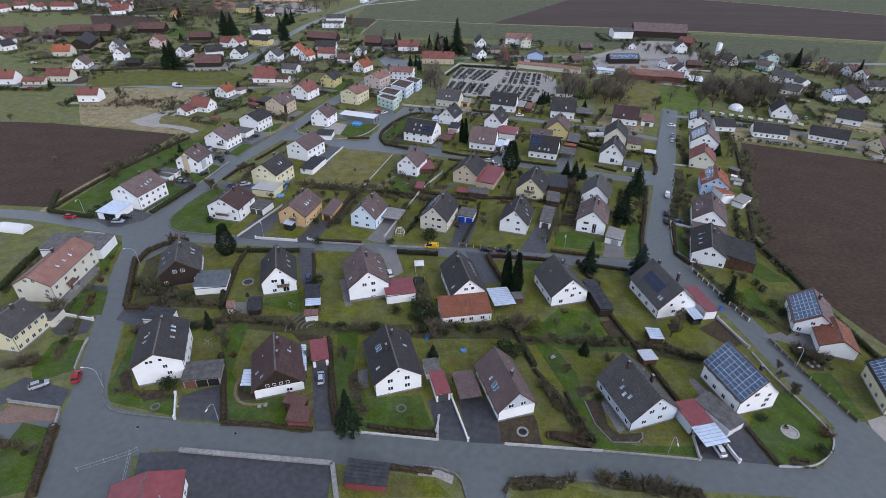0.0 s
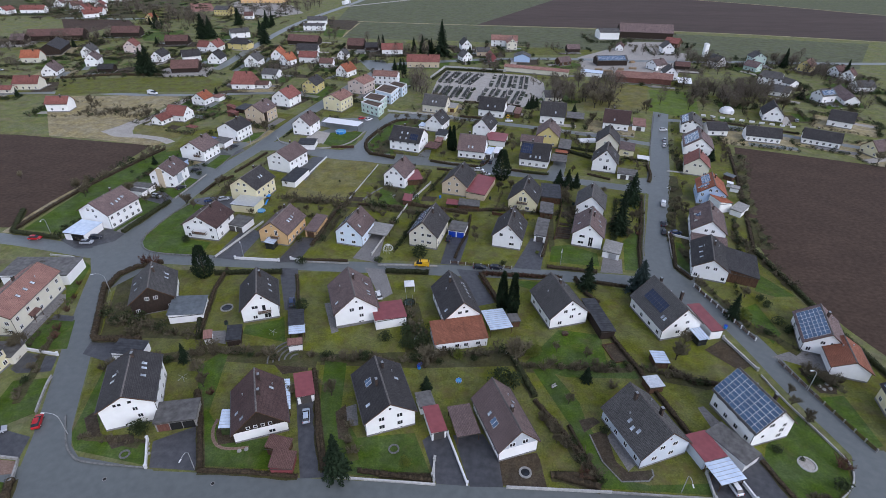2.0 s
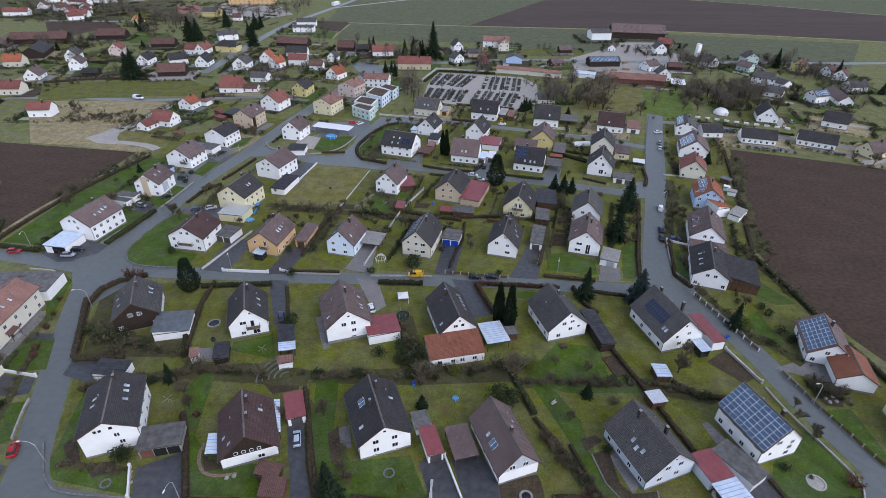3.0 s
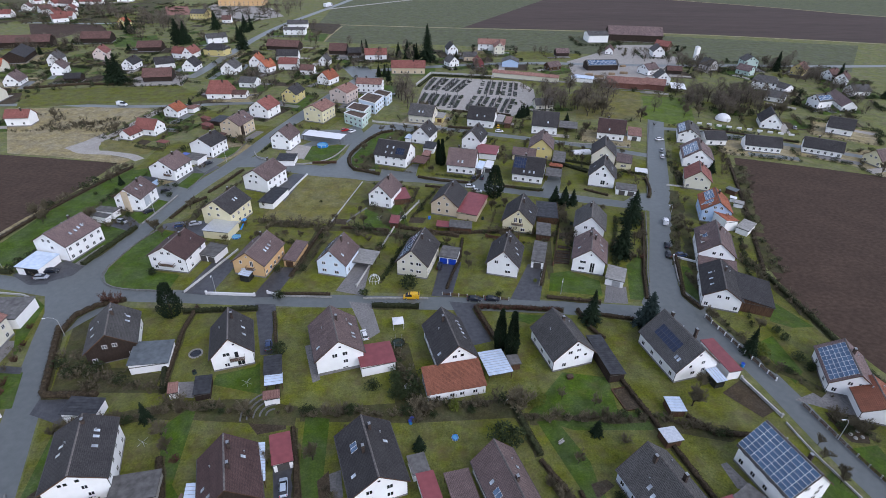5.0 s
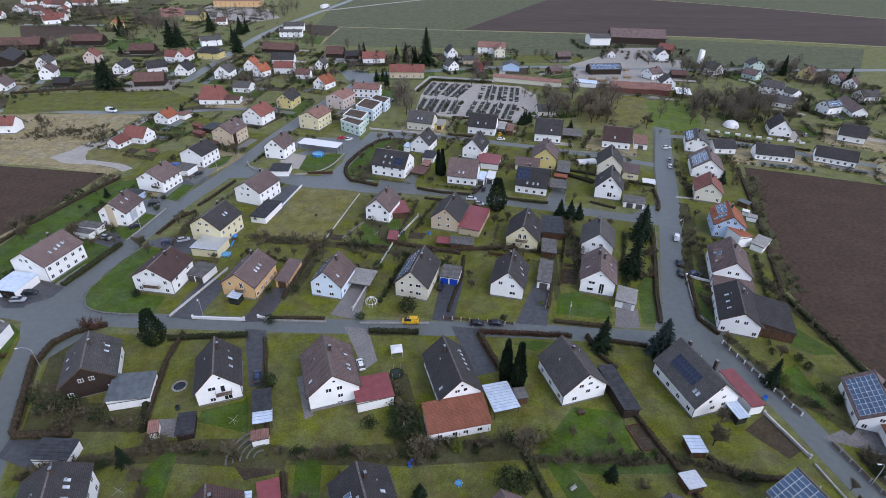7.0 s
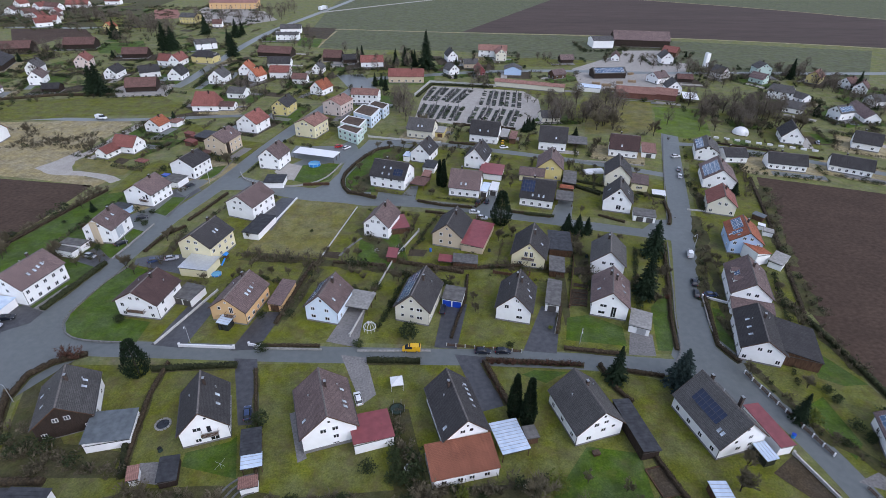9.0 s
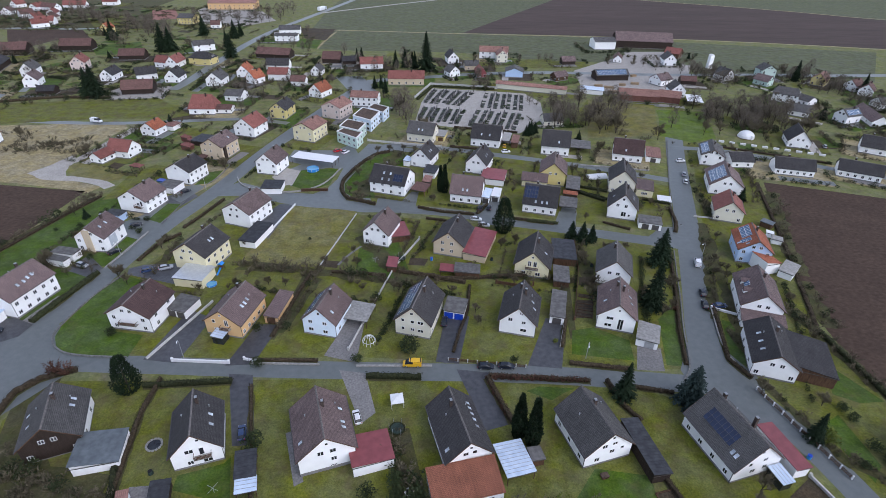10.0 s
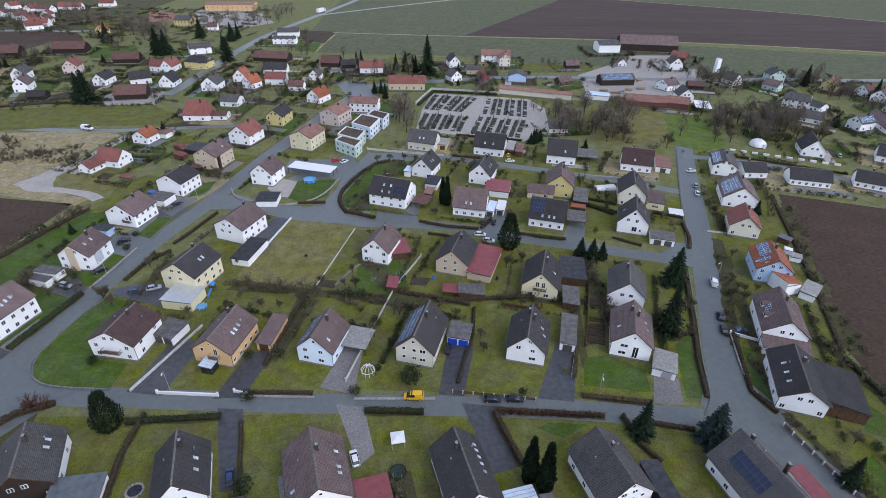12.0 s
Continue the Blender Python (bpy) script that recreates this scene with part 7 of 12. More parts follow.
# ---- garages, carports and sheds ----
# The two black panels stand for the shade inside open bays.
shed(-61.3, 87.8, 13, 8.8, 6.1, 2.9, "felt", "concrete", "grey flat-roofed triple garage", "garage", 0.3, doors=((-2.6, 2.4, 2.1, 'barn_red'), (0, 2.4, 2.1, 'rubber'), (2.6, 2.4, 2.1, 'rubber')))
shed(-81.9, 106.9, 2, 7.4, 5.2, 3.2, "dark_felt", "white", "white garage with a dark lean-to roof", "garage", 0.8)
shed(-35.5, 96.8, 19, 4.3, 7.7, 2.7, "red_sheet", "white", "small garage with a red sheet roof", "garage", 0.3, doors=((0, 2.4, 2.1, 'door'),))
shed(-36.7, 80.5, -6, 4.9, 3.3, 2.6, "rust", "wood", "garden shed with red-brown tiles", "shed", 0.7)
shed(-34.9, 76.8, 2, 4.8, 4.3, 2.4, "rust", "red_sheet", "red wooden shed with red-brown tiles", "shed", 0.7)
shed(-38.5, 93.4, 16, 1.4, 9.2, 3, "blue_sheet", "wood", "narrow pale glass canopy along the house", "canopy", 0.3, open_front=True)
shed(-49.6, 86.2, 12, 2.9, 5.1, 2.7, "blue_sheet", "leaf", "winter garden with striped pale roof", "winter garden", 0.5)
shed(1.8, 87.7, 16, 5.3, 8.3, 2.8, "brown", "white", "carport with a brown tiled roof", "carport", 0.3, open_front=True)
shed(-4.5, 87.8, 18, 3.7, 7.4, 2.8, "red_sheet", "white", "white garage with a red sheet roof", "garage", 0.3, doors=((0, 2.4, 2.1, 'door'),))
shed(-6.9, 93.4, 19, 3.8, 4.6, 2.6, "felt", "white", "grey flat-roofed outbuilding between houses", "shed", 0.3)
shed(52.3, 82.8, 18, 5.7, 6.8, 2.9, "red_sheet", "haze", "white garage with a dark red roof", "garage", 0.3)
shed(58.6, 83.9, 32, 5.6, 9.6, 2.7, "felt", "white", "grey flat-roofed double garage", "garage", 0.2, doors=((-1.4, 2.4, 2.1, 'white_paint'), (1.4, 2.4, 2.1, 'white_paint')))
shed(54.2, 77.1, 17, 6.0, 5.1, 2.6, "blue_sheet", "white", "pale sheet-roofed carport on posts", "carport", 0.2, open_front=True)
shed(-17.3, 63.3, -1, 8.5, 5.2, 2.7, "dark_felt", "red_sheet", "dark red carport with a ribbed dark roof", "carport", 0.6, doors=((-2, 2.8, 2.0, 'red_sheet'), (2, 2.8, 2.0, 'red_sheet')))
shed(-74.8, 124.2, 13, 9.3, 8.6, 3, "slate_sheet", "white", "long outbuilding with a blue-grey sheet roof", "outbuilding", 0.9)
shed(-112.8, 105.2, 2, 7.1, 5.6, 2.8, "felt", "ivory", "grey flat-roofed garage between the houses", "garage", 0.2)
shed(-126.0, 139.6, 5, 19.4, 9.9, 4, "felt", "white", "low hall with a broad brown-grey roof", "hall", 0.6)
shed(-43.6, 120.6, 15, 4.3, 6.7, 2.7, "dark_felt", "wood", "dark carport with a ribbed roof", "carport", 0.3, open_front=True)
shed(-42.2, 116.0, 15, 4.2, 3.5, 2.5, "blue_sheet", "wood", "lean-to with a pale corrugated roof", "lean-to", 0.3, open_front=True)
shed(-41.5, 111.3, 15, 3.8, 2.7, 2.4, "pinkish", "white", "small shed with a pale roof", "shed", 0.3)
shed(-58.4, 114.3, 15, 3.8, 6.1, 2.3, "dark_felt", "dark_wood", "dark wooden garden shed", "shed", 0.4)
shed(-65.0, 113.3, 20, 2.2, 3.6, 2.3, "pinkish", "white", "little white garden shed", "shed", 0.3)
shed(-18.7, 123.9, 17, 8.9, 7.8, 3.4, "red_sheet", "white", "white annex with a dark red roof", "annex", 0.5)
garden_annex = shed(0.7, 116.3, -77, 7.7, 14.4, 3.6, "annex_red", "white", "white annex with a red tiled lean-to roof", "annex", 1.5)
for wy in (-4.6, -1.2, 1.2, 4.4):
    window(garden_annex, 3.604, wy, 0.8, 90, 1.2, 1.1)
shed(11.1, 121.8, 16, 6.4, 8.2, 3, "blue_sheet", "white", "carport with a pale ribbed sheet roof", "carport", 0.3, open_front=True)
shed(15.9, 123.3, 13, 3.1, 3.4, 2.4, "felt", "wood", "small green-grey garden shed", "shed", 0.3)
shed(39.3, 125.0, 11, 4.4, 14.3, 3, "dark_felt", "dark_wood", "dark timber carport with a weathered roof", "carport", 0.6)
shed(51.5, 109.5, 3, 3.9, 4.3, 2.3, "blue_sheet", "wood", "garden shed with a pale blue roof", "shed", 0.3)
shed(47.4, 101.1, 14, 4.1, 3.8, 2.3, "alu", "wood", "garden shed with a white sheet roof", "shed", 0.3)
shed(68.6, 124.8, 12, 4.0, 11.7, 3.2, "red_sheet", "white", "white annex with a red flat roof", "annex", 0.2)
shed(-77.0, 172.2, -16, 6.5, 7.1, 2.8, "felt", "white", "white double garage with a flat felt roof", "garage", 0.2, doors=((-1.4, 2.4, 2.1, 'door'), (1.5, 2.4, 2.1, 'door')))
shed(-49.9, 172.2, -8, 4.3, 12.1, 2.8, "brown", "orange", "orange plastered garage with a brown roof", "garage", 0.4, doors=((0, 2.4, 2.1, 'wood'),))
shed(-26.7, 169.1, -13, 7.3, 8.0, 2.7, "concrete", "white", "flat pale carport beside the house", "carport", 0.2, open_front=True)
shed(0.5, 172.0, -13, 6.1, 6.8, 2.9, "felt", "white", "white double garage with bright blue doors", "garage", 0.2, doors=((-1.4, 2.5, 2.1, 'blue_paint'), (1.5, 2.5, 2.1, 'blue_paint')))
shed(30.1, 172.9, -14, 4.4, 12.6, 2.9, "felt", "white", "white garage with a grey felt roof", "garage", 0.3, doors=((0, 2.4, 2.1, 'door'),))
shed(52.2, 161.0, -22, 5.9, 7.8, 2.7, "concrete", "white", "white garage with a pale ribbed roof", "garage", 0.3, doors=((0.6, 2.4, 2.0, 'metal_pole'),))
shed(37.5, 202.0, -7, 7.8, 12.5, 3, "dark_felt", "wood", "dark-roofed wooden garden outbuilding", "shed", 0.3)
shed(34.0, 188.3, -10, 5.1, 8.9, 2.5, "felt", "wood", "weathered wooden shed with felt roof", "shed", 0.3)
shed(9.8, 206.2, -18, 7.9, 17.3, 3, "red_sheet", "beige", "beige annex with a dull red roof", "annex", 0.5)
shed(-1.7, 191.3, -5, 4.6, 4.2, 2.4, "red_sheet", "wood", "low open shed with a red sheet roof", "shed", 0.3, open_front=True)
shed(4.7, 191.0, -5, 8.2, 5.2, 2.5, "felt", "wood", "low grey-roofed garden shed of weathered boards", "shed", 0.4)
shed(86.3, 166.7, -107, 4.6, 11.6, 3.0, "brown", "white", "low white annex with a brown lean-to roof", "annex", 1.0)
shed(-62.3, 159.6, -12, 3.4, 3.4, 2.7, "blue_sheet", "glass", "glazed entrance porch with a pale roof", "porch", 0.4)
shed(19.4, 261.3, -13, 10.2, 11.2, 3, "red_sheet", "white", "annex with a dark red roof", "annex", 0.3)
shed(15.2, 243.7, -15, 3.1, 8.6, 2.7, "blue_sheet", "white", "white garage with a pale sheet roof", "garage", 0.2, doors=((0, 2.3, 2.0, 'door'),))
shed(19.0, 244.6, -14, 3.4, 8.2, 2.6, "white_paint", "white", "white garage with a white flat roof", "garage", 0.1, doors=((0, 2.3, 2.0, 'door'),))
shed(-67.8, 212.0, -12, 6.3, 13.6, 2.8, "dark_felt", "white", "white garage with a black flat roof", "garage", 0.2)
shed(-79.5, 186.8, -9, 9.7, 8.1, 3.2, "alu", "cream", "cream flat-roofed house annex", "annex", 0.1)
# A black panel paints the shade of the open front; no door hangs there.
shed(-129.1, 164.7, -8, 8.1, 9.0, 3, "blue_sheet", "white", "white carport with a pale striped roof", "carport", 0.3, doors=((1.2, 4.6, 2.4, 'rubber'),))
shed(46.3, 236.5, -14, 6.8, 8.7, 2.7, "felt", "brown", "open carport with a grey felt roof", "carport", 0.2, open_front=True)
shed(52.0, 254.2, -14, 5.8, 13.0, 2.7, "felt", "dark_wood", "long dark outbuilding with a felt roof", "outbuilding", 0.3)
shed(-71.9, 249.7, 2, 8.2, 8.1, 2.8, "dark_felt", "white", "white garage with a dark flat roof", "garage", 0.2)
shed(-60.2, 277.8, -16, 20.3, 7.4, 3, "white_paint", "white", "long carport with a white roof", "carport", 0.1, open_front=True)
shed(65.0, 297.4, -13, 9.5, 10.7, 2.8, "felt", "wood", "brown carport beside the house", "carport", 0.2, open_front=True)
shed(97.4, 288.2, -17, 6.8, 13.6, 2.8, "pinkish", "white", "garage with a pale red roof", "garage", 0.2, doors=((0, 2.4, 2.0, "door"),))
shed(29.7, 306.6, -14, 4.4, 12.0, 2.8, "concrete", "wood", "open carport with a weathered pale roof", "carport", 0.2, open_front=True)
shed(33.9, 303.6, -13, 3.6, 11.3, 2.8, "pinkish", "wood", "wooden garage with a pale red roof", "garage", 0.2)
shed(-3.2, 310.6, -12, 5.8, 9.1, 2.8, "concrete", "yellow", "yellow garage with a flat roof and brown door", "garage", 0.2, doors=((0.8, 2.4, 2.0, 'wood'),))
shed(-7.5, 266.3, -14, 5.6, 8.4, 2.8, "dark_felt", "white", "white annex with a dark flat roof", "annex", 0.2)
shed(-9.0, 256.7, -12, 3.4, 6.4, 2.6, "pinkish", "wood", "small shed with a pale red roof", "shed", 0.3)
shed(-18.1, 277.4, -16, 3.2, 5.6, 2.8, "blue_sheet", "white", "small white porch with a pale roof", "porch", 0.3)
shed(81.0, 251.2, -18, 7.2, 10.6, 3.4, "brown", "cream", "cream annex with a brown roof", "annex", 0.4, windows=(-0.6, 0.6))
shed(73.7, 222.9, -15, 8.4, 6.4, 2.7, "felt", "white", "white double garage with dark doors", "garage", 0.1, doors=((-1.6, 2.4, 2.0, 'door'), (1.9, 2.4, 2.0, 'door')))
shed(87.0, 243.8, -16, 5.4, 5.6, 0.7, "white_paint", "wood", "low garden pool under a white cover", "covered pool", 0.05)
shed(-18.7, 214.8, 16, 6.8, 10.1, 2.6, "red_sheet", "wood", "garden shed with a red roof", "shed", 0.3)
shed(-19.2, 194.5, -4, 3.4, 5.9, 2.3, "red_sheet", "wood", "small shed with a red roof", "shed", 0.3)
shed(108.4, 192.3, -45, 4.6, 8.2, 2.6, "concrete", "white", "pale greenhouse shed by the field", "shed", 0.3)
shed(101.9, 195.3, 14, 5.8, 7.1, 4.5, "orange_roof", "white", "white wing with an orange tiled roof", "annex", 1)
shed(90.0, 151.3, -21, 10.1, 14.1, 4.2, "dark", "wood", "dark-roofed wing of the house", "annex", 1.4)
shed(64.8, 118.4, -75, 4.3, 3.1, 2.6, "blue_sheet", "glass", "small glazed porch with a pale roof", "porch", 0.3)


# ---- plants ----
def tube(bm, pts, radii, sides=4):
    rings = []
    for i, p in enumerate(pts):
        d = (pts[min(i + 1, len(pts) - 1)] - pts[max(i - 1, 0)]).normalized()
        a = d.orthogonal().normalized()
        b = d.cross(a)
        rings.append([bm.verts.new(p + (a * math.cos(2 * math.pi * k / sides) + b * math.sin(2 * math.pi * k / sides)) * radii[i]) for k in range(sides)])
    for r, s in zip(rings, rings[1:]):
        for k in range(sides):
            bm.faces.new((r[k], r[(k + 1) % sides], s[(k + 1) % sides], s[k]))
    if len(rings[-1]) > 2:
        bm.faces.new(rings[-1])


def blade(bm, a, b, width, rng):
    """A thin flat twig or leaf from a to b."""
    d = (b - a)
    side = d.cross(Vector((rng.uniform(-1, 1), rng.uniform(-1, 1), rng.uniform(-1, 1))))
    side = side.normalized() * width / 2 if side.length > 1e-6 else Vector((width / 2, 0, 0))
    m = a.lerp(b, 0.25)
    bm.faces.new([bm.verts.new(p) for p in (m + side * 1.15, b, m - side * 1.15)])


def bare_crown(seed, fill=1.0):
    """Trunk and bare crown of a leafless tree, one unit high: an upright, hazy oval."""
    rng = random.Random(seed)
    trunk, crown = bmesh.new(), bmesh.new()
    lean = Vector((rng.uniform(-.05, .05), rng.uniform(-.05, .05), 0))
    base = [Vector((0, 0, 0)), Vector((0, 0, 0.10)) + lean * 0.5, Vector((0, 0, 0.18)) + lean]
    tube(trunk, base, [0.026, 0.019, 0.015], 6)

    def grow(p, d, length, r, depth):
        mid = p + d * length * 0.5 + Vector((rng.uniform(-1, 1), rng.uniform(-1, 1), rng.uniform(-.3, .6))) * length * 0.08
        end = p + d * length
        if depth < 2:
            tube(trunk, [p, mid, end], [r, r * 0.8, r * 0.55], 4)
        else:
            tube(crown, [p, end], [r, r * 0.5], 3)
        if depth == 3:
            for _ in range(int(12 * fill)):
                dd = (d * 1.2 + Vector((rng.uniform(-1, 1), rng.uniform(-1, 1), rng.uniform(-.2, 1.0)))).normalized()
                q = p.lerp(end, rng.uniform(0.1, 1))
                blade(crown, q, q + dd * rng.uniform(0.08, 0.16), 0.012 / fill, rng)
            return
        for _ in range(4 if depth == 1 else 5):
            dd = (d * 1.1 + Vector((rng.uniform(-1, 1), rng.uniform(-1, 1), rng.uniform(-.1, .8))) * 0.75).normalized()
            grow(p.lerp(end, rng.uniform(0.35, 1.0)), dd, length * rng.uniform(0.5, 0.72), r * 0.58, depth + 1)
    for k in range(6):
        a = 2 * math.pi * (k + rng.random()) / 6
        out = rng.uniform(0.3, 0.75) if k else 0.05
        grow(base[2].lerp(base[1], rng.uniform(0, .5)), Vector((math.cos(a) * out, math.sin(a) * out, 1)).normalized(), rng.uniform(0.28, 0.42), 0.010, 1)
    return trunk, crown


def hazy_crown(seed, fill=700):
    """A leafless tree seen from afar, one unit high: trunk, limbs and a loose oval of fine twigs."""
    rng = random.Random(seed)
    trunk, crown = bmesh.new(), bmesh.new()
    tube(trunk, [Vector((0, 0, 0)), Vector((0, 0, 0.25)), Vector((0.01, 0, 0.6))], [0.022, 0.016, 0.007], 5)
    wide = rng.uniform(0.24, 0.34)
    for k in range(11):
        a = k * 2.4 + rng.uniform(-.4, .4)
        r = wide * rng.uniform(0.5, 0.9)
        z = rng.uniform(0.45, 0.92)
        tube(trunk, [Vector((0, 0, 0.16 + 0.03 * k)), Vector((math.cos(a) * r * 0.5, math.sin(a) * r * 0.5, (z + 0.2) * 0.6)), Vector((math.cos(a) * r, math.sin(a) * r, z))], [0.009, 0.006, 0.003], 3)
    for _ in range(fill):
        u, a = rng.random(), rng.uniform(0, 6.3)
        z = 0.2 + 0.74 * u
        r = wide * math.sin(math.pi * min(1, 0.12 + 0.86 * u)) ** 0.7 * rng.random() ** 0.45
        p = Vector((math.cos(a) * r, math.sin(a) * r, z))
        d = Vector((math.cos(a) * 0.7 + rng.uniform(-.6, .6), math.sin(a) * 0.7 + rng.uniform(-.6, .6), rng.uniform(0.2, 1.3))).normalized()
        blade(crown, p, p + d * rng.uniform(0.07, 0.15), 0.011, rng)
    return trunk, crown


def spruce_crown(seed, slim=0.225):
    """Whorls of drooping boughs with ragged twigs round a thin stem; the gaps between them stay open."""
    rng = random.Random(seed)
    trunk, crown = bmesh.new(), bmesh.new()
    tube(trunk, [Vector((0, 0, 0)), Vector((0, 0, 0.5)), Vector((0, 0, 0.98))], [0.016, 0.010, 0.002], 6)
    whorls = 24
    for i in range(whorls):
        u = i / (whorls - 1)
        z = 0.07 + 0.90 * u
        rad = slim * (1.04 - u) ** 0.8
        n = 9 - int(3 * u)
        turn = rng.uniform(0, 6)
        for k in range(n):
            a = turn + 2 * math.pi * (k + rng.uniform(-.3, .3)) / n
            r = rad * rng.uniform(0.62, 1.18)
            d, s = Vector((math.cos(a), math.sin(a), 0)), Vector((-math.sin(a), math.cos(a), 0))
            p0 = Vector((0, 0, z + rng.uniform(-.012, .012)))
            sag = rng.uniform(0.15, 0.5)
            for j in range(11):
                w = (j + 0.6) / 11
                q = p0 + d * r * w + Vector((0, 0, -sag * r * w * w + 0.1 * r * w))
                for side in (-1, 1):
                    e = q + (d * rng.uniform(0.2, 0.9) + s * side * rng.uniform(0.5, 1.0) + Vector((0, 0, rng.uniform(-.6, .15)))).normalized() * (0.30 * r * (1.1 - 0.6 * w) + 0.008) * rng.uniform(0.7, 1.2)
                    blade(crown, q, e, 0.13 * r + 0.007, rng)
            blade(crown, p0 + d * r * 0.5, p0 + d * r * 1.05 + Vector((0, 0, -sag * r)), 0.12 * r, rng)
    for _ in range(260):
        u = rng.random()
        r = slim * (1 - u) ** 0.9 * 0.5 * rng.uniform(0.5, 1)
        a = rng.uniform(0, 6.3)
        p = Vector((math.cos(a) * r, math.sin(a) * r, 0.06 + 0.9 * u))
        blade(crown, p, p + Vector((math.cos(a + 1) * 0.4, math.sin(a + 1) * 0.4, -0.9)) * (0.05 + 0.05 * (1 - u)), 0.045, rng)
    return trunk, crown


def column_crown(seed, slim=0.13, blunt=0.62):
    """A dense pointed evergreen column of upright sprays."""
    rng = random.Random(seed)
    trunk, crown = bmesh.new(), bmesh.new()
    tube(trunk, [Vector((0, 0, 0)), Vector((0, 0, 0.9))], [0.02, 0.004], 5)
    for _ in range(2600):
        u = rng.random() ** 1.15
        z = 0.01 + 0.93 * u
        lobe = 1 + 0.07 * math.sin(9 * z + seed) + 0.06 * math.sin(23 * z)
        r = slim * min(1, 0.55 + 2.2 * u) * (1.02 - u) ** blunt * lobe * rng.uniform(0.6, 1.08)
        a = rng.uniform(0, 2 * math.pi)
        p = Vector((math.cos(a) * r, math.sin(a) * r, z))
        e = p + Vector((math.cos(a) * 0.45 + rng.uniform(-.5, .5), math.sin(a) * 0.45 + rng.uniform(-.5, .5), rng.uniform(0.4, 1.3))).normalized() * rng.uniform(0.03, 0.06)
        blade(crown, p - (e - p) * 0.5, e, 0.026, rng)
    return trunk, crown


def bush_bm(seed, leafy, fill=1.0):
    rng = random.Random(seed)
    bm = bmesh.new()
    lobes = [(Vector((rng.uniform(-.28, .28), rng.uniform(-.28, .28), rng.uniform(0.35, 0.62))), rng.uniform(0.26, 0.38)) for _ in range(6)]
    if leafy:
        for c, r in lobes:
            for _ in range(int(75 * fill)):
                d = Vector((rng.gauss(0, 1), rng.gauss(0, 1), rng.gauss(0.2, 1))).normalized()
                p = c + d * r * rng.uniform(0.65, 1.05)
                if p.z < 0.02:
                    continue
                e = p + (d + Vector((rng.uniform(-1, 1), rng.uniform(-1, 1), rng.uniform(-.6, .8)))).normalized() * rng.uniform(0.08, 0.16)
                blade(bm, p, e, 0.09 / fill ** 0.5, rng)
        for k in range(4):
            tube(bm, [Vector((0, 0, 0)), lobes[k][0]], [0.03, 0.01], 4)
    else:
        for k in range(int(40 * fill)):
            a = rng.uniform(0, 2 * math.pi)
            d = Vector((math.cos(a) * rng.uniform(.1, .75), math.sin(a) * rng.uniform(.1, .75), 1)).normalized()
            base = Vector((math.cos(a) * 0.08, math.sin(a) * 0.08, 0))
            L = rng.uniform(0.55, 1.0)
            mid = base + d * L * 0.5 + Vector((rng.uniform(-.06, .06), rng.uniform(-.06, .06), 0))
            end = base + d * L
            tube(bm, [base, mid, end] if fill == 1 else [base, end], [0.014, 0.010, 0.004] if fill == 1 else [0.014, 0.004], 3)
            for _ in range(9 if fill == 1 else 7):
                q = (base.lerp(mid, rng.random()) if rng.random() < 0.3 else mid.lerp(end, rng.random()))
                dd = (d + Vector((rng.uniform(-1, 1), rng.uniform(-1, 1), rng.uniform(-.2, .9)))).normalized()
                blade(bm, q, q + dd * rng.uniform(0.15, 0.34), 0.04 / fill ** 0.5, rng)
    return bm


PLANTS = {
    "bare_tree": ("bare_tree", "leafless deciduous tree with grey-brown branches", "tree", bare_crown, "bark", "twig", 6),
    "spruce": ("spruce", "dark green spruce with drooping branches", "conifer", spruce_crown, "bark", "needle", 4),
    "blue_spruce": ("blue_spruce", "grey-green blue spruce beside the street", "conifer", lambda s: spruce_crown(s, 0.33), "bark", "needle_blue", 1),
    "thuja": ("thuja", "tall dense columnar thuja tree", "conifer", column_crown, "bark", "needle", 2),
    "broad_thuja": ("thuja", "broad bushy thuja tree by the street", "conifer", lambda s: column_crown(s, 0.29, 0.45), "bark", "needle", 1),
    "young_spruce": ("spruce", "bushy green spruce in a garden", "conifer", lambda s: spruce_crown(s, 0.31), "bark", "needle", 2),
}
COUNT = {}
FAR_TREES = []


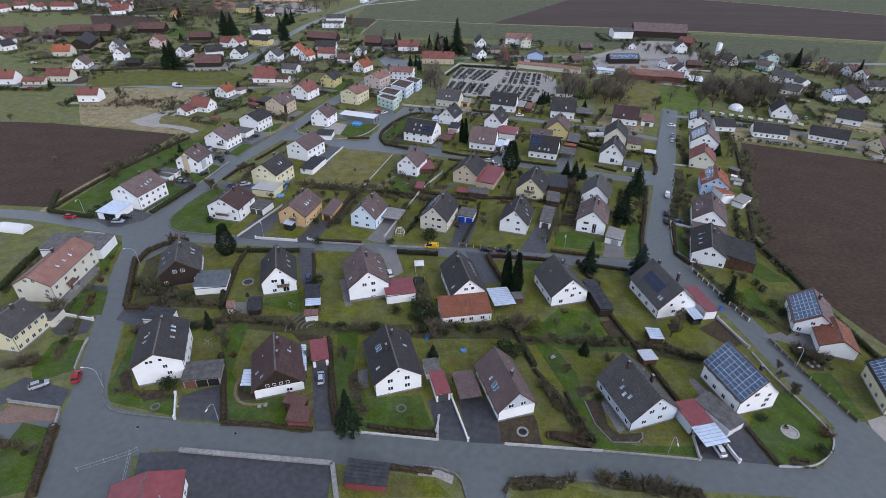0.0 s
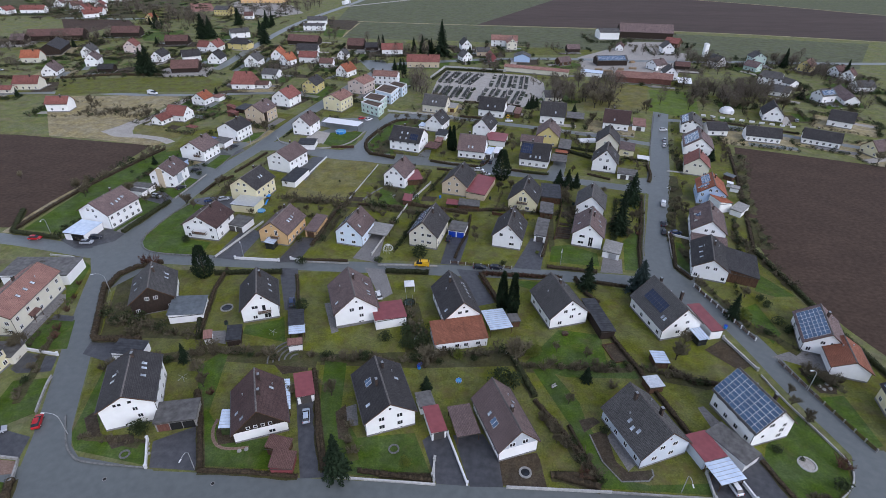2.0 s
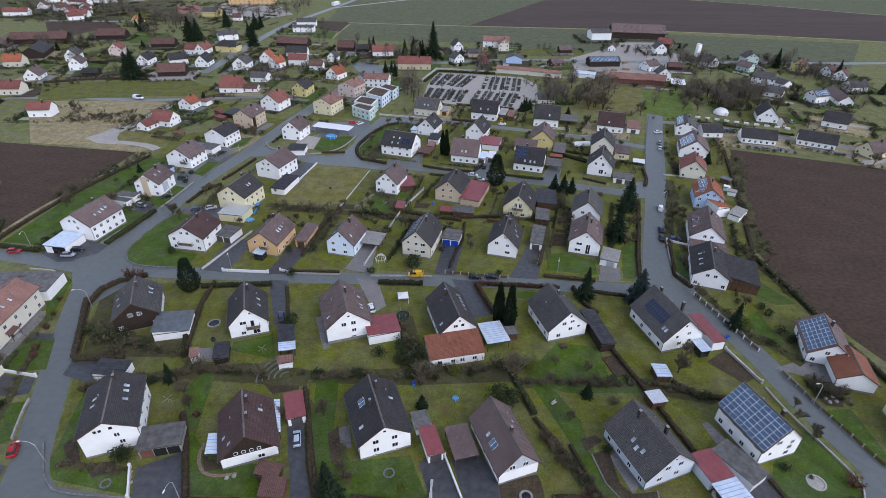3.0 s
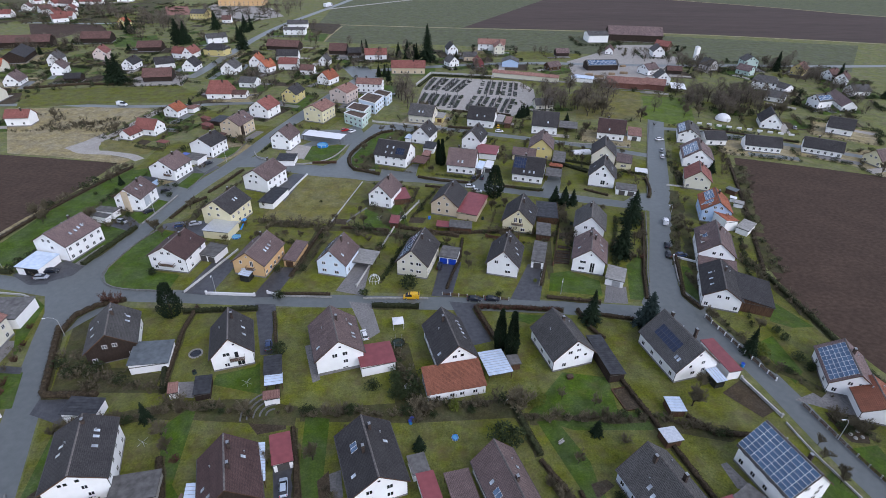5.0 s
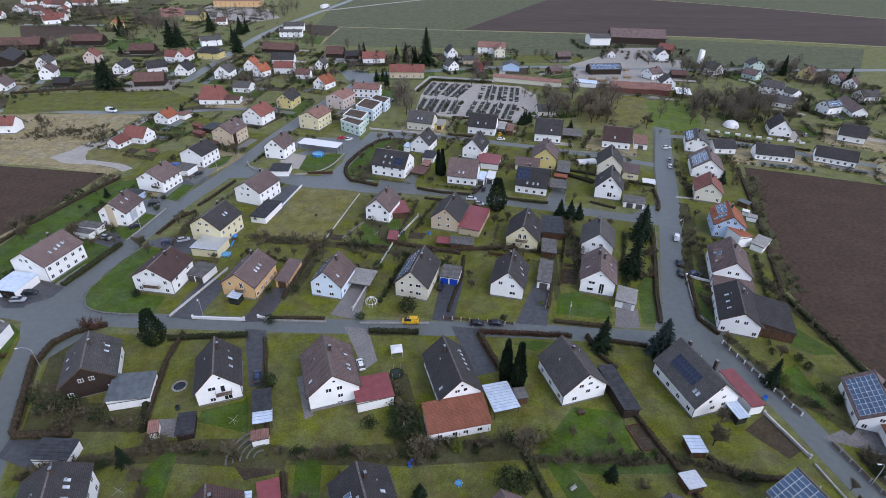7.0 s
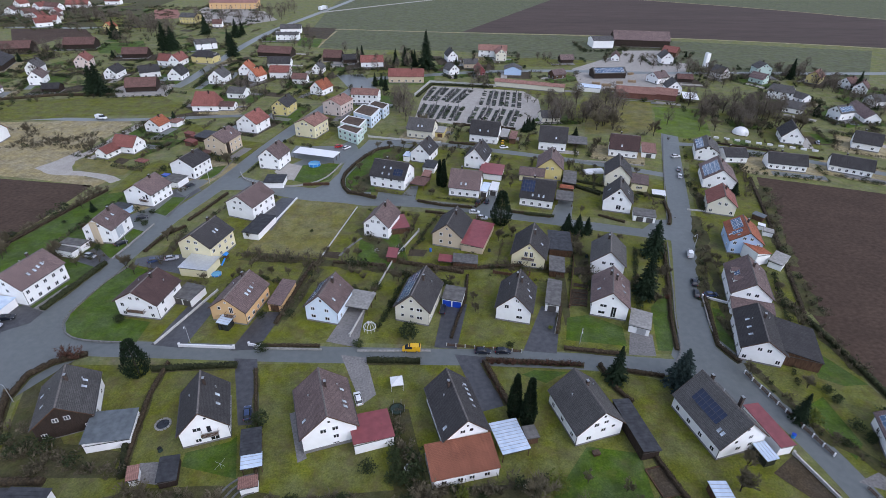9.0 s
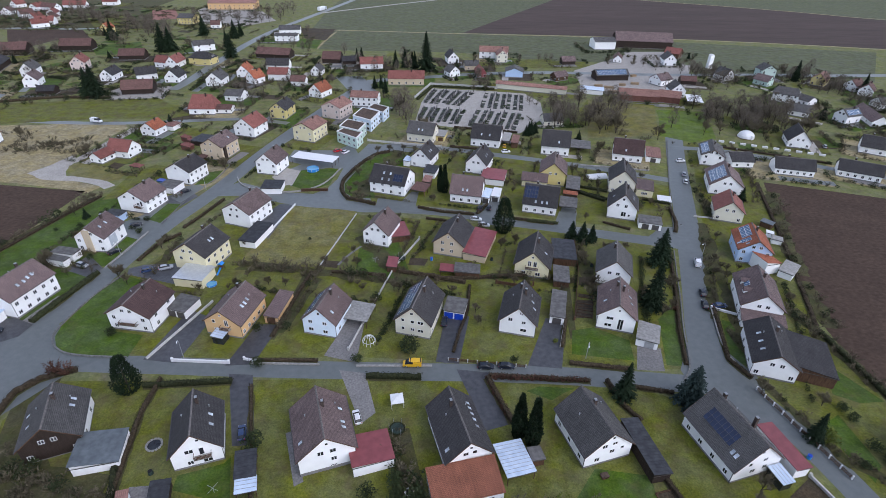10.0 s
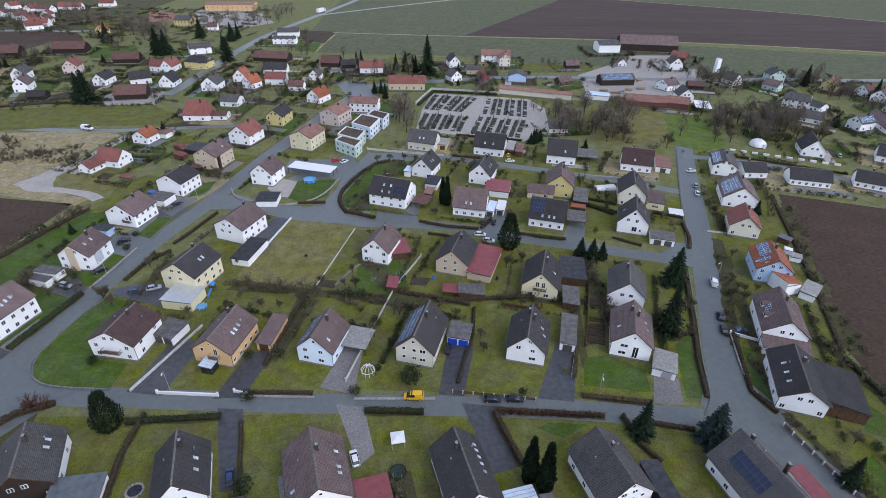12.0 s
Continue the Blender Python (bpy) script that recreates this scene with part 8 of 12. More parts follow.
def plant(kind, x, y, h):
    COUNT[kind] = COUNT.get(kind, 0) + 1
    i = COUNT[kind]
    turn = (i * 137.5) % 360
    if kind == "bare_tree" and y > 322:
        FAR_TREES.append((x, y, h))
        return None
    if kind in PLANTS:
        name, label, cat, make, bark, leaf, variants = PLANTS[kind]
        v = i % variants
        if (kind, v, "trunk") not in MESHES:
            for key, bm, mt in zip(("trunk", "crown"), make(11 * v + 5), (bark, leaf)):
                me = bpy.data.meshes.new(key)
                bm.to_mesh(me)
                bm.free()
                me.materials.append(M[mt])
                MESHES[(kind, v, key)] = me
        stand = pose(x, y, 0, 0, 0, turn) @ Matrix.Diagonal((h, h, h, 1))
        if y > 290:
            # far trees: the stem itself is the thing, with the crown on it
            root = part(name, MESHES[(kind, v, "trunk")], None, None)
            root.matrix_world = stand
            tagged(root, label, cat, "trees of the village")
        else:
            root = thing(name, stand, label, cat, "trees of the village")
            part("trunk", MESHES[(kind, v, "trunk")], None, root)
        part("crown", MESHES[(kind, v, "crown")], None, root)
        return root
    leafy = kind != "twig_bush" and kind != "red_bush"
    leaf, label, cat = {"bush": ("leaf", "dark evergreen garden shrub", "shrub"), "light_bush": ("leaf_light", "round yellow-green garden shrub", "shrub"),
                        "red_bush": ("twig_red", "round reddish leafless shrub", "shrub"), "twig_bush": ("twig", "brown leafless garden shrub", "shrub")}[kind]
    v = i % 5
    me = shared(("shrub", kind, v), lambda: bush_bm(v * 7 + 3, leafy), leaf)
    ob = part("shrub", me, None, None)
    wide = 1.15 + 0.35 * ((i * 0.618) % 1)
    ob.matrix_world = pose(x, y, 0, 0, 0, turn) @ Matrix.Diagonal((h * wide, h * wide, h, 1))
    return tagged(ob, label, cat, "shrubs of the gardens")


# ---- hedges, walls and fences ----
def along(pts, step):
    """Points, headings and running length at even steps along a bent line."""
    line = [Vector((*p, 0)) for p in pts]
    out, run = [], 0.0
    for a, b in zip(line, line[1:]):
        n = max(1, int((b - a).length / step))
        for i in range(n):
            out.append((a.lerp(b, i / n), (b - a).normalized()))
    out.append((line[-1], (line[-1] - line[-2]).normalized()))
    return out


SOIL = [0]


def soil(sides):
    """A band of bare brown earth with uneven edges."""
    SOIL[0] += 1
    z = 0.052 + 0.0007 * (SOIL[0] % 30)
    bm = bmesh.new()
    rows = [(bm.verts.new((a.x, a.y, z)), bm.verts.new((b.x, b.y, z))) for a, b in zip(*sides)]
    for (a, b), (c, d) in zip(rows, rows[1:]):
        bm.faces.new((a, b, d, c))
    bmesh.ops.recalc_face_normals(bm, faces=bm.faces)
    if bm.faces[:][0].normal.z < 0:
        bmesh.ops.reverse_faces(bm, faces=bm.faces)
    tagged(part("shrub_verge", bm, "verge", None), "mossy brown verge under garden shrubs", "verge", "", "structure")


def hedge(pts, h, w, kind, label):
    rng = random.Random(int(abs(pts[0][0] * 31 + pts[0][1] * 17)))
    bm = bmesh.new()
    prof = ((-0.42, 0.0), (-0.5, 0.35), (-0.48, 0.75), (-0.3, 0.97), (0.0, 1.0), (0.3, 0.97), (0.48, 0.75), (0.5, 0.35), (0.42, 0.0))
    rows = []
    steps = along(pts, 0.55)
    for p, d in steps:
        n = Vector((-d.y, d.x, 0))
        tall, wide = h * rng.uniform(0.72, 1.05), w * rng.uniform(0.7, 1.1)
        rows.append([bm.verts.new(p + n * (u * wide + rng.uniform(-.07, .07)) + Vector((0, 0, v * tall * rng.uniform(0.94, 1.05)))) for u, v in prof])
    for r, s in zip(rows, rows[1:]):
        for k in range(len(prof) - 1):
            bm.faces.new((r[k], r[k + 1], s[k + 1], s[k]))
    bm.faces.new(rows[0])
    bm.faces.new(rows[-1][::-1])
    for p, d in steps:
        n = Vector((-d.y, d.x, 0))
        for _ in range(26):
            u, v = prof[rng.randrange(1, 8)]
            q = p + n * u * w * 0.98 + d * rng.uniform(-.3, .3) + Vector((0, 0, max(0.05, v * h * rng.uniform(0.6, 1.02))))
            e = q + (n * (u * 1.4 + rng.uniform(-.5, .5)) + d * rng.uniform(-.8, .8) + Vector((0, 0, rng.uniform(0, 1)))).normalized() * rng.uniform(0.15, 0.45)
            blade(bm, q, e, 0.10 if kind == "green" else 0.07, rng)
    bmesh.ops.recalc_face_normals(bm, faces=bm.faces)
    steps = along(pts, 2.0)
    sides = [[], []]
    for p, d in steps:
        n = Vector((-d.y, d.x, 0))
        sides[0].append(p + n * (w * 0.5 + rng.uniform(0.1, 0.6)))
        sides[1].append(p - n * (w * 0.5 + rng.uniform(0.1, 0.6)))
    soil(sides)
    ob = part("hedge", bm, {"brown": "hedge_brown", "green": "hedge_green", "red": "hedge_brown"}[kind], None)
    return tagged(ob, label, "hedge", "hedges of the gardens")


def low_wall(pts, h, label, material, w=0.28, rounded=True):
    """A garden wall along a bent line: wall, coping and end pillars."""
    line = [Vector((*p, 0)) for p in pts]
    if len(line) > 2 and rounded:
        for _ in range(2):
            cut = [line[0]]
            for a, b in zip(line, line[1:]):
                cut += [a.lerp(b, 0.25), a.lerp(b, 0.75)]
            line = cut + [line[-1]]
    root = thing("garden_wall", Matrix.Translation(line[0]), label, "wall", "garden walls")

    def band(z0, z1, half):
        bm = bmesh.new()
        rows = []
        for i, p in enumerate(line):
            d = (line[min(i + 1, len(line) - 1)] - line[max(i - 1, 0)]).normalized()
            n = Vector((-d.y, d.x, 0)) * half
            q = p - line[0]
            rows.append([bm.verts.new(v) for v in (q - n + Vector((0, 0, z0)), q + n + Vector((0, 0, z0)), q + n + Vector((0, 0, z1)), q - n + Vector((0, 0, z1)))])
        for r, s in zip(rows, rows[1:]):
            for k in range(4):
                bm.faces.new((r[k], r[(k + 1) % 4], s[(k + 1) % 4], s[k]))
        bm.faces.new(rows[0])
        bm.faces.new(rows[-1][::-1])
        bmesh.ops.recalc_face_normals(bm, faces=bm.faces)
        return bm
    part("wall", band(0, h - 0.07, w / 2), material, root)
    part("coping", band(h - 0.07, h, w / 2 + 0.04), material, root)
    if h > 0.7:
        for p in (line[0], line[-1]):
            pl = part("pillar", shared(("pillar", round(h, 1), material), lambda: boxes((-0.22, -0.22, 0, 0.22, 0.22, h + 0.25), (-0.27, -0.27, h + 0.25, 0.27, 0.27, h + 0.33)), material), None, root)
            pl.location = p - line[0]
    return root


def fence(pts, h, label, material):
    line = [Vector((*p, 0)) for p in pts]
    root = thing("fence", Matrix.Translation(line[0]), label, "fence", "garden fences")
    wire = material == "metal_pole"
    for a, b in zip(line, line[1:]):
        d = b - a
        n = max(1, round(d.length / 2.6))
        yaw = math.degrees(math.atan2(d.y, d.x))
        for i in range(n + 1):
            t = 0.05 if wire else 0.13
            p = part("post", shared(("post", h, material), lambda: boxes((-t, -t, 0, t, t, h), (-t * 1.2, -t * 1.2, h, t * 1.2, t * 1.2, h + 0.06)), material), None, root)
            p.matrix_local = Matrix.Translation(a.lerp(b, i / n) - line[0]) @ pose(0, 0, 0, 0, 0, yaw)
        for z in (0.25 * h, 0.82 * h):
            r = part("rail", boxes((0, -0.03, z, d.length, 0.03, z + (0.025 if wire else 0.08))), "metal_pole" if wire else "wood", root)
            r.matrix_local = Matrix.Translation(a - line[0]) @ pose(0, 0, 0, 0, 0, yaw)
        if not wire:
            k = int(d.length / 0.16)
            s = part("slats", boxes(*[(0.16 * i, 0.032, 0.08, 0.16 * i + 0.09, 0.052, h * 0.95) for i in range(k)]), "wood", root)
            s.matrix_local = Matrix.Translation(a - line[0]) @ pose(0, 0, 0, 0, 0, yaw)
            s["kind"] = "stuff"
    return root


SHRUBS = []


def shrub_row(a, b, n, spread, heights, evergreen=0.2):
    """Shrubs strewn along a plot's edge."""
    if a[1] < 150:
        heights = (heights[0] * 0.75, heights[1] * 0.78)
    rng = random.Random(int(a[0] * 7 + a[1] * 13 + n))
    if a[1] < 260 and spread < 5:
        sides = [[], []]
        for p, d in along([a, b], 2.5):
            m = Vector((-d.y, d.x, 0))
            sides[0].append(p + m * rng.uniform(0.5, 1.3) * spread)
            sides[1].append(p - m * rng.uniform(0.5, 1.3) * spread)
        soil(sides)
    if a[1] < 300:
        n, heights, evergreen = int(n * 1.7), (heights[0] * 1.05, heights[1] * 1.35), max(evergreen * 0.8, 0.12)
    for i in range(n):
        u = (i + rng.random()) / n
        SHRUBS.append(("bush" if rng.random() < evergreen else "twig_bush", a[0] + (b[0] - a[0]) * u + rng.uniform(-spread, spread), a[1] + (b[1] - a[1]) * u + rng.uniform(-spread, spread), rng.uniform(*heights)))


def set_shrubs(single=290):
    """The shrubs nearest to the front street one by one, all the others joined as one mass."""
    SHRUBS.sort(key=lambda s: s[2])
    for s in SHRUBS[:single]:
        plant(*s)
    for kind, leaf, label in (("twig_bush", "twig", "brown leafless shrubs of the far gardens"), ("bush", "leaf", "evergreen shrubs of the far gardens")):
        verts, faces, base = [], [], 0
        for i, (k, x, y, h) in enumerate(SHRUBS[single:]):
            if k != kind:
                continue
            v = i % 5
            me = shared(("far_shrub", kind, v), lambda: bush_bm(v * 7 + 3, kind == "bush", 0.27), leaf)
            co = np.empty(len(me.vertices) * 3)
            me.vertices.foreach_get("co", co)
            co = co.reshape(-1, 3)
            a = i * 2.4
            w = h * (1.15 + 0.35 * ((i * 0.618) % 1))
            rot = np.array(((math.cos(a) * w, -math.sin(a) * w, 0), (math.sin(a) * w, math.cos(a) * w, 0), (0, 0, h)))
            verts.append(co @ rot.T + np.array((x, y, 0)))
            faces += [[base + q for q in p.vertices] for p in me.polygons]
            base += len(co)
        me = bpy.data.meshes.new("far_shrubs")
        me.from_pydata(np.concatenate(verts).tolist(), [], faces)
        me.materials.append(M[leaf])
        tagged(new("far_shrubs", me), label, "shrubs", "", "stuff")
    verts, faces, slots, base = [], [], [], 0
    for v in range(4):
        for slot, bm in enumerate(hazy_crown(40 + v)):
            co = np.array([p.co[:] for p in bm.verts])
            bm.verts.index_update()
            polys = [[q.index for q in f.verts] for f in bm.faces]
            bm.free()
            for i, (x, y, h) in enumerate(FAR_TREES):
                if i % 4 != v:
                    continue
                a = i * 2.4
                rot = np.array(((math.cos(a), -math.sin(a), 0), (math.sin(a), math.cos(a), 0), (0, 0, 1))) * h
                verts.append(co @ rot.T + np.array((x, y, 0)))
                faces += [[base + q for q in f] for f in polys]
                slots += [slot] * len(polys)
                base += len(co)
    me = bpy.data.meshes.new("far_trees")
    me.from_pydata(np.concatenate(verts).tolist(), [], faces)
    me.materials.append(M["bark"])
    me.materials.append(M["grey_twig"])
    me.polygons.foreach_set("material_index", slots)
    tagged(new("far_trees", me), "leafless grey-brown trees of the far village", "trees", "", "stuff")


# ---- hedges, walls and fences ----
low_wall([(-87.1, 87.7), (-82.1, 79.8), (-79.8, 78.0), (-77.3, 76.1), (-62.7, 75.3)], 0.3, "low dark stone edging with grass", "kerb")
low_wall([(-65.7, 82.0), (-62.7, 75.3)], 0.9, "white garden wall with pillars", "white_paint")
low_wall([(-25.6, 74.6), (-3.8, 73.6)], 0.5, "low pale concrete garden wall", "pale_wall")
low_wall([(-4.1, 74.1), (-4.2, 79.0)], 0.8, "pale concrete garden wall", "pale_wall")
low_wall([(-1.6, 85.7), (2.5, 73.9)], 0.8, "white wall between two drives", "white_paint")
low_wall([(10.3, 73.5), (31.0, 73.1)], 0.6, "pale garden wall with metal panels", "pale_wall")
low_wall([(31.0, 73.1), (50.9, 72.4)], 0.45, "low concrete garden edge", "concrete")
low_wall([(50.9, 72.4), (51.4, 78.0)], 0.8, "pale concrete garden wall", "pale_wall")
low_wall([(57.7, 76.7), (58.9, 72.3)], 0.9, "white wall between drives", "white_paint")
low_wall([(66.8, 71.8), (72.2, 71.9), (75.4, 72.8), (79.4, 75.6), (81.7, 78.6), (82.4, 81.2), (82.1, 83.4), (79.3, 92.5), (77.4, 98.2), (75.9, 106.1)], 0.5, "curved pale wall round the corner garden", "pale_wall", 0.2)
low_wall([(72.1, 119.5), (75.8, 107.8)], 0.8, "pale garden wall beside the street", "pale_wall")
fence([(73.1, 143.0), (76.0, 133.0), (78.1, 126.3), (80.5, 118.9)], 1.1, "wooden fence with white pillars", "white_paint")
fence([(82.6, 111.4), (85.5, 99.9), (90.1, 84.6)], 1.0, "grey picket fence with pale posts", "concrete")
low_wall([(-57.8, 67.4), (-25.2, 66.4)], 0.6, "broad concrete wall of the workshop yard", "concrete", 0.9)
low_wall([(-25.2, 66.4), (-22.4, 58.2)], 0.6, "broad concrete wall of the workshop yard", "concrete", 0.9)
fence([(-75.7, 61.3), (-67.3, 65.8), (-66.3, 66.9)], 1.4, "thin wire fence with steel posts", "metal_pole")
fence([(-67.3, 65.8), (-64.8, 58.9)], 1.6, "thin wire fence with steel posts", "metal_pole")
low_wall([(-102.4, 77.4), (-89.6, 76.3), (-87.4, 71.2)], 0.8, "grey wall beside the drive", "concrete", 0.28, False)
low_wall([(-110.8, 107.9), (-100.9, 106.2)], 0.9, "white plastered garden wall", "white_paint")
low_wall([(-97.7, 99.1), (-97.0, 95.9), (-94.1, 88.1)], 0.7, "grey concrete garden wall", "concrete")
low_wall([(-118.9, 138.5), (-120.5, 149.8), (-132.5, 151.2)], 0.6, "pale wall round the corner garden", "pale_wall")
low_wall([(-84.0, 152.9), (-97.7, 153.5), (-103.6, 155.6), (-107.6, 160.0), (-108.3, 164.5), (-106.4, 179.9), (-102.8, 189.2)], 0.45, "dark stone garden kerb round the corner lawn", "kerb")
low_wall([(-72.0, 151.8), (-57.5, 151.1)], 0.9, "white plastered garden wall", "white_paint")
low_wall([(-78.8, 152.4), (-70.4, 176.1)], 0.7, "pale wall along the drive", "pale_wall")
low_wall([(-54.0, 152.4), (-50.8, 151.6)], 0.8, "white gate pillar wall", "white_paint")
low_wall([(-52.1, 151.1), (-34.6, 150.7)], 0.5, "low concrete garden edge", "concrete")
low_wall([(-25.3, 150.3), (-6.1, 150.4)], 0.5, "low concrete garden edge", "concrete")
fence([(-1.9, 152.5), (17.7, 150.1)], 1.0, "garden fence with pale concrete posts", "pale_wall")
low_wall([(-60.2, 236.8), (-65.9, 209.2)], 0.7, "white wall along the meadow", "white_paint")
low_wall([(-35.5, 229.8), (-42.8, 194.8)], 0.4, "pale path edge along the meadow", "pale_wall")
low_wall([(-11.1, 211.7), (-18.6, 194.2), (-23.5, 174.8), (-28.0, 156.0)], 0.9, "pale concrete fence wall between two gardens", "pale_wall", 0.16, rounded=False)
hedge([(-49.2, 161.0), (-47.7, 171.1), (-46.2, 182.0), (-44.6, 191.0)], 1.1, 1.0, "brown", "brown leafless hedge between two gardens")
hedge([(5.2, 184.6), (3.9, 172.0), (1.2, 163.0), (-0.6, 155.4)], 0.8, 0.7, "brown", "low brown hedge beside the drive")
hedge([(32.6, 180.0), (31.4, 168.0), (28.4, 157.6)], 1.0, 0.9, "brown", "brown leafless hedge beside the drive")
low_wall([(30.8, 166.8), (27.8, 157.4)], 0.7, "pale wall along the drive", "concrete", 0.2)
low_wall([(56.6, 146.0), (60.4, 150.9), (63.4, 163.8), (68.1, 177.6), (72.6, 192.9), (76.6, 205.6)], 0.3, "kerb along the street", "kerb")
low_wall([(81.6, 219.0), (94.2, 257.6), (112.6, 310.0)], 0.3, "kerb along the street", "kerb")
low_wall([(75.7, 174.7), (71.1, 156.7), (72.8, 149.2)], 0.5, "low concrete garden wall", "concrete")
low_wall([(75.6, 174.3), (81.9, 171.1)], 0.8, "white wall beside the drive", "white_paint")
low_wall([(-39.6, 305.5), (-20.3, 301.1), (-2.8, 298.1)], 0.9, "pale wall along the cemetery lane", "pale_wall")
hedge([(1.2, 298.6), (15.8, 295.6)], 1.2, 1.2, "brown", "brown leafless hedge along the lane")
low_wall([(-90.3, 261.1), (-86.7, 253.6), (-80.1, 250.3), (-68.1, 246.7), (-57.7, 249.3), (-51.3, 256.8), (-47.9, 271.4)], 0.6, "curved grey kerb wall round a corner garden", "concrete")
low_wall([(-97.6, 276.0), (-98.4, 260.4), (-101.5, 252.3)], 0.3, "low pale kerb wall along the street", "kerb", 0.2)
low_wall([(-103.9, 239.2), (-105.0, 221.0)], 0.3, "low pale kerb wall along the street", "kerb", 0.2)
low_wall([(60.7, 277.5), (77.7, 275.2), (90.3, 272.0)], 0.6, "low grey wall along the lane", "concrete")
low_wall([(93.4, 230.0), (101.7, 228.2)], 0.6, "pale wall beside the path", "pale_wall")
hedge([(-52.0, 75.0), (-42.1, 75.0), (-31.5, 74.4)], 0.8, 0.9, "brown", "brown leafless garden hedge")
hedge([(-19.7, 76.1), (-4.6, 74.4)], 1, 1, "brown", "brown leafless garden hedge")
hedge([(20.5, 76.4), (29.0, 73.9)], 1.3, 1.4, "red", "reddish leafless shrub hedge")
hedge([(18.6, 96.0), (23.2, 88.1), (28.6, 77.5)], 0.9, 1, "brown", "brown leafless garden hedge")
hedge([(13.8, 112.8), (18.7, 97.0)], 1.3, 1.4, "green", "dark evergreen clipped hedge")
hedge([(64.3, 81.5), (65.8, 76.1), (67.0, 72.2)], 0.6, 0.9, "brown", "brown leafless garden hedge")
hedge([(-105.5, 135.5), (-99.7, 122.7), (-95.2, 112.3), (-82.7, 112.4)], 1.6, 1.5, "brown", "brown leafless garden hedge")
hedge([(-104.2, 134.3), (-104.3, 141.0), (-100.9, 145.5), (-94.0, 148.6)], 1.4, 1.4, "brown", "brown leafless garden hedge")
hedge([(-87.7, 71.6), (-84.9, 64.7), (-81.0, 55.3)], 1.3, 1.6, "brown", "brown leafless garden hedge")
hedge([(-136.0, 116.9), (-137.8, 127.3), (-139.2, 137.9)], 2.2, 1.6, "green", "dark evergreen clipped hedge")
hedge([(-161.9, 180.6), (-154.6, 164.7)], 1.4, 1.5, "green", "dark evergreen clipped hedge")
hedge([(-154.6, 164.7), (-135.9, 161.4)], 1.4, 1.5, "green", "dark evergreen clipped hedge")
hedge([(-155.5, 165.9), (-153.6, 183.9), (-150.7, 200.7)], 1, 1.5, "brown", "brown leafless garden hedge")
hedge([(-116.8, 166.4), (-111.2, 190.1)], 1.4, 1.6, "green", "dark evergreen clipped hedge")
hedge([(-150.7, 200.7), (-143.2, 227.1), (-138.2, 242.4)], 0.8, 1.2, "brown", "brown leafless garden hedge")
hedge([(-75.2, 143.2), (-54.7, 144.8)], 1.5, 1.3, "green", "dark evergreen clipped hedge")
hedge([(-22.3, 146.6), (-8.7, 146.3)], 1.6, 1.4, "green", "dark evergreen clipped hedge")
hedge([(-52.4, 152.2), (-35.3, 152.1)], 0.9, 0.8, "brown", "brown leafless garden hedge")
hedge([(7.6, 146.5), (12.3, 132.6)], 1.3, 1.2, "red", "reddish leafless shrub hedge")
hedge([(8.2, 147.3), (33.0, 145.5)], 1, 1, "red", "reddish leafless shrub hedge")
hedge([(29.2, 151.7), (44.8, 149.4)], 1, 1.2, "brown", "brown leafless garden hedge")
hedge([(59.2, 151.2), (62.4, 164.4), (67.2, 179.0), (74.8, 204.8)], 0.9, 0.9, "brown", "brown leafless garden hedge")
hedge([(37.1, 145.5), (39.0, 137.6), (41.7, 133.4)], 1.2, 1, "brown", "brown leafless garden hedge")
hedge([(40.1, 144.1), (52.3, 141.8)], 1, 1, "brown", "brown leafless garden hedge")
hedge([(-72.2, 145.6), (-72.1, 135.4), (-68.5, 115.5)], 1.2, 0.9, "brown", "brown leafless garden hedge")
hedge([(-34.9, 103.6), (-29.2, 84.5), (-26.2, 75.8)], 1, 1, "brown", "brown leafless garden hedge")
hedge([(-49.7, 143.8), (-40.6, 112.5)], 0.7, 0.6, "brown", "brown leafless garden hedge")
hedge([(76.5, 174.8), (70.9, 153.2), (73.8, 146.6)], 1, 1, "brown", "brown leafless garden hedge")
hedge([(101.3, 164.7), (103.8, 142.6), (105.4, 123.2), (108.2, 103.3)], 1.3, 1.4, "green", "dark evergreen clipped hedge")
hedge([(42.1, 118.5), (45.6, 107.2), (52.9, 82.7)], 1, 1.1, "brown", "brown leafless garden hedge")
hedge([(53.9, 107.8), (58.2, 102.8), (68.8, 102.5)], 1, 1.2, "brown", "brown leafless garden hedge")
hedge([(-18.6, 170.1), (-5.3, 176.9)], 1.2, 1, "green", "dark evergreen clipped hedge")
hedge([(-5.7, 187.7), (23.5, 190.1)], 1.2, 1.1, "brown", "brown leafless garden hedge")
hedge([(28.7, 225.6), (39.9, 223.4)], 1, 1.1, "green", "dark evergreen clipped hedge")
hedge([(52.9, 250.0), (62.4, 242.1)], 1.3, 1.1, "green", "dark evergreen clipped hedge")
hedge([(-13.3, 66.4), (-4.6, 65.6)], 0.9, 1, "brown", "brown leafless garden hedge")
hedge([(9.9, 62.3), (11.3, 64.6), (23.3, 66.0)], 0.8, 1, "brown", "brown leafless garden hedge")
hedge([(30.4, 65.2), (48.6, 64.9)], 0.9, 1.3, "brown", "brown leafless garden hedge")
hedge([(128.5, 305.2), (148.1, 296.4), (179.7, 281.8)], 1, 1, "brown", "brown leafless garden hedge")
hedge([(133.1, 259.7), (117.2, 209.5), (102.2, 166.7)], 0.8, 1.2, "brown", "brown leafless garden hedge")
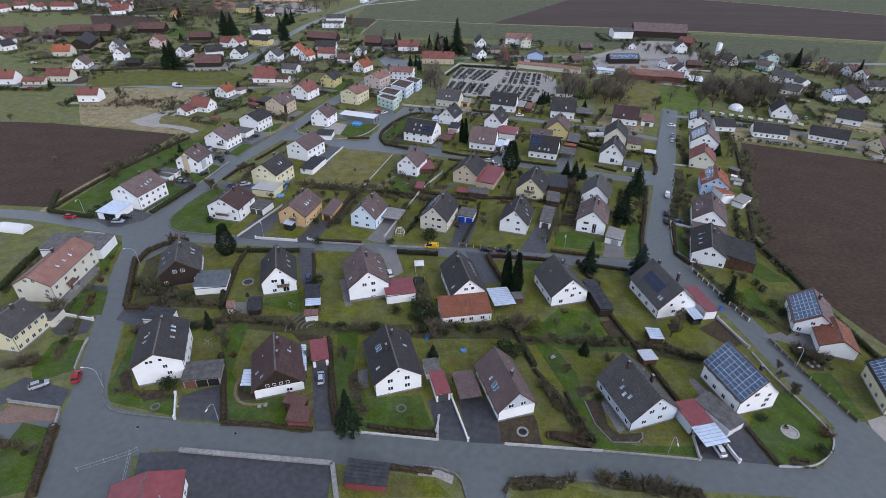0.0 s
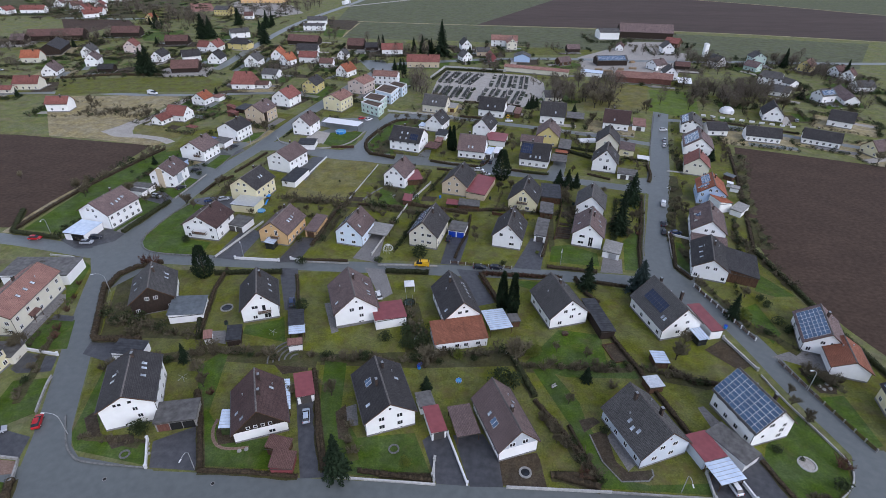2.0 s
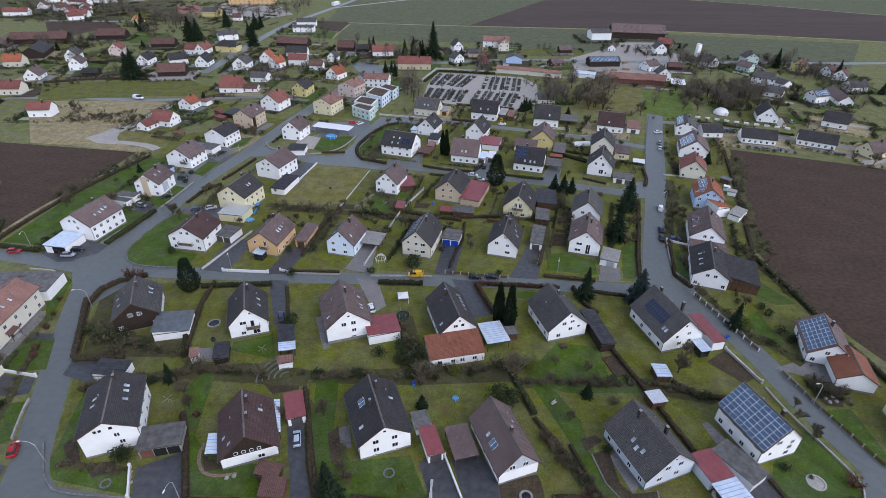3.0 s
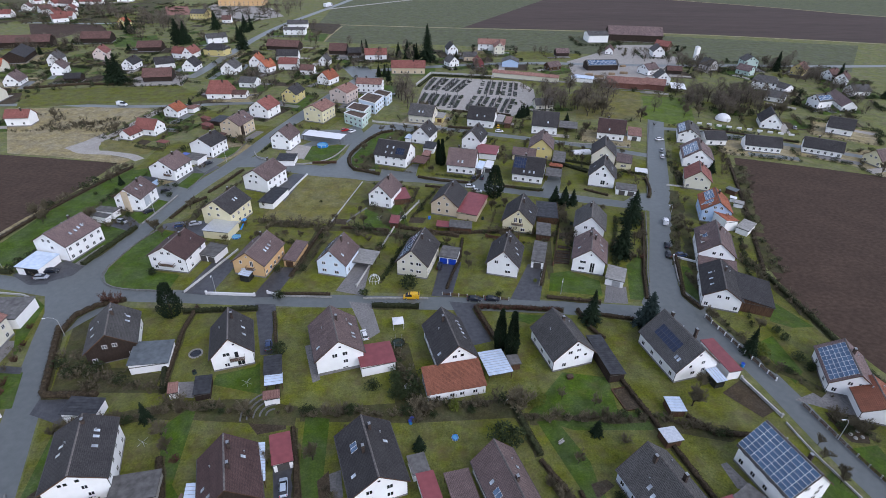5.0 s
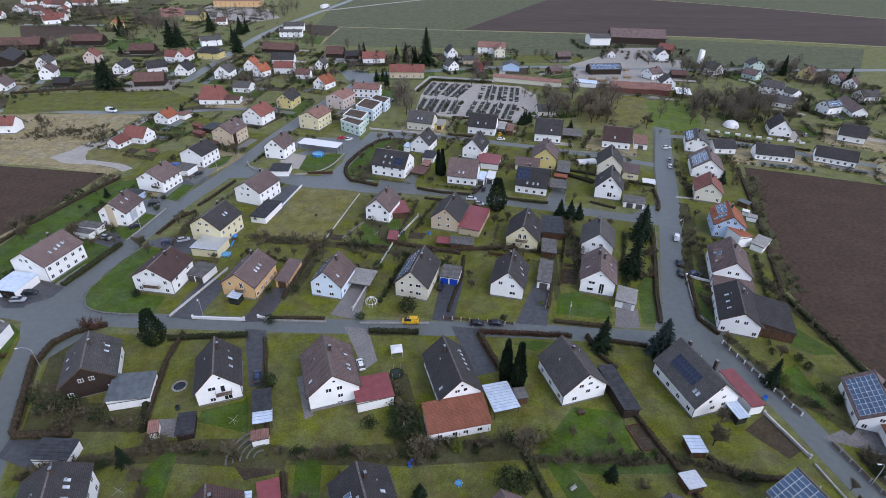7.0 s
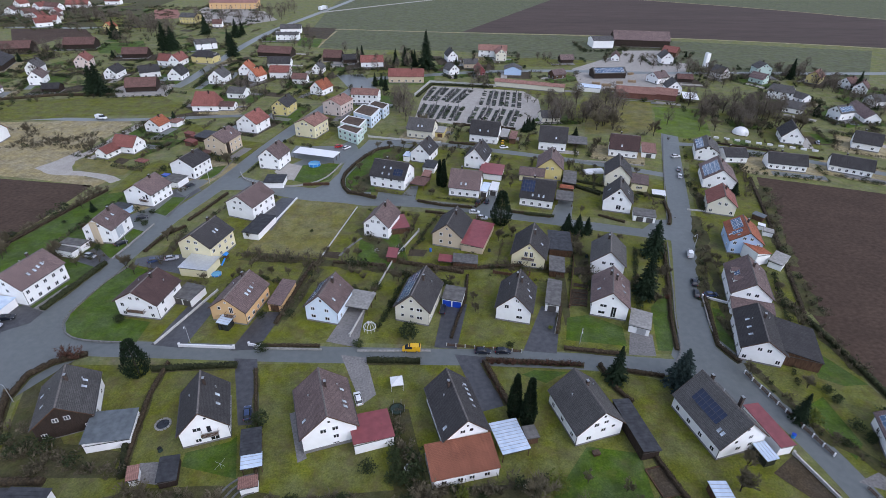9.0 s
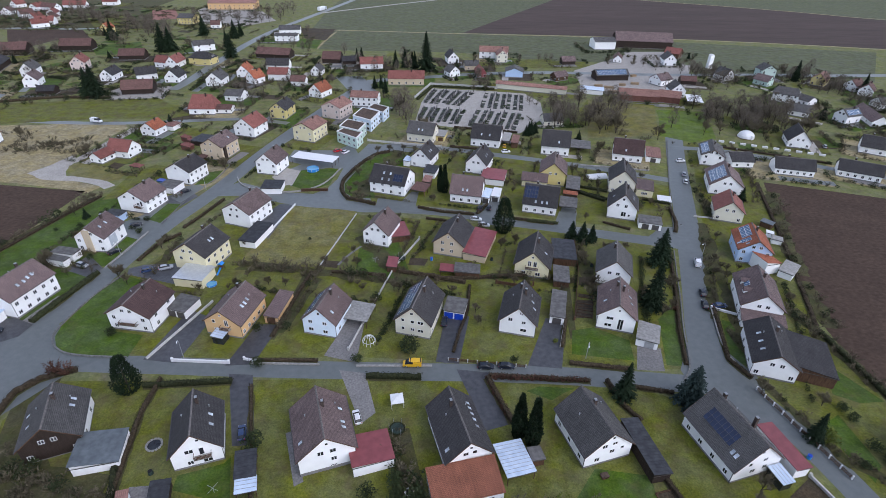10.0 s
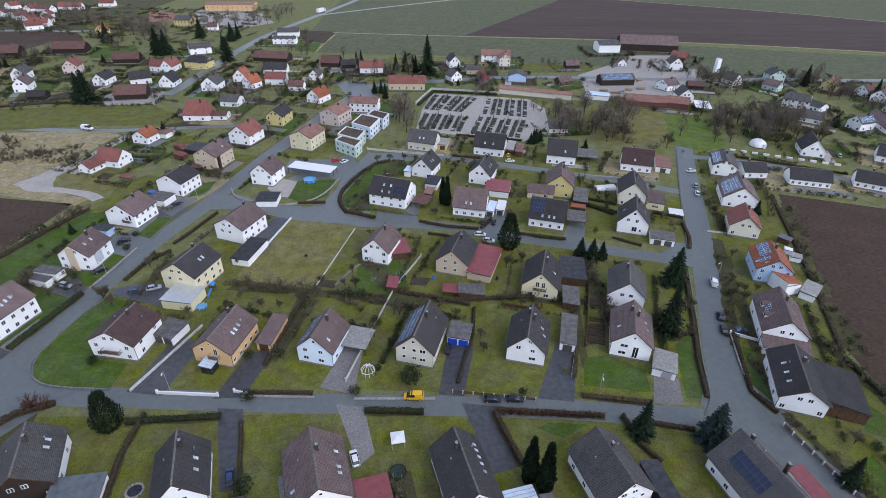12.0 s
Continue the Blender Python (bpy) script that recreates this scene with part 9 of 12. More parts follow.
hedge([(-263.0, 359.1), (-233.2, 370.3), (-200.7, 370.7)], 1.5, 2, "brown", "brown leafless garden hedge")
hedge([(-302.4, 357.8), (-267.7, 354.0)], 2, 2, "brown", "brown leafless garden hedge")
hedge([(-27.6, 291.4), (-33.3, 288.4), (-38.2, 280.0), (-42.1, 270.0), (-44.8, 259.5), (-44.8, 253.5), (-43.2, 247.0), (-40.6, 242.4), (-29.0, 237.6)], 1.3, 1.2, "brown", "brown leafless hedge round a corner garden")


# ---- gardens of the far plots ----
def road_near(x, y, gap=1.5):
    for _, pts, width in ROADS:
        for (ax, ay), (bx, by) in zip(pts, pts[1:]):
            dx, dy = bx - ax, by - ay
            u = max(0, min(1, ((x - ax) * dx + (y - ay) * dy) / (dx * dx + dy * dy)))
            if math.hypot(x - ax - u * dx, y - ay - u * dy) < width / 2 + gap:
                return True
    return False


def far_plots(start=285):
    rng = random.Random(77)
    far = [p for p in PLOTS if p[1] > start or (p[0] < -98 and p[1] > 120) or (p[0] > 92 and p[1] > 240)]
    for i, (x, y, yaw, w, l, cat) in enumerate(far):
        m = pose(x + rng.uniform(-3, 3), y + rng.uniform(-3, 3), 0, 0, 0, yaw)
        a, b = w / 2 + rng.uniform(4, 9), l / 2 + rng.uniform(4, 10)
        ring = [m @ Vector((sx * a * rng.uniform(0.85, 1.15), sy * b * rng.uniform(0.85, 1.15), 0)) for sx, sy in ((-1, -1), (1, -1), (1, 1), (-1, 1))]
        kind = rng.choice(("lawn", "lawn", "lawn", "mossy", "mossy", "bed", "dry")) if cat == "house" else rng.choice(("gravel", "mossy", "bed", "dry"))
        label = {"lawn": "green lawn round a house", "mossy": "mossy lawn round a house", "bed": "dug garden round a house", "dry": "rough yellow grass by a house", "gravel": "gravel yard round a barn"}[kind]
        patch("lawn" if kind in ("lawn", "mossy") else "plot", [q.to_tuple()[:2] for q in ring], 0.003 + 0.00006 * i, kind, label, "lawn" if kind in ("lawn", "mossy") else "plot")
        side = rng.choice((-1, 1))
        yard = [m @ Vector((side * (w / 2 - 1 + du), dv, 0)) for du, dv in ((0, -b), (4.5, -b), (4.5, b * 0.3), (0, b * 0.3))]
        patch("driveway", [q.to_tuple()[:2] for q in yard], 0.0085 + 0.00003 * i, rng.choice(("paving", "gravel", "asphalt")), "paved yard beside a house", "driveway")
        for p, q in zip(ring, ring[1:] + ring[:1]):
            if rng.random() < 0.2:
                continue
            green = rng.choice((0.1, 0.3, 0.9))
            tall = rng.uniform(1.0, 2.2)
            n = int((q - p).length / 1.9)
            for k in range(n):
                s = p.lerp(q, (k + rng.random()) / n) + Vector((rng.uniform(-1, 1), rng.uniform(-1, 1), 0))
                if road_near(s.x, s.y) or (95 < s.x < 150 and 395 < s.y < 470) or any(math.hypot(s.x - o[0], s.y - o[1]) < o[3] / 2 + 2 for o in far):
                    continue
                SHRUBS.append(("bush" if rng.random() < green else "twig_bush", s.x, s.y, tall * rng.uniform(0.7, 1.4)))
        for _ in range(2):
            s = m @ Vector((rng.uniform(-1, 1) * a, rng.choice((-1, 1)) * b * rng.uniform(0.8, 1.0), 0))
            if rng.random() < 0.55 and not (82 < s.x < 192 and 383 < s.y < 520) and not road_near(s.x, s.y, 3) and all(math.hypot(s.x - o[0], s.y - o[1]) > max(o[3], o[4]) / 2 + 2 for o in far):
                plant("bare_tree" if rng.random() < 0.8 else "young_spruce", s.x, s.y, rng.uniform(4, 8))


def mid_plots():
    """Shrubs, low hedges of twigs and small fruit trees at the borders of the middle rows' plots."""
    rng = random.Random(41)
    mid = [p for p in PLOTS if 150 < p[1] <= 285 and -98 <= p[0] <= 92]
    solid = [(o[0], o[1], math.hypot(o[3], o[4]) / 2 - 1.2) for o in PLOTS]
    solid += [(o.location.x, o.location.y, 3.6) for o in bpy.data.objects if o.parent is None and o.name.split(".")[0] in ("garage", "carport", "shed", "annex", "car", "van")]
    paved = [[v.co.to_2d() for v in o.data.vertices] for o in bpy.data.objects if o.type == 'MESH' and o.name.split(".")[0] in ("driveway", "yard", "terrace", "path", "meadow", "parking")]

    def on_paving(s):
        for poly in paved:
            inside = False
            for p, q in zip(poly, poly[1:] + poly[:1]):
                if (p.y > s.y) != (q.y > s.y) and s.x < (q.x - p.x) * (s.y - p.y) / (q.y - p.y) + p.x:
                    inside = not inside
            if inside:
                return True
        return False
    for x, y, yaw, w, l, cat in mid:
        m = pose(x, y, 0, 0, 0, yaw)
        a, b = w / 2 + rng.uniform(2.5, 5), l / 2 + rng.uniform(4, 8)
        ring = [m @ Vector((sx * a * rng.uniform(0.9, 1.1), sy * b * rng.uniform(0.9, 1.1), 0)) for sx, sy in ((-1, -1), (1, -1), (1, 1), (-1, 1))]
        for p, q in list(zip(ring, ring[1:] + ring[:1]))[1:]:
            if rng.random() < 0.35:
                continue
            green, tall = rng.choice((0.1, 0.3, 0.9)), rng.uniform(0.7, 1.4)
            n = int((q - p).length / 1.0)
            for k in range(n):
                s = p.lerp(q, (k + rng.random()) / n) + Vector((rng.uniform(-.2, .2), rng.uniform(-.2, .2), 0))
                if s.x < -92 or road_near(s.x, s.y, 1.0) or on_paving(s) or any(math.hypot(s.x - ox, s.y - oy) < r for ox, oy, r in solid):
                    continue
                SHRUBS.append(("bush" if rng.random() < green else "twig_bush", s.x, s.y, tall * rng.uniform(0.6, 1.5)))
        for _ in range(3):
            s = m @ Vector((rng.uniform(-1.2, 1.2) * a, b * rng.uniform(0.8, 1.2), 0))
            if not road_near(s.x, s.y, 2) and not on_paving(s) and all(math.hypot(s.x - ox, s.y - oy) > r + 1 for ox, oy, r in solid):
                plant("bare_tree", s.x, s.y, rng.uniform(2.5, 4.5))


def village_gardens():
    """Garden hedges, shrub rows, beds and small lawns between the houses of the far village."""
    rng = random.Random(23)
    rooms = ((-345, -60, 376, 485, 200), (-205, -112, 258, 322, 26), (-520, -190, 575, 720, 240), (128, 285, 288, 455, 110), (-100, 60, 428, 492, 36), (-300, -150, 488, 600, 46))
    clear = ((-265, 319, -141, 373), (-20, 318, 58, 402), (84, 383, 192, 520), (112, 312, 150, 362), (-250, 255, -160, 330))
    built = [(p[0], p[1], math.hypot(p[3], p[4]) / 2 + 0.5) for p in PLOTS]
    z = 0.0
    for x0, x1, y0, y1, n in rooms:
        for _ in range(n):
            x, y = rng.uniform(x0, x1), rng.uniform(y0, y1)
            yaw = rng.choice((-14, 76)) + rng.uniform(-6, 6)
            d = Vector((math.cos(radians(yaw)), math.sin(radians(yaw)), 0))
            green, tall, count = rng.choice((0.05, 0.2, 0.95)), rng.uniform(0.8, 2.1), rng.randrange(6, 13)
            for k in range(count):
                q = Vector((x, y, 0)) + d * 1.5 * k + Vector((rng.uniform(-.3, .3), rng.uniform(-.3, .3), 0))
                if road_near(q.x, q.y) or any(a <= q.x <= c and b <= q.y <= e for a, b, c, e in clear) or any(math.hypot(q.x - a, q.y - b) < r for a, b, r in built):
                    continue
                SHRUBS.append(("bush" if rng.random() < green else "twig_bush", q.x, q.y, tall * rng.uniform(0.7, 1.35)))
            if rng.random() < 0.45:
                c = Vector((x, y, 0)) + Vector((-d.y, d.x, 0)) * 5
                if not road_near(c.x, c.y, 7) and not any(a - 6 <= c.x <= e + 6 and b - 6 <= c.y <= f + 6 for a, b, e, f in clear) and not any(math.hypot(c.x - a, c.y - b) < r + 4 for a, b, r in built):
                    w, l = rng.uniform(3, 7), rng.uniform(4, 9)
                    z += 0.00005
                    m = pose(c.x, c.y, 0, 0, 0, yaw)
                    kind = rng.choice(("lawn", "lawn", "mossy", "mossy", "bed", "bed"))
                    patch({"bed": "garden_bed", "paving": "terrace"}.get(kind, "lawn"), [(m @ Vector((sx * w * rng.uniform(0.8, 1.1), sy * l * rng.uniform(0.8, 1.1), 0))).to_tuple()[:2] for sx, sy in ((-1, -1), (1, -1), (1, 1), (-1, 1))], 0.0045 + z, kind,
                          {"lawn": "short green garden lawn", "mossy": "mossy garden lawn", "bed": "dug brown garden bed", "paving": "grey paved garden terrace"}[kind], {"bed": "garden bed", "paving": "terrace"}.get(kind, "lawn"))


mid_plots()
far_plots()
village_gardens()
rng = random.Random(61)
for _ in range(27):
    # thicket round the polytunnel and behind the green lawn
    u, v = rng.random(), rng.random()
    plant("bare_tree", 141 + 50 * u + 14 * v, 322 + 58 * v - 14 * u, rng.uniform(7, 13))
for _ in range(16):
    plant("bare_tree", rng.uniform(58, 106), rng.uniform(326, 372), rng.uniform(9, 14))
for tx, ty, th in ((-21.7, 329.3, 12), (-24.0, 345.5, 17), (-28.5, 350.5, 14), (64.5, 340.8, 14), (83.1, 335.3, 15), (93.9, 339.1, 14), (147.0, 362.7, 13)):
    plant("bare_tree", tx, ty, th)
for tx, ty, th in ((-35.2, 277.5, 4.5), (-33.2, 289.9, 4.5), (-27.7, 292.0, 4.2), (-21.1, 292.2, 4.5), (-15.8, 290.4, 4)):
    plant("bare_tree", tx, ty, th)


# East plots beside the street and the field
shrub_row((91.8, 217.6), (74.8, 169.3), 13, 1.6, (0.6, 1.6), 0.2)
shrub_row((134.9, 252.1), (111.9, 191.8), 26, 3, (0.8, 2.2), 0.3)
shrub_row((104.2, 251.4), (99.5, 226.4), 14, 2, (0.7, 1.8), 0.4)
shrub_row((109.3, 236.0), (120.1, 251.8), 8, 2, (0.7, 1.6), 0.4)
shrub_row((86.3, 165.5), (90.5, 147.3), 9, 3, (0.7, 1.6), 0.2)
shrub_row((76.7, 165.4), (77.8, 151.5), 7, 1.5, (0.7, 1.5), 0.2)
shrub_row((111.0, 188.5), (106.2, 165.7), 12, 2.5, (0.7, 1.8), 0.3)
shrub_row((107.5, 269.1), (103.4, 251.4), 8, 1.5, (0.7, 1.5), 0.3)


# Brushwood on the dry meadow
shrub_row((-199.7, 288.4), (-178.0, 303.7), 60, 4, (0.5, 1.3), 0.0)
shrub_row((-198.7, 298.0), (-172.8, 286.0), 40, 4, (0.5, 1.3), 0.0)
shrub_row((-208.5, 297.7), (-194.1, 285.5), 16, 3, (0.5, 1.3), 0.0)


# ---- single trees and shrubs: place and height ----
for tx, ty, th in ((13.0, 129.2, 14), (15.8, 127.1, 15), (-3.6, 249.9, 12), (-1.9, 248.6, 13),):
    plant("thuja", tx, ty, th)
plant("broad_thuja", 18.9, 217.8, 14)
for tx, ty, th in ((45.9, 211.0, 8.5), (42.6, 213.2, 7.5), (49.4, 211.6, 7)):
    plant("young_spruce", tx, ty, th)
for tx, ty, th in ((39.5, 140.2, 12), (-23.8, 75.5, 12.5), (-67.8, 105.3, 6.5), (57.8, 174.1, 17), (-12.9, 442.9, 28), (78.4, 128.5, 9), (-28.6, 453.4, 14), (-35.9, 456.8, 12), (-21.4, 450.1, 13), (-178.4, 511.8, 14), (-182.0, 559.0, 14), (246.0, 427.9, 15), (273.4, 398.3, 14), (42.3, 315.6, 8), (-66.0, 470.9, 10), (-62.6, 471.3, 11), (-45.4, 398.2, 9), (-41.3, 398.7, 9), (-37.7, 387.5, 10), ):
    plant("spruce", tx, ty, th)
for tx, ty, th in ((54.7, 138.8, 12.5),):
    plant("blue_spruce", tx, ty, th)
for tx, ty, th in ((-77.9, 142.0, 11.5),):
    plant("broad_thuja", tx, ty, th)
for tx, ty, th in ((68.3, 197.4, 14), (-283.6, 535.4, 17), (-223.4, 495.1, 21), (-217.4, 495.8, 19), (-210.0, 372.9, 20), (-214.6, 374.0, 18), (-163.5, 477.5, 18), (-184.2, 549.1, 16), (-215.5, 560.8, 17),):
    plant("young_spruce", tx, ty, th)
for tx, ty, th in ((-12.1, 167.7, 3), (-50.1, 150.2, 2.5), (-11.1, 156.2, 4), (-44.8, 126.0, 3.5), (15.0, 152.4, 1.8), (84.0, 156.0, 4), (-18.7, 115.4, 2.6), (-13.8, 122.2, 2.8), (9.6, 101.4, 4), (77.3, 75.8, 2.6), (68.4, 83.9, 1.6), (58.6, 173.4, 2), (-68.1, 83.5, 3), (98.0, 129.1, 3.5), (92.1, 123.5, 2.0), (84.9, 121.7, 1.8), (-54.1, 164.3, 2), (-92.6, 161.2, 2.5), (-25.6, 152.8, 2), (87.7, 103.9, 2.5),):
    plant("bush", tx, ty, th)
for tx, ty, th in ((19.9, 110.9, 3.5), (-10.2, 77.9, 2),):
    plant("light_bush", tx, ty, th)
for tx, ty, th in ((80.4, 80.4, 2.6),):
    plant("red_bush", tx, ty, th)
for tx, ty, th in ((15.8, 107.7, 10), (-38.2, 95.0, 4.5), (-22.6, 100.2, 4.5), (-11.4, 321.5, 9), (79.7, 100.3, 3.5), (26.2, 112.6, 3.5), (33.6, 110.8, 4), (60.2, 116.2, 6), (-130.1, 211.6, 3), (-103.3, 188.1, 5), (-41.2, 196.0, 4), (-32.7, 202.2, 4), (42.5, 197.8, 6), (65.1, 182.7, 6), (60.7, 177.8, 5), (-23.9, 351.8, 14), (-26.3, 344.8, 12), (-19.5, 341.6, 11), (58.2, 328.6, 13), (64.4, 335.3, 12), (68.7, 329.7, 11), (80.5, 319.4, 13), (85.1, 325.6, 12), (89.1, 320.3, 11), (108.4, 311.4, 10), (84.8, 350.0, 9), (121.9, 329.3, 10), (143.5, 337.4, 12), (151.6, 350.5, 11),):
    plant("bare_tree", tx, ty, th)
for tx, ty, th in ((183.0, 420.7, 10), (184.0, 412.3, 10), (190.3, 418.1, 10), (187.1, 404.5, 9), (173.0, 359.2, 10), (177.7, 353.3, 11), (188.2, 360.8, 10), (180.5, 335.3, 11), (163.8, 327.8, 9), (186.9, 341.8, 9), (144.2, 320.3, 9), (165.9, 317.1, 9), (135.6, 319.5, 9), (275.7, 459.1, 9), (265.7, 448.3, 8), (255.2, 412.0, 10), (259.1, 404.5, 9), (268.1, 413.5, 9), (249.5, 354.4, 8), (249.1, 342.2, 8), (247.1, 330.6, 8), (-366.2, 444.7, 9), (-352.0, 435.2, 9), (-379.5, 443.0, 8), (-311.2, 483.6, 10), (-321.3, 487.5, 8), (-304.3, 489.7, 9), (-290.3, 584.4, 14), (-271.7, 569.5, 15), (-276.2, 593.8, 14),):
    plant("bare_tree", tx, ty, th)
for tx, ty, th in ((-261.2, 509.1, 10), (-342.4, 614.7, 12), (-364.3, 631.9, 12), (-384.4, 650.5, 11), (-124.3, 513.4, 9), (-113.8, 501.5, 8), (-110.4, 509.9, 9), (-79.1, 493.2, 9), (-193.3, 658.2, 14), (-174.1, 661.2, 14), (-187.0, 672.5, 12), (-171.6, 693.3, 12), (-124.5, 385.9, 9), (-119.4, 389.8, 8), (-114.1, 363.4, 9), (-110.3, 371.4, 7), (-267.6, 404.7, 5), (-152.6, 197.6, 5), (-149.6, 200.8, 6), (-145.9, 192.5, 5), (-275.3, 521.5, 10), (-75.8, 367.6, 7), (195.5, 331.0, 8), (214.2, 377.2, 7), (171.4, 394.8, 9), (145.1, 399.8, 8), (157.4, 455.1, 9), (151.0, 464.6, 9), (78.6, 477.4, 6), (83.4, 478.0, 6),):
    plant("bare_tree", tx, ty, th)
for tx, ty, th in ((74.0, 479.1, 6), (60.2, 171.4, 5), (87.3, 199.0, 4), (86.4, 189.1, 4), (83.8, 191.2, 4), (94.2, 213.1, 4), (22.8, 402.6, 8), (18.3, 393.7, 8), (50.1, 366.7, 8), (-210.3, 515.9, 8), (-241.3, 257.7, 5), (-181.5, 207.0, 4), (-158.1, 417.7, 6), (-38.5, 263.9, 5), (-40.5, 247.5, 4), (73.6, 141.8, 5), (86.2, 138.2, 5), (78.7, 91.1, 4), (98.1, 115.4, 4), (-400.8, 455.9, 7.6), (-381.7, 442.3, 10.2), (-381.9, 457.4, 8.1), (-388.0, 468.4, 10.7), (-359.7, 454.4, 7.8), (-359.7, 457.5, 10.4), (-357.1, 464.5, 9.7), (-355.5, 470.3, 7.4), (-340.1, 471.9, 8.2), (-329.5, 463.2, 10.4), (-332.8, 473.5, 8.7),):
    plant("bare_tree", tx, ty, th)
for tx, ty, th in ((-325.2, 468.0, 7.2), (-328.1, 488.2, 9.1), (-307.1, 467.6, 7.8), (-309.3, 481.6, 8.1), (-305.1, 495.3, 9.2), (-400.9, 679.8, 10.4), (-383.4, 665.1, 11), (-388.3, 674.4, 13.2), (-350.3, 626.3, 14.8), (-349.5, 612.6, 13.7), (-343.6, 625.1, 13.9), (-349.8, 629.2, 9.8), (-338.2, 631.1, 9.1), (-329.7, 603.1, 11.2), (-317.9, 587.8, 11.5), (-335.8, 630.8, 10), (-325.8, 624.5, 11.9), (-311.9, 618.7, 12.2), (-288.7, 569.1, 11.9), (-307.2, 612.9, 11.5), (-279.3, 570.7, 12), (-293.1, 594.2, 10.2), (-282.5, 594.7, 9.3), (-259.1, 548.8, 11.4), (-256.8, 553.7, 13.5), (-269.6, 576.4, 14.2), (-252.0, 566.0, 12.9), (-241.4, 541.7, 12.2), (-246.0, 561.7, 14.5), (-232.8, 526.9, 14.8),):
    plant("bare_tree", tx, ty, th)
for tx, ty, th in ((-230.7, 527.2, 9.8), (-260.0, 654.3, 9.8), (-243.0, 617.9, 13.6), (-241.7, 609.3, 9.1), (-232.8, 618.7, 12.9), (-221.4, 617.9, 10), (-218.6, 618.6, 12.9), (-227.3, 669.1, 9.2), (-205.8, 624.3, 12), (-205.3, 630.5, 11.6), (-194.3, 629.9, 9.4), (-190.0, 634.7, 10.6), (-182.0, 626.7, 9.5), (-176.4, 633.2, 11.6), (-167.2, 642.5, 9.3), (-171.3, 672.3, 13.2), (-163.3, 682.9, 13.4), (-114.0, 387.7, 6), (-102.5, 387.7, 5), (-102.9, 395.1, 7.1), (-102.4, 404.5, 7.5), (-90.4, 390.5, 6.9), (-89.1, 410.9, 7.7), (-83.6, 414.2, 7.6), (-79.2, 415.2, 5.4), (-75.6, 413.0, 5.4), (-75.0, 410.3, 5.5), (-66.2, 423.0, 6.1), (-65.5, 430.1, 7.8), (-379.2, 426.9, 6.9),):
    plant("bare_tree", tx, ty, th)
for tx, ty, th in ((-368.1, 412.7, 8.5), (-357.5, 419.3, 6.5), (-365.1, 432.2, 8.8), (-368.0, 450.3, 8), (-356.1, 438.9, 8.5), (-357.3, 447.6, 7.8), (-355.9, 456.6, 6.7), (-341.0, 437.8, 8.7), (-342.7, 446.9, 6.9), (172.1, 445.3, 8.6), (177.9, 439.6, 9.9), (179.7, 446.5, 9.9), (183.3, 431.2, 7.9), (182.4, 440.8, 9.8), (191.2, 441.5, 7.7), (193.3, 440.9, 9.4), (185.7, 418.4, 7.8), (193.4, 439.8, 7.1), (195.4, 440.0, 10), (196.6, 422.8, 9.2), (198.3, 417.2, 9.2), (146.4, 339.9, 9.2), (144.3, 337.7, 8.9), (145.2, 337.2, 8), (150.6, 338.0, 8.3), (156.4, 353.1, 10.5), (159.9, 351.2, 7.6), (162.0, 350.0, 9.2), (162.8, 350.9, 10.3), (160.4, 338.0, 10.7),):
    plant("bare_tree", tx, ty, th)
for tx, ty, th in ((162.5, 339.7, 9.3), (162.0, 338.4, 8.2), (168.6, 344.3, 7.1), (164.8, 339.5, 9.6), (171.5, 344.2, 8.4), (172.2, 339.7, 10.5), (174.8, 344.9, 9.1), (179.2, 354.5, 9.9), (177.3, 345.2, 8), (174.4, 341.8, 10.6), (175.9, 338.7, 10.3), (177.7, 341.1, 9.5), (180.7, 343.3, 7.1), (186.0, 350.3, 10.6), (192.9, 352.1, 8.6), (188.9, 349.6, 10.9), (196.9, 352.5, 9.8), (245.7, 443.9, 6.7), (240.9, 429.8, 7.1), (243.3, 429.9, 9.4), (250.2, 437.5, 8), (248.0, 433.2, 9.7), (255.3, 434.1, 9.9), (249.9, 425.9, 9.7), (253.3, 413.2, 6.5), (244.9, 398.7, 6.7), (259.4, 416.3, 9.9), (251.5, 399.0, 9.6), (260.2, 407.4, 8.9), (260.5, 403.7, 6.8),):
    plant("bare_tree", tx, ty, th)
for tx, ty, th in ((256.5, 396.2, 9.9), (250.3, 376.3, 6.7), (255.0, 375.5, 8.7), (251.4, 370.0, 8.8), (266.6, 384.8, 6.8), (259.2, 373.7, 8.2), (258.5, 364.1, 9), (262.7, 373.8, 7), (259.3, 360.9, 7.4), (259.4, 352.8, 6.8), (270.4, 363.7, 6.1), (60.9, 355.5, 11.8), (62.4, 357.5, 10.9), (66.2, 352.4, 9.9), (72.3, 353.0, 8.1), (78.3, 342.1, 8.5), (77.6, 331.7, 9.9), (85.6, 337.5, 10.5), (86.2, 326.0, 8.1), (92.2, 332.8, 8.2), (90.7, 324.7, 9.3), (-62.5, 454.2, 10.7), (-49.6, 439.0, 9), (-49.4, 450.8, 9.5), (-43.4, 454.5, 8.5), (-33.5, 441.2, 8.6), (-30.7, 470.1, 11.3), (-26.1, 444.4, 11.1), (-19.5, 465.8, 8.2), (22.9, 425.9, 7.4),):
    plant("bare_tree", tx, ty, th)
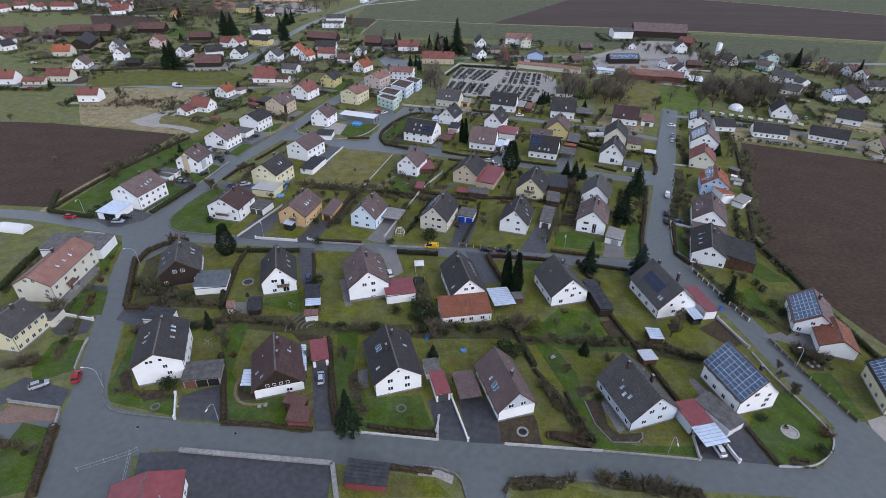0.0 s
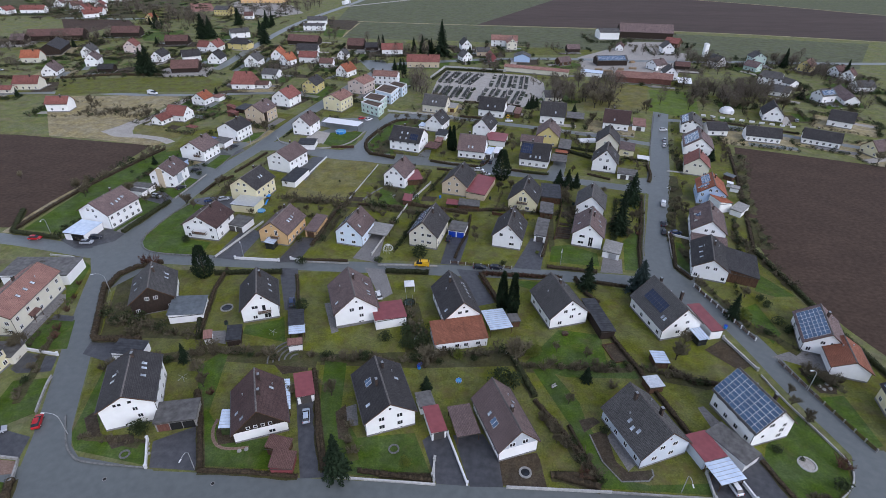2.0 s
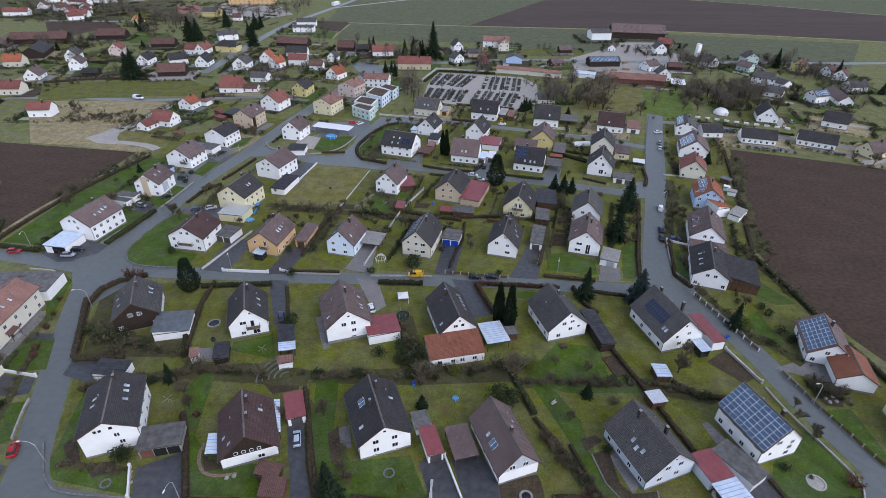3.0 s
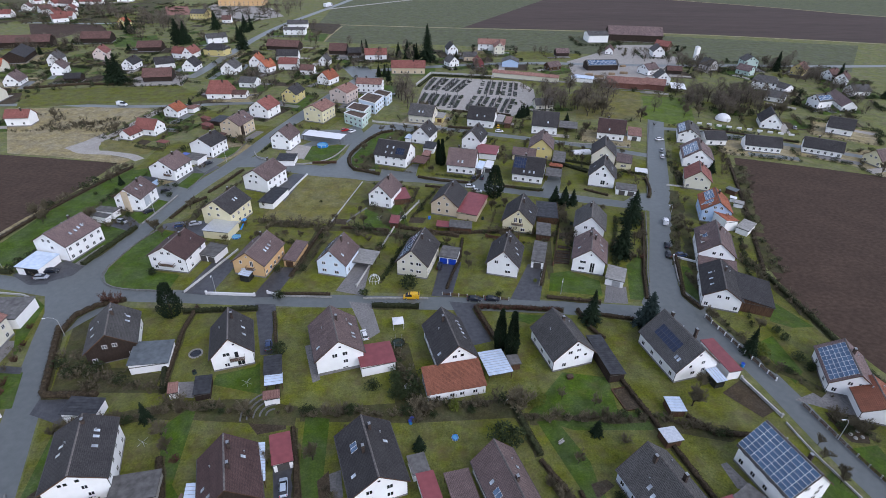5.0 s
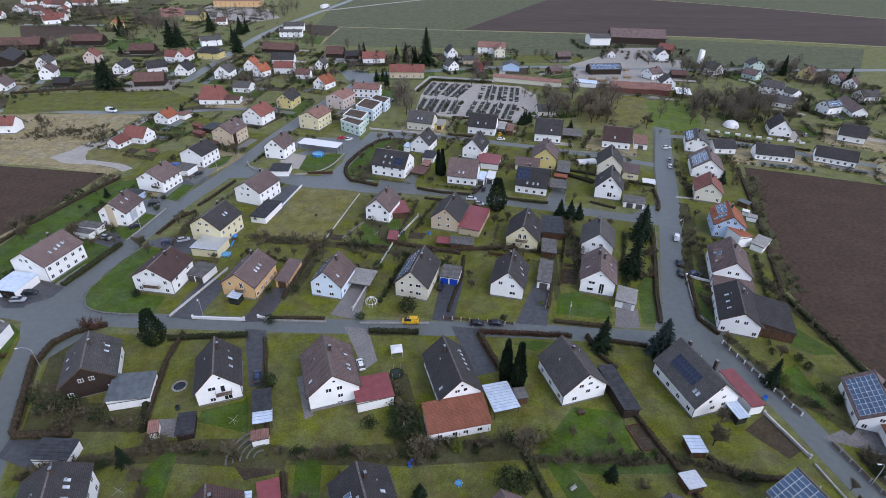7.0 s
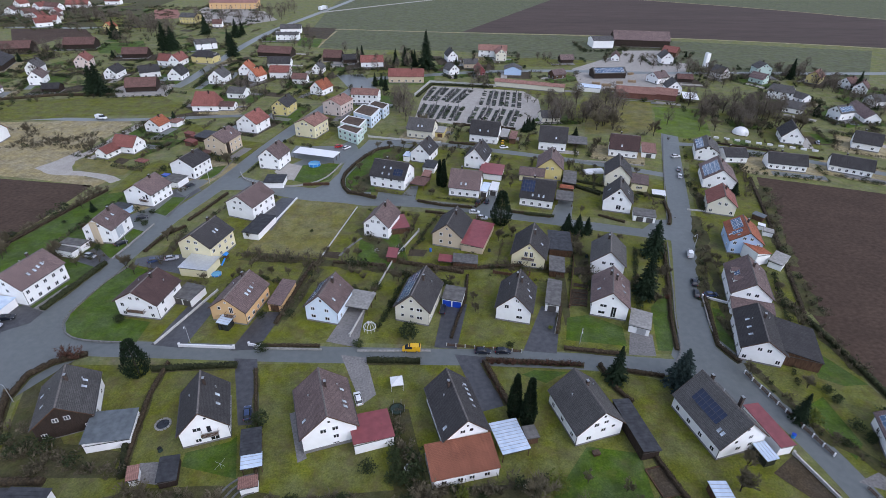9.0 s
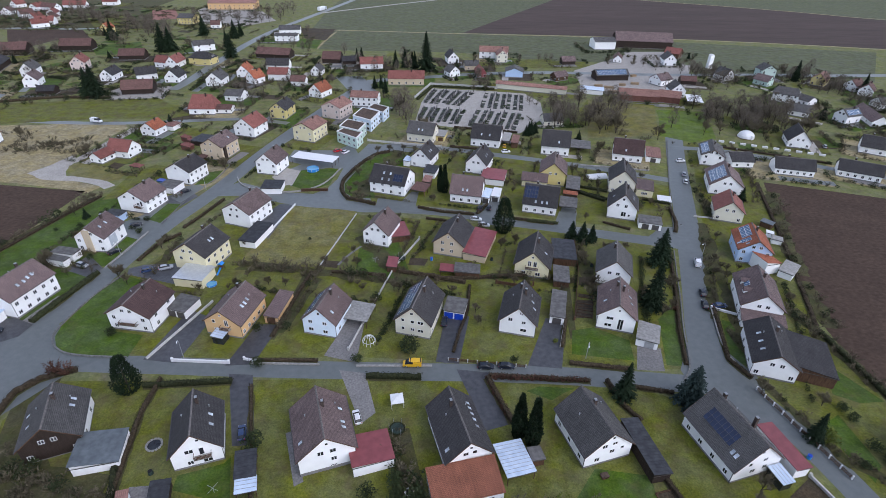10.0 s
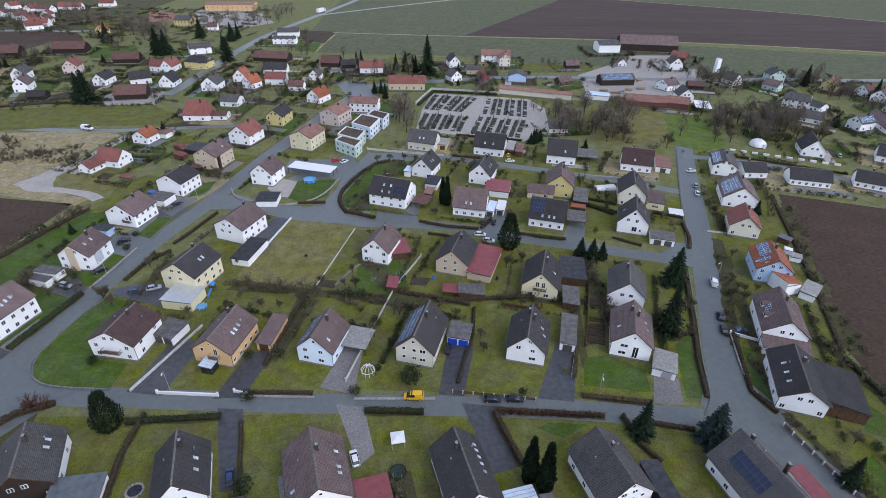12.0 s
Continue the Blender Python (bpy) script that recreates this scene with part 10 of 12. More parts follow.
for tx, ty, th in ((22.6, 404.2, 8.7), (23.7, 424.6, 7.6), (29.7, 417.8, 7.3), (26.3, 396.4, 6.9), (-152.3, 199.0, 4.6), (-148.1, 195.6, 4), (-152.4, 198.9, 5.3), (-146.8, 195.8, 5.9), (-426.7, 593.1, 8.3), (-445.7, 626.5, 11), (-433.1, 621.2, 10.3), (-433.2, 636.2, 11.8), (-410.6, 615.2, 9.7), (-401.7, 608.1, 10.1), (-400.5, 620.0, 8.7), (-394.0, 628.8, 10.3), (-379.9, 610.8, 10.7), (-381.6, 644.1, 9.3), (-155.0, 402.9, 5.9), (-148.1, 398.8, 6.1), (-135.9, 379.0, 7.4), (-133.4, 391.8, 5.3), (-129.6, 387.5, 7.6), (-122.1, 375.7, 5.7), (-113.9, 374.1, 5.7), (-109.2, 371.1, 5.3), (-341.4, 411.9, 5), (-316.6, 388.2, 6.7), (-315.3, 391.6, 7), (-308.3, 382.0, 6.7),):
    plant("bare_tree", tx, ty, th)

# ---- shrubs along the plots ----
shrub_row((-86.7, 102.1), (-61.6, 108.6), 14, 1.1, (1.2, 2.6), 0.2)
shrub_row((-66.9, 110.6), (-45.5, 107.4), 14, 1.0, (1, 2.4), 0.2)
shrub_row((-39.4, 107.8), (-8.5, 107.7), 12, 1.0, (1, 2), 0.2)
shrub_row((-14.6, 130.6), (-6.8, 105.6), 16, 1.8, (1.5, 3.2), 0.2)
shrub_row((-7.1, 110.1), (17.7, 111.9), 18, 1.0, (1.2, 2.6), 0.2)
shrub_row((16.6, 107.3), (44.0, 106.6), 14, 1.0, (1, 2.2), 0.2)
shrub_row((42.9, 108.1), (61.5, 102.0), 14, 1.0, (1, 2.2), 0.2)
shrub_row((20.2, 91.4), (28.5, 76.5), 12, 1.0, (1, 2.4), 0)
shrub_row((-97.4, 124.4), (-83.7, 114.4), 18, 2.2, (1.2, 2.8), 0.2)
shrub_row((-84.9, 116.9), (-68.7, 114.2), 12, 1.2, (1.2, 2.8), 0.2)
shrub_row((-152.4, 203.5), (-139.6, 242.2), 14, 1.7, (1, 2.6), 0)
shrub_row((-69.6, 196.3), (-30.8, 189.1), 18, 1.9, (1, 2.2), 0.2)
shrub_row((-66.6, 193.9), (-52.2, 192.5), 8, 1.6, (1.2, 2), 0)
shrub_row((-47.5, 162.7), (-42.0, 188.2), 10, 1.2, (1, 2), 0)
shrub_row((-30.8, 189.1), (-5.6, 183.8), 14, 1.5, (1, 2.2), 0.2)
shrub_row((-31.8, 214.0), (-14.8, 187.9), 8, 3.0, (1, 2), 0.2)
shrub_row((41.7, 208.6), (45.7, 170.2), 14, 2.9, (1, 2.6), 0.2)
shrub_row((12.3, 190.2), (38.8, 187.5), 12, 1.5, (1, 2), 0.2)
shrub_row((94.4, 225.0), (77.9, 157.3), 8, 2.0, (0.7, 1.6), 0.2)
shrub_row((75.3, 146.7), (82.5, 121.5), 14, 1.2, (0.8, 1.8), 0.2)
shrub_row((99.0, 174.5), (103.8, 142.6), 12, 2.3, (1, 2.6), 0.2)
shrub_row((83.6, 124.1), (90.3, 114.8), 6, 1.7, (0.7, 1.6), 0.2)
shrub_row((86.9, 108.0), (93.9, 102.3), 14, 1.5, (1, 2.2), 0.2)
shrub_row((140.8, 355.9), (182.2, 324.1), 36, 8.0, (2, 4.5), 0.2)
shrub_row((184.3, 448.4), (198.3, 422.5), 14, 8.0, (2.5, 5), 0.2)
shrub_row((252.3, 466.3), (282.3, 384.5), 34, 8.0, (2, 4.5), 0.2)
shrub_row((60.7, 375.1), (106.9, 306.0), 28, 8.0, (1.5, 3.5), 0)
shrub_row((19.7, 438.7), (26.6, 394.7), 8, 5.9, (2, 3.5), 0.2)
shrub_row((-419.2, 474.6), (-286.3, 466.7), 40, 8.0, (2, 4.5), 0.2)
shrub_row((-346.8, 576.2), (-185.3, 505.4), 36, 8.0, (2.5, 5), 0.2)
shrub_row((-184.6, 434.5), (-54.6, 385.6), 46, 8.0, (1.5, 3.5), 0.2)
shrub_row((-297.2, 350.7), (-200.0, 369.2), 26, 4.3, (1.5, 3), 0.2)
shrub_row((-168.6, 602.1), (-108.8, 489.4), 10, 8.0, (1.5, 3), 0.2)
shrub_row((-202.3, 302.0), (-165.3, 289.4), 26, 6.2, (1, 2.2), 0)
shrub_row((-150.8, 301.6), (-100.6, 271.3), 20, 7.0, (1, 2.4), 0.2)
shrub_row((-483.8, 556.3), (-356.1, 593.2), 20, 8.0, (2, 4), 0)
shrub_row((-38.1, 240.2), (-23.0, 293.2), 14, 3.7, (1, 2.4), 0.2)
shrub_row((-0.6, 295.4), (46.1, 240.7), 24, 7.1, (1, 2.4), 0.2)
shrub_row((53.4, 272.6), (83.3, 230.4), 24, 5.3, (1, 2.4), 0.2)
shrub_row((-34.8, 313.4), (22.4, 308.1), 10, 3.4, (1, 2), 0.2)
shrub_row((-167.0, 299.9), (-139.7, 326.4), 12, 4.7, (1, 2.4), 0.2)
shrub_row((-94.6, 181.3), (-93.2, 208.6), 8, 2.1, (1, 2), 0.2)
shrub_row((-132.7, 188.3), (-117.5, 206.5), 12, 2.9, (1, 2.2), 0.2)
shrub_row((-111.5, 87.9), (-104.7, 90.3), 8, 1.2, (1.2, 2.4), 0.2)
shrub_row((-100.5, 90.6), (-107.5, 115.3), 8, 1.0, (1, 1.8), 0)
shrub_row((-96.8, 67.3), (-87.7, 65.2), 6, 1.0, (1, 2), 0.2)
shrub_row((28.9, 66.1), (48.2, 63.9), 18, 1.0, (1, 2.2), 0)
shrub_row((11.3, 63.9), (22.0, 64.9), 8, 1.0, (0.8, 1.6), 0.2)
shrub_row((-81.2, 82.6), (-66.8, 81.0), 8, 1.0, (0.6, 1.2), 0)
shrub_row((69.3, 72.9), (74.5, 73.0), 6, 1.0, (0.6, 1.2), 0.2)
shrub_row((-24.7, 88.3), (-20.8, 78.5), 4, 1.0, (1, 1.8), 0.2)
set_shrubs()


# ---- vehicles and lamps ----
def loft(sections):
    """A body from cross sections (y, half width below, half width above, low, high)."""
    bm = bmesh.new()
    rows = []
    for y, a, b, z0, z1 in sections:
        m = z0 + (z1 - z0) * 0.55
        rows.append([bm.verts.new(p) for p in ((-a * 0.93, y, z0), (-a, y, m), (-b, y, z1), (b, y, z1), (a, y, m), (a * 0.93, y, z0))])
    for r, s in zip(rows, rows[1:]):
        for k in range(6):
            bm.faces.new((r[k], r[(k + 1) % 6], s[(k + 1) % 6], s[k]))
    bm.faces.new(rows[0])
    bm.faces.new(rows[-1][::-1])
    bmesh.ops.recalc_face_normals(bm, faces=bm.faces)
    return bm


def wheel_bm(r, w, sides=14):
    bm = bmesh.new()
    a = [[bm.verts.new((s * w / 2, math.cos(2 * math.pi * k / sides) * q, math.sin(2 * math.pi * k / sides) * q)) for k in range(sides)] for s, q in ((-1, r * 0.9), (-0.7, r), (0.7, r), (1, r * 0.9))]
    for p, q in zip(a, a[1:]):
        for k in range(sides):
            bm.faces.new((p[k], p[(k + 1) % sides], q[(k + 1) % sides], q[k]))
    bm.faces.new(a[0])
    bm.faces.new(a[-1][::-1])
    bmesh.ops.recalc_face_normals(bm, faces=bm.faces)
    return bm


SHAPES = {
    "car": dict(body=((-2.1, .70, .62, .45, .80), (-1.95, .84, .76, .28, .95), (-1.0, .87, .80, .24, .98), (0.6, .87, .80, .24, .96), (1.3, .86, .76, .24, .88), (1.95, .80, .66, .28, .74), (2.1, .68, .58, .40, .66)),
                cabin=((-1.85, .74, .60, .93, 1.02), (-1.35, .76, .58, .93, 1.42), (-0.2, .76, .58, .93, 1.48), (0.35, .76, .57, .93, 1.40), (1.15, .74, .66, .88, .95)), roof=(-1.4, 0.35, 0.56, 1.44), wheels=(-1.28, 1.32, .74, .31)),
    "van": dict(body=((-2.35, .84, .80, .45, 1.05), (-2.3, .92, .88, .30, 1.15), (1.0, .92, .88, .28, 1.15), (1.7, .90, .84, .28, 1.05), (2.3, .84, .74, .32, .90), (2.4, .74, .64, .42, .80)),
                cabin=((-2.32, .86, .76, 1.10, 1.85), (-2.2, .88, .77, 1.10, 1.93), (0.6, .88, .76, 1.10, 1.92), (1.0, .87, .74, 1.08, 1.75), (1.75, .82, .74, 1.02, 1.10)), roof=(-2.25, 0.8, 0.77, 1.90), wheels=(-1.45, 1.5, .80, .34)),
    "truck": dict(body=((-5.0, 1.2, 1.2, .6, 1.0), (5.0, 1.2, 1.2, .6, 1.0)), cabin=((-5.0, 1.25, 1.25, 1.0, 3.4), (2.6, 1.25, 1.25, 1.0, 3.4)), roof=(-5.0, 2.6, 1.2, 3.4), wheels=(-3.4, 3.6, 1.0, .48)),
}


def car(x, y, yaw, kind, paint, label):
    s = SHAPES[kind]
    root = thing({"car": "car", "van": "van", "truck": "lorry"}[kind], pose(x, y, 0.045, 0, 0, yaw), label, "lorry" if kind == "truck" else kind, "parked vehicles")
    part("body", shared(("body", kind, paint), lambda: loft(s["body"]), paint), None, root)
    part("cabin", shared(("cabin", kind), lambda: loft(s["cabin"]), "car_white" if kind == "truck" else "glass"), None, root)
    y0, y1, hw, z = s["roof"]
    if kind == "truck":
        part("driver_cab", shared(("driver_cab",), lambda: loft(((3.0, 1.2, 1.1, .8, 3.0), (4.9, 1.2, 1.05, .8, 2.9), (5.1, 1.15, 1.0, .8, 2.0))), "car_silver"), None, root)
    else:
        part("roof", shared(("roof", kind, paint), lambda: loft(((y0, hw, hw - .06, z - .05, z + .02), ((y0 + y1) / 2, hw + .01, hw - .05, z - .03, z + .07), (y1, hw, hw - .06, z - .06, z + .0))), paint), None, root)
        if kind == "van":
            part("side_panel", shared(("side_panel", paint), lambda: loft(((-2.33, .90, .79, 1.08, 1.88), (-0.2, .90, .79, 1.08, 1.88))), paint), None, root)
    wy0, wy1, wx, r = s["wheels"]
    for sy in (wy0, wy1):
        for sx in (-1, 1):
            t = part("wheel", shared(("wheel", r), lambda: wheel_bm(r, 0.2), "rubber"), None, root)
            t.location = (sx * wx, sy, r)
            part("rim", shared(("rim", r), lambda: wheel_bm(r * 0.6, 0.215), "alu"), None, t)
    if kind != "truck":
        yf = s["body"][-2][0]
        for sx in (-1, 1):
            part("headlight", shared(("headlight",), lambda: boxes((-0.17, -0.12, -0.08, 0.17, 0.10, 0.07)), "frame"), None, root).location = (sx * 0.55, yf - 0.0, 0.62)
            part("rear_light", shared(("rear_light",), lambda: boxes((-0.08, -0.06, -0.12, 0.08, 0.05, 0.14)), "car_red"), None, root).location = (sx * 0.66, s["body"][0][0] + 0.05, 0.78)
    return root


def street_lamp(x, y, yaw, reach):
    root = thing("street_lamp", pose(x, y, 0, 0, 0, yaw), "grey curved street lamp of galvanised steel", "street lamp", "street lamps")

    def pole():
        bm = bmesh.new()
        pts = [Vector((0, 0, 0)), Vector((0, 0, 3.5)), Vector((0, 0.05, 5.4)), Vector((0, reach * 0.3, 6.3)), Vector((0, reach * 0.75, 6.65)), Vector((0, reach, 6.6))]
        tube(bm, pts, [0.10, 0.08, 0.07, 0.06, 0.055, 0.05], 8)
        return bm
    part("pole", pole(), "metal_pole", root)
    part("lamp_head", boxes((-0.13, reach - 0.1, 6.5, 0.13, reach + 0.65, 6.6), (-0.09, reach, 6.6, 0.09, reach + 0.55, 6.66)), "frame", root)
    return root


# ---- parked vehicles and lamps ----
car(-91.8, 85.5, 22, "car", "car_red", "red hatchback parked at the street's edge")
car(-99.0, 82.5, -54, "car", "car_silver", "silver car parked on the drive")
car(-33.4, 89.2, 14, "car", "car_lightblue", "pale blue car on the asphalt drive")
car(55.7, 75.1, 11, "car", "car_white", "white car under the carport")
car(-11.1, 150.7, 89, "van", "car_yellow", "yellow delivery van at the kerb")
car(7.5, 150.0, -91, "car", "car_black", "dark car parked along the street")
car(12.8, 150.1, -92, "car", "car_black", "black car parked along the street")
car(-47.5, 129.6, 15, "car", "car_blue", "blue car on the garage drive")
car(-22.9, 133.9, 19, "car", "car_white", "white car on the concrete drive")
car(-144.0, 160.8, -85, "car", "car_red", "red car beside the hedge")
car(-125.1, 159.0, -85, "car", "car_silver", "silver car at the corner")
car(-124.0, 162.4, -74, "car", "car_black", "black car at the corner")
car(-186.2, 328.4, -104, "van", "car_white", "large white camper van on the meadow lane").scale = (1.15, 1.3, 1.3)
car(81.2, 197.5, -16, "van", "car_white", "white van on the street")
car(76.0, 181.3, -16, "car", "car_black", "dark car parked on the street")
car(74.3, 175.5, -16, "car", "car_black", "dark car parked on the street")
car(78.5, 175.0, -85, "car", "car_blue", "dark blue car on the drive")
car(102.4, 260.7, -19, "car", "car_white", "white car parked on the street")
car(104.7, 268.2, -20, "car", "car_silver", "silver car parked on the street")
car(109.0, 283.2, -85, "car", "car_white", "white car by the garden")
car(-118.2, 193.8, -107, "car", "car_silver", "silver car on the drive")
car(-112.1, 201.7, -37, "car", "car_black", "dark car on the drive")
car(-106.6, 246.9, -37, "car", "car_black", "dark car beside the house")
car(-113.4, 219.6, -62, "car", "car_black", "dark car on the drive")
car(-2.8, 167.2, -7, "car", "car_black", "dark car before the blue garage doors")
car(9.7, 225.9, -95, "car", "car_white", "white estate car on the back lane")
car(12.4, 221.6, -98, "car", "car_white", "white car on the back lane")
car(11.9, 234.6, -12, "car", "car_black", "dark car under the carport edge")
car(15.3, 235.0, -12, "car", "car_black", "dark car under the carport edge")
car(-96.2, 191.4, -62, "car", "car_blue", "dark blue car on the asphalt drive")
car(-91.2, 192.8, -66, "car", "car_silver", "silver estate car beside the cream house")
car(-52.4, 291.3, -56, "car", "car_red", "red car on the parking yard")
car(-48.3, 289.7, -37, "car", "car_white", "white car on the parking yard")
car(189.7, 303.1, -25, "car", "car_silver", "silver car on the drive")
car(-136.3, 708.6, -18, "truck", "car_white", "white lorry on the far road").scale = (1.4, 1.6, 1.3)
car(-272.7, 314.9, -47, "car", "car_red", "red car by the lane")
car(-315.6, 375.8, -83, "car", "car_white", "white car in the farmyard")
car(28.0, 292.3, -84, "car", "car_white", "white car on the cemetery lane")
car(28.1, 299.3, -8, "car", "car_yellow", "yellow car by the garage")
street_lamp(-83.7, 83.0, 91, 2.6)
street_lamp(-52.8, 75.4, 177, 2.4)
street_lamp(44.8, 73.6, 172, 2.6)
street_lamp(-102.6, 133.1, 103, 2.6)
street_lamp(-141.1, 164.5, -165, 2.6)
street_lamp(-69.7, 153.1, -163, 1.2)
street_lamp(85.0, 101.7, 91, 1.2)
street_lamp(33.8, 153.5, 163, 2.6)
street_lamp(-109.2, 200.2, -161, 2.6)
street_lamp(84.2, 201.3, 133, 2.6)
street_lamp(-99.6, 249.9, -164, 2.6)


# ---- cemetery ----
def grave_bm(v):
    rng = random.Random(v)
    w, t, hh = rng.uniform(0.6, 1.0), 0.22, rng.uniform(0.8, 1.25)
    bm = prism([(-w / 2, 0), (w / 2, 0), (w / 2, hh * 0.8), (w * 0.22, hh), (-w * 0.22, hh), (-w / 2, hh * 0.8)], 0.9, 0.9 + t)
    for x0, y0, x1, y1 in ((-0.6, -0.95, 0.6, -0.8), (-0.6, -0.8, -0.48, 0.95), (0.48, -0.8, 0.6, 0.95), (-0.48, -0.8, 0.48, 0.95)):
        inner = x1 - x0 > 0.9 and y1 - y0 > 1
        b2 = boxes((x0, y0, 0, x1, y1, 0.12 if inner else 0.2))
        me = bpy.data.meshes.new("tmp")
        b2.to_mesh(me)
        b2.free()
        n0 = len(bm.faces)
        bm.from_mesh(me)
        bm.faces.ensure_lookup_table()
        for f in bm.faces[n0:]:
            f.material_index = 1 if inner else 0
        bpy.data.meshes.remove(me)
    return bm


BLOCKS = (
    ((-13.7, 368.7), (9.2, 363.6), (19.9, 390.4), (-7.5, 397.3), 13, 6),
    ((-16.6, 337.3), (7.1, 330.6), (12.3, 355.1), (-12.9, 360.9), 12, 6),
    ((19.7, 361.1), (45.7, 355.4), (50.2, 386.0), (24.9, 390.6), 13, 6),
    ((11.0, 328.3), (37.6, 323.7), (44.6, 349.9), (17.6, 356.3), 13, 6),
)
rng = random.Random(9)
for bl, br, tr, tl, n, m in BLOCKS:
    bl, br, tr, tl = (Vector((*q, 0)) for q in (bl, br, tr, tl))
    d = (tl - bl) + (tr - br)
    yaw = math.degrees(math.atan2(d.y, d.x))
    n, m = 7, 11
    for i in range(n):
        for j in range(m):
            u, v = (i + 0.5) / n, (j + 0.5) / m
            if rng.random() < 0.07:
                continue
            v += rng.uniform(-0.018, 0.018)
            p = bl.lerp(br, u).lerp(tl.lerp(tr, u), v)
            ob = part("grave", shared(("grave", (i * 5 + j) % 6), lambda: grave_bm((i * 5 + j) % 6), "granite", "leaf"), None, None)
            ob.matrix_world = pose(p.x, p.y, 0.04, 0, 0, yaw + 180 * (i % 2) + rng.uniform(-5, 5)) @ Matrix.Diagonal((rng.uniform(1.2, 1.9), rng.uniform(0.95, 1.2), rng.uniform(1.1, 1.9), 1))
            tagged(ob, "grave with an upright dark stone and low border", "grave", "graves of the cemetery")
low_wall([(-18.8, 377.3), (-9.7, 408.0), (6.5, 405.1), (34.0, 400.2)], 1.6, "pale plastered cemetery wall", "pale_wall", rounded=False)
hedge([(-17.1, 374.8), (-8.2, 403.2), (32.1, 397.8)], 1.6, 1.4, "green", "dark evergreen cemetery hedge")
hedge([(4.1, 325.7), (12.5, 324.0), (37.0, 319.1)], 1.2, 1.2, "brown", "brown hedge at the cemetery edge")


# ---- small things ----
def silo(x, y):
    root = thing("silo", pose(x, y, 0, 0, 0, 12), "tall white tower silo beside the road", "silo")
    part("shaft", boxes((-1.5, -1.5, 0, 1.5, 1.5, 9.6)), "white", root)
    part("cap", prism([(-1.6, 9.6), (1.6, 9.6), (1.6, 9.8), (0, 10.5), (-1.6, 9.8)], -1.6, 1.6), "white_paint", root)
    part("door", boxes((-0.5, -1.56, 0, 0.5, -1.5, 2.1)), "door", root)


silo(200, 462)


def tunnel(x, y, yaw, w, l, h, label):
    """An arched tunnel of pale sheeting over hoops."""
    root = thing("polytunnel", pose(x, y, 0, 0, 0, yaw), label, "polytunnel")
    n = 10
    arc = [(-w / 2 * math.cos(math.pi * k / n), h * math.sin(math.pi * k / n)) for k in range(n + 1)]
    part("cover", prism(arc, -l / 2, l / 2), "white_paint", root)
    for e in (-1, 1):
        part("end_frame", boxes((-w / 2 - 0.05, e * l / 2 - 0.05, 0, w / 2 + 0.05, e * l / 2 + 0.05, 0.25)), "wood", root)


def dome(x, y, r, h, label):
    """A faceted dome of pale sheeting on a low ring, with its doorway."""
    root = thing("greenhouse_dome", pose(x, y, 0, 0, 0, 20), label, "greenhouse")
    bm = bmesh.new()
    rows = [[bm.verts.new((r * math.cos(b) * math.cos(a), r * math.cos(b) * math.sin(a), 0.25 + h * math.sin(b))) for a in (math.tau * (k + 0.5 * (j % 2)) / 12 for k in range(12))] for j, b in enumerate(radians(v) for v in (0, 22, 44, 66))]
    top = bm.verts.new((0, 0, 0.25 + h))
    for lo, hi, j in zip(rows, rows[1:], range(3)):
        for k in range(12):
            n = (k + 1) % 12
            if j % 2 == 0:
                bm.faces.new((lo[k], lo[n], hi[k]))
                bm.faces.new((lo[n], hi[n], hi[k]))
            else:
                bm.faces.new((lo[k], lo[n], hi[n]))
                bm.faces.new((lo[k], hi[n], hi[k]))
    for k in range(12):
        bm.faces.new((rows[-1][k], rows[-1][(k + 1) % 12], top))
    part("cover", bm, "white_paint", root)
    part("base_ring", ring_bm(r - 0.05, r + 0.1, 0.0, 0.3, 24), "wood", root)
    part("doorway", boxes((-0.7, -r - 0.25, 0.0, 0.7, -r + 0.9, 2.0)), "white_paint", root)


tunnel(64.9, 265, -80, 4.6, 8.6, 1.5, "white arched garden polytunnel")
tunnel(-157, 151, 84, 4.5, 10, 2.6, "pale arched canopy beside the hall")


def ring_bm(r0, r1, z0, z1, n=20):
    bm = bmesh.new()
    rows = [[bm.verts.new((math.cos(2 * math.pi * k / n) * r, math.sin(2 * math.pi * k / n) * r, z)) for k in range(n)] for r, z in ((r0, z0), (r1, z0), (r1, z1), (r0, z1))]
    for a in range(4):
        p, q = rows[a], rows[(a + 1) % 4]
        for k in range(n):
            bm.faces.new((p[k], p[(k + 1) % n], q[(k + 1) % n], q[k]))
    bmesh.ops.recalc_face_normals(bm, faces=bm.faces)
    return bm


def disc_bm(r, z, n=20):
    bm = bmesh.new()
    top = [bm.verts.new((math.cos(2 * math.pi * k / n) * r, math.sin(2 * math.pi * k / n) * r, z)) for k in range(n)]
    low = [bm.verts.new((v.co.x, v.co.y, z - 0.03)) for v in top]
    bm.faces.new(top)
    bm.faces.new(low[::-1])
    for k in range(n):
        bm.faces.new((low[k], low[(k + 1) % n], top[(k + 1) % n], top[k]))
    return bm


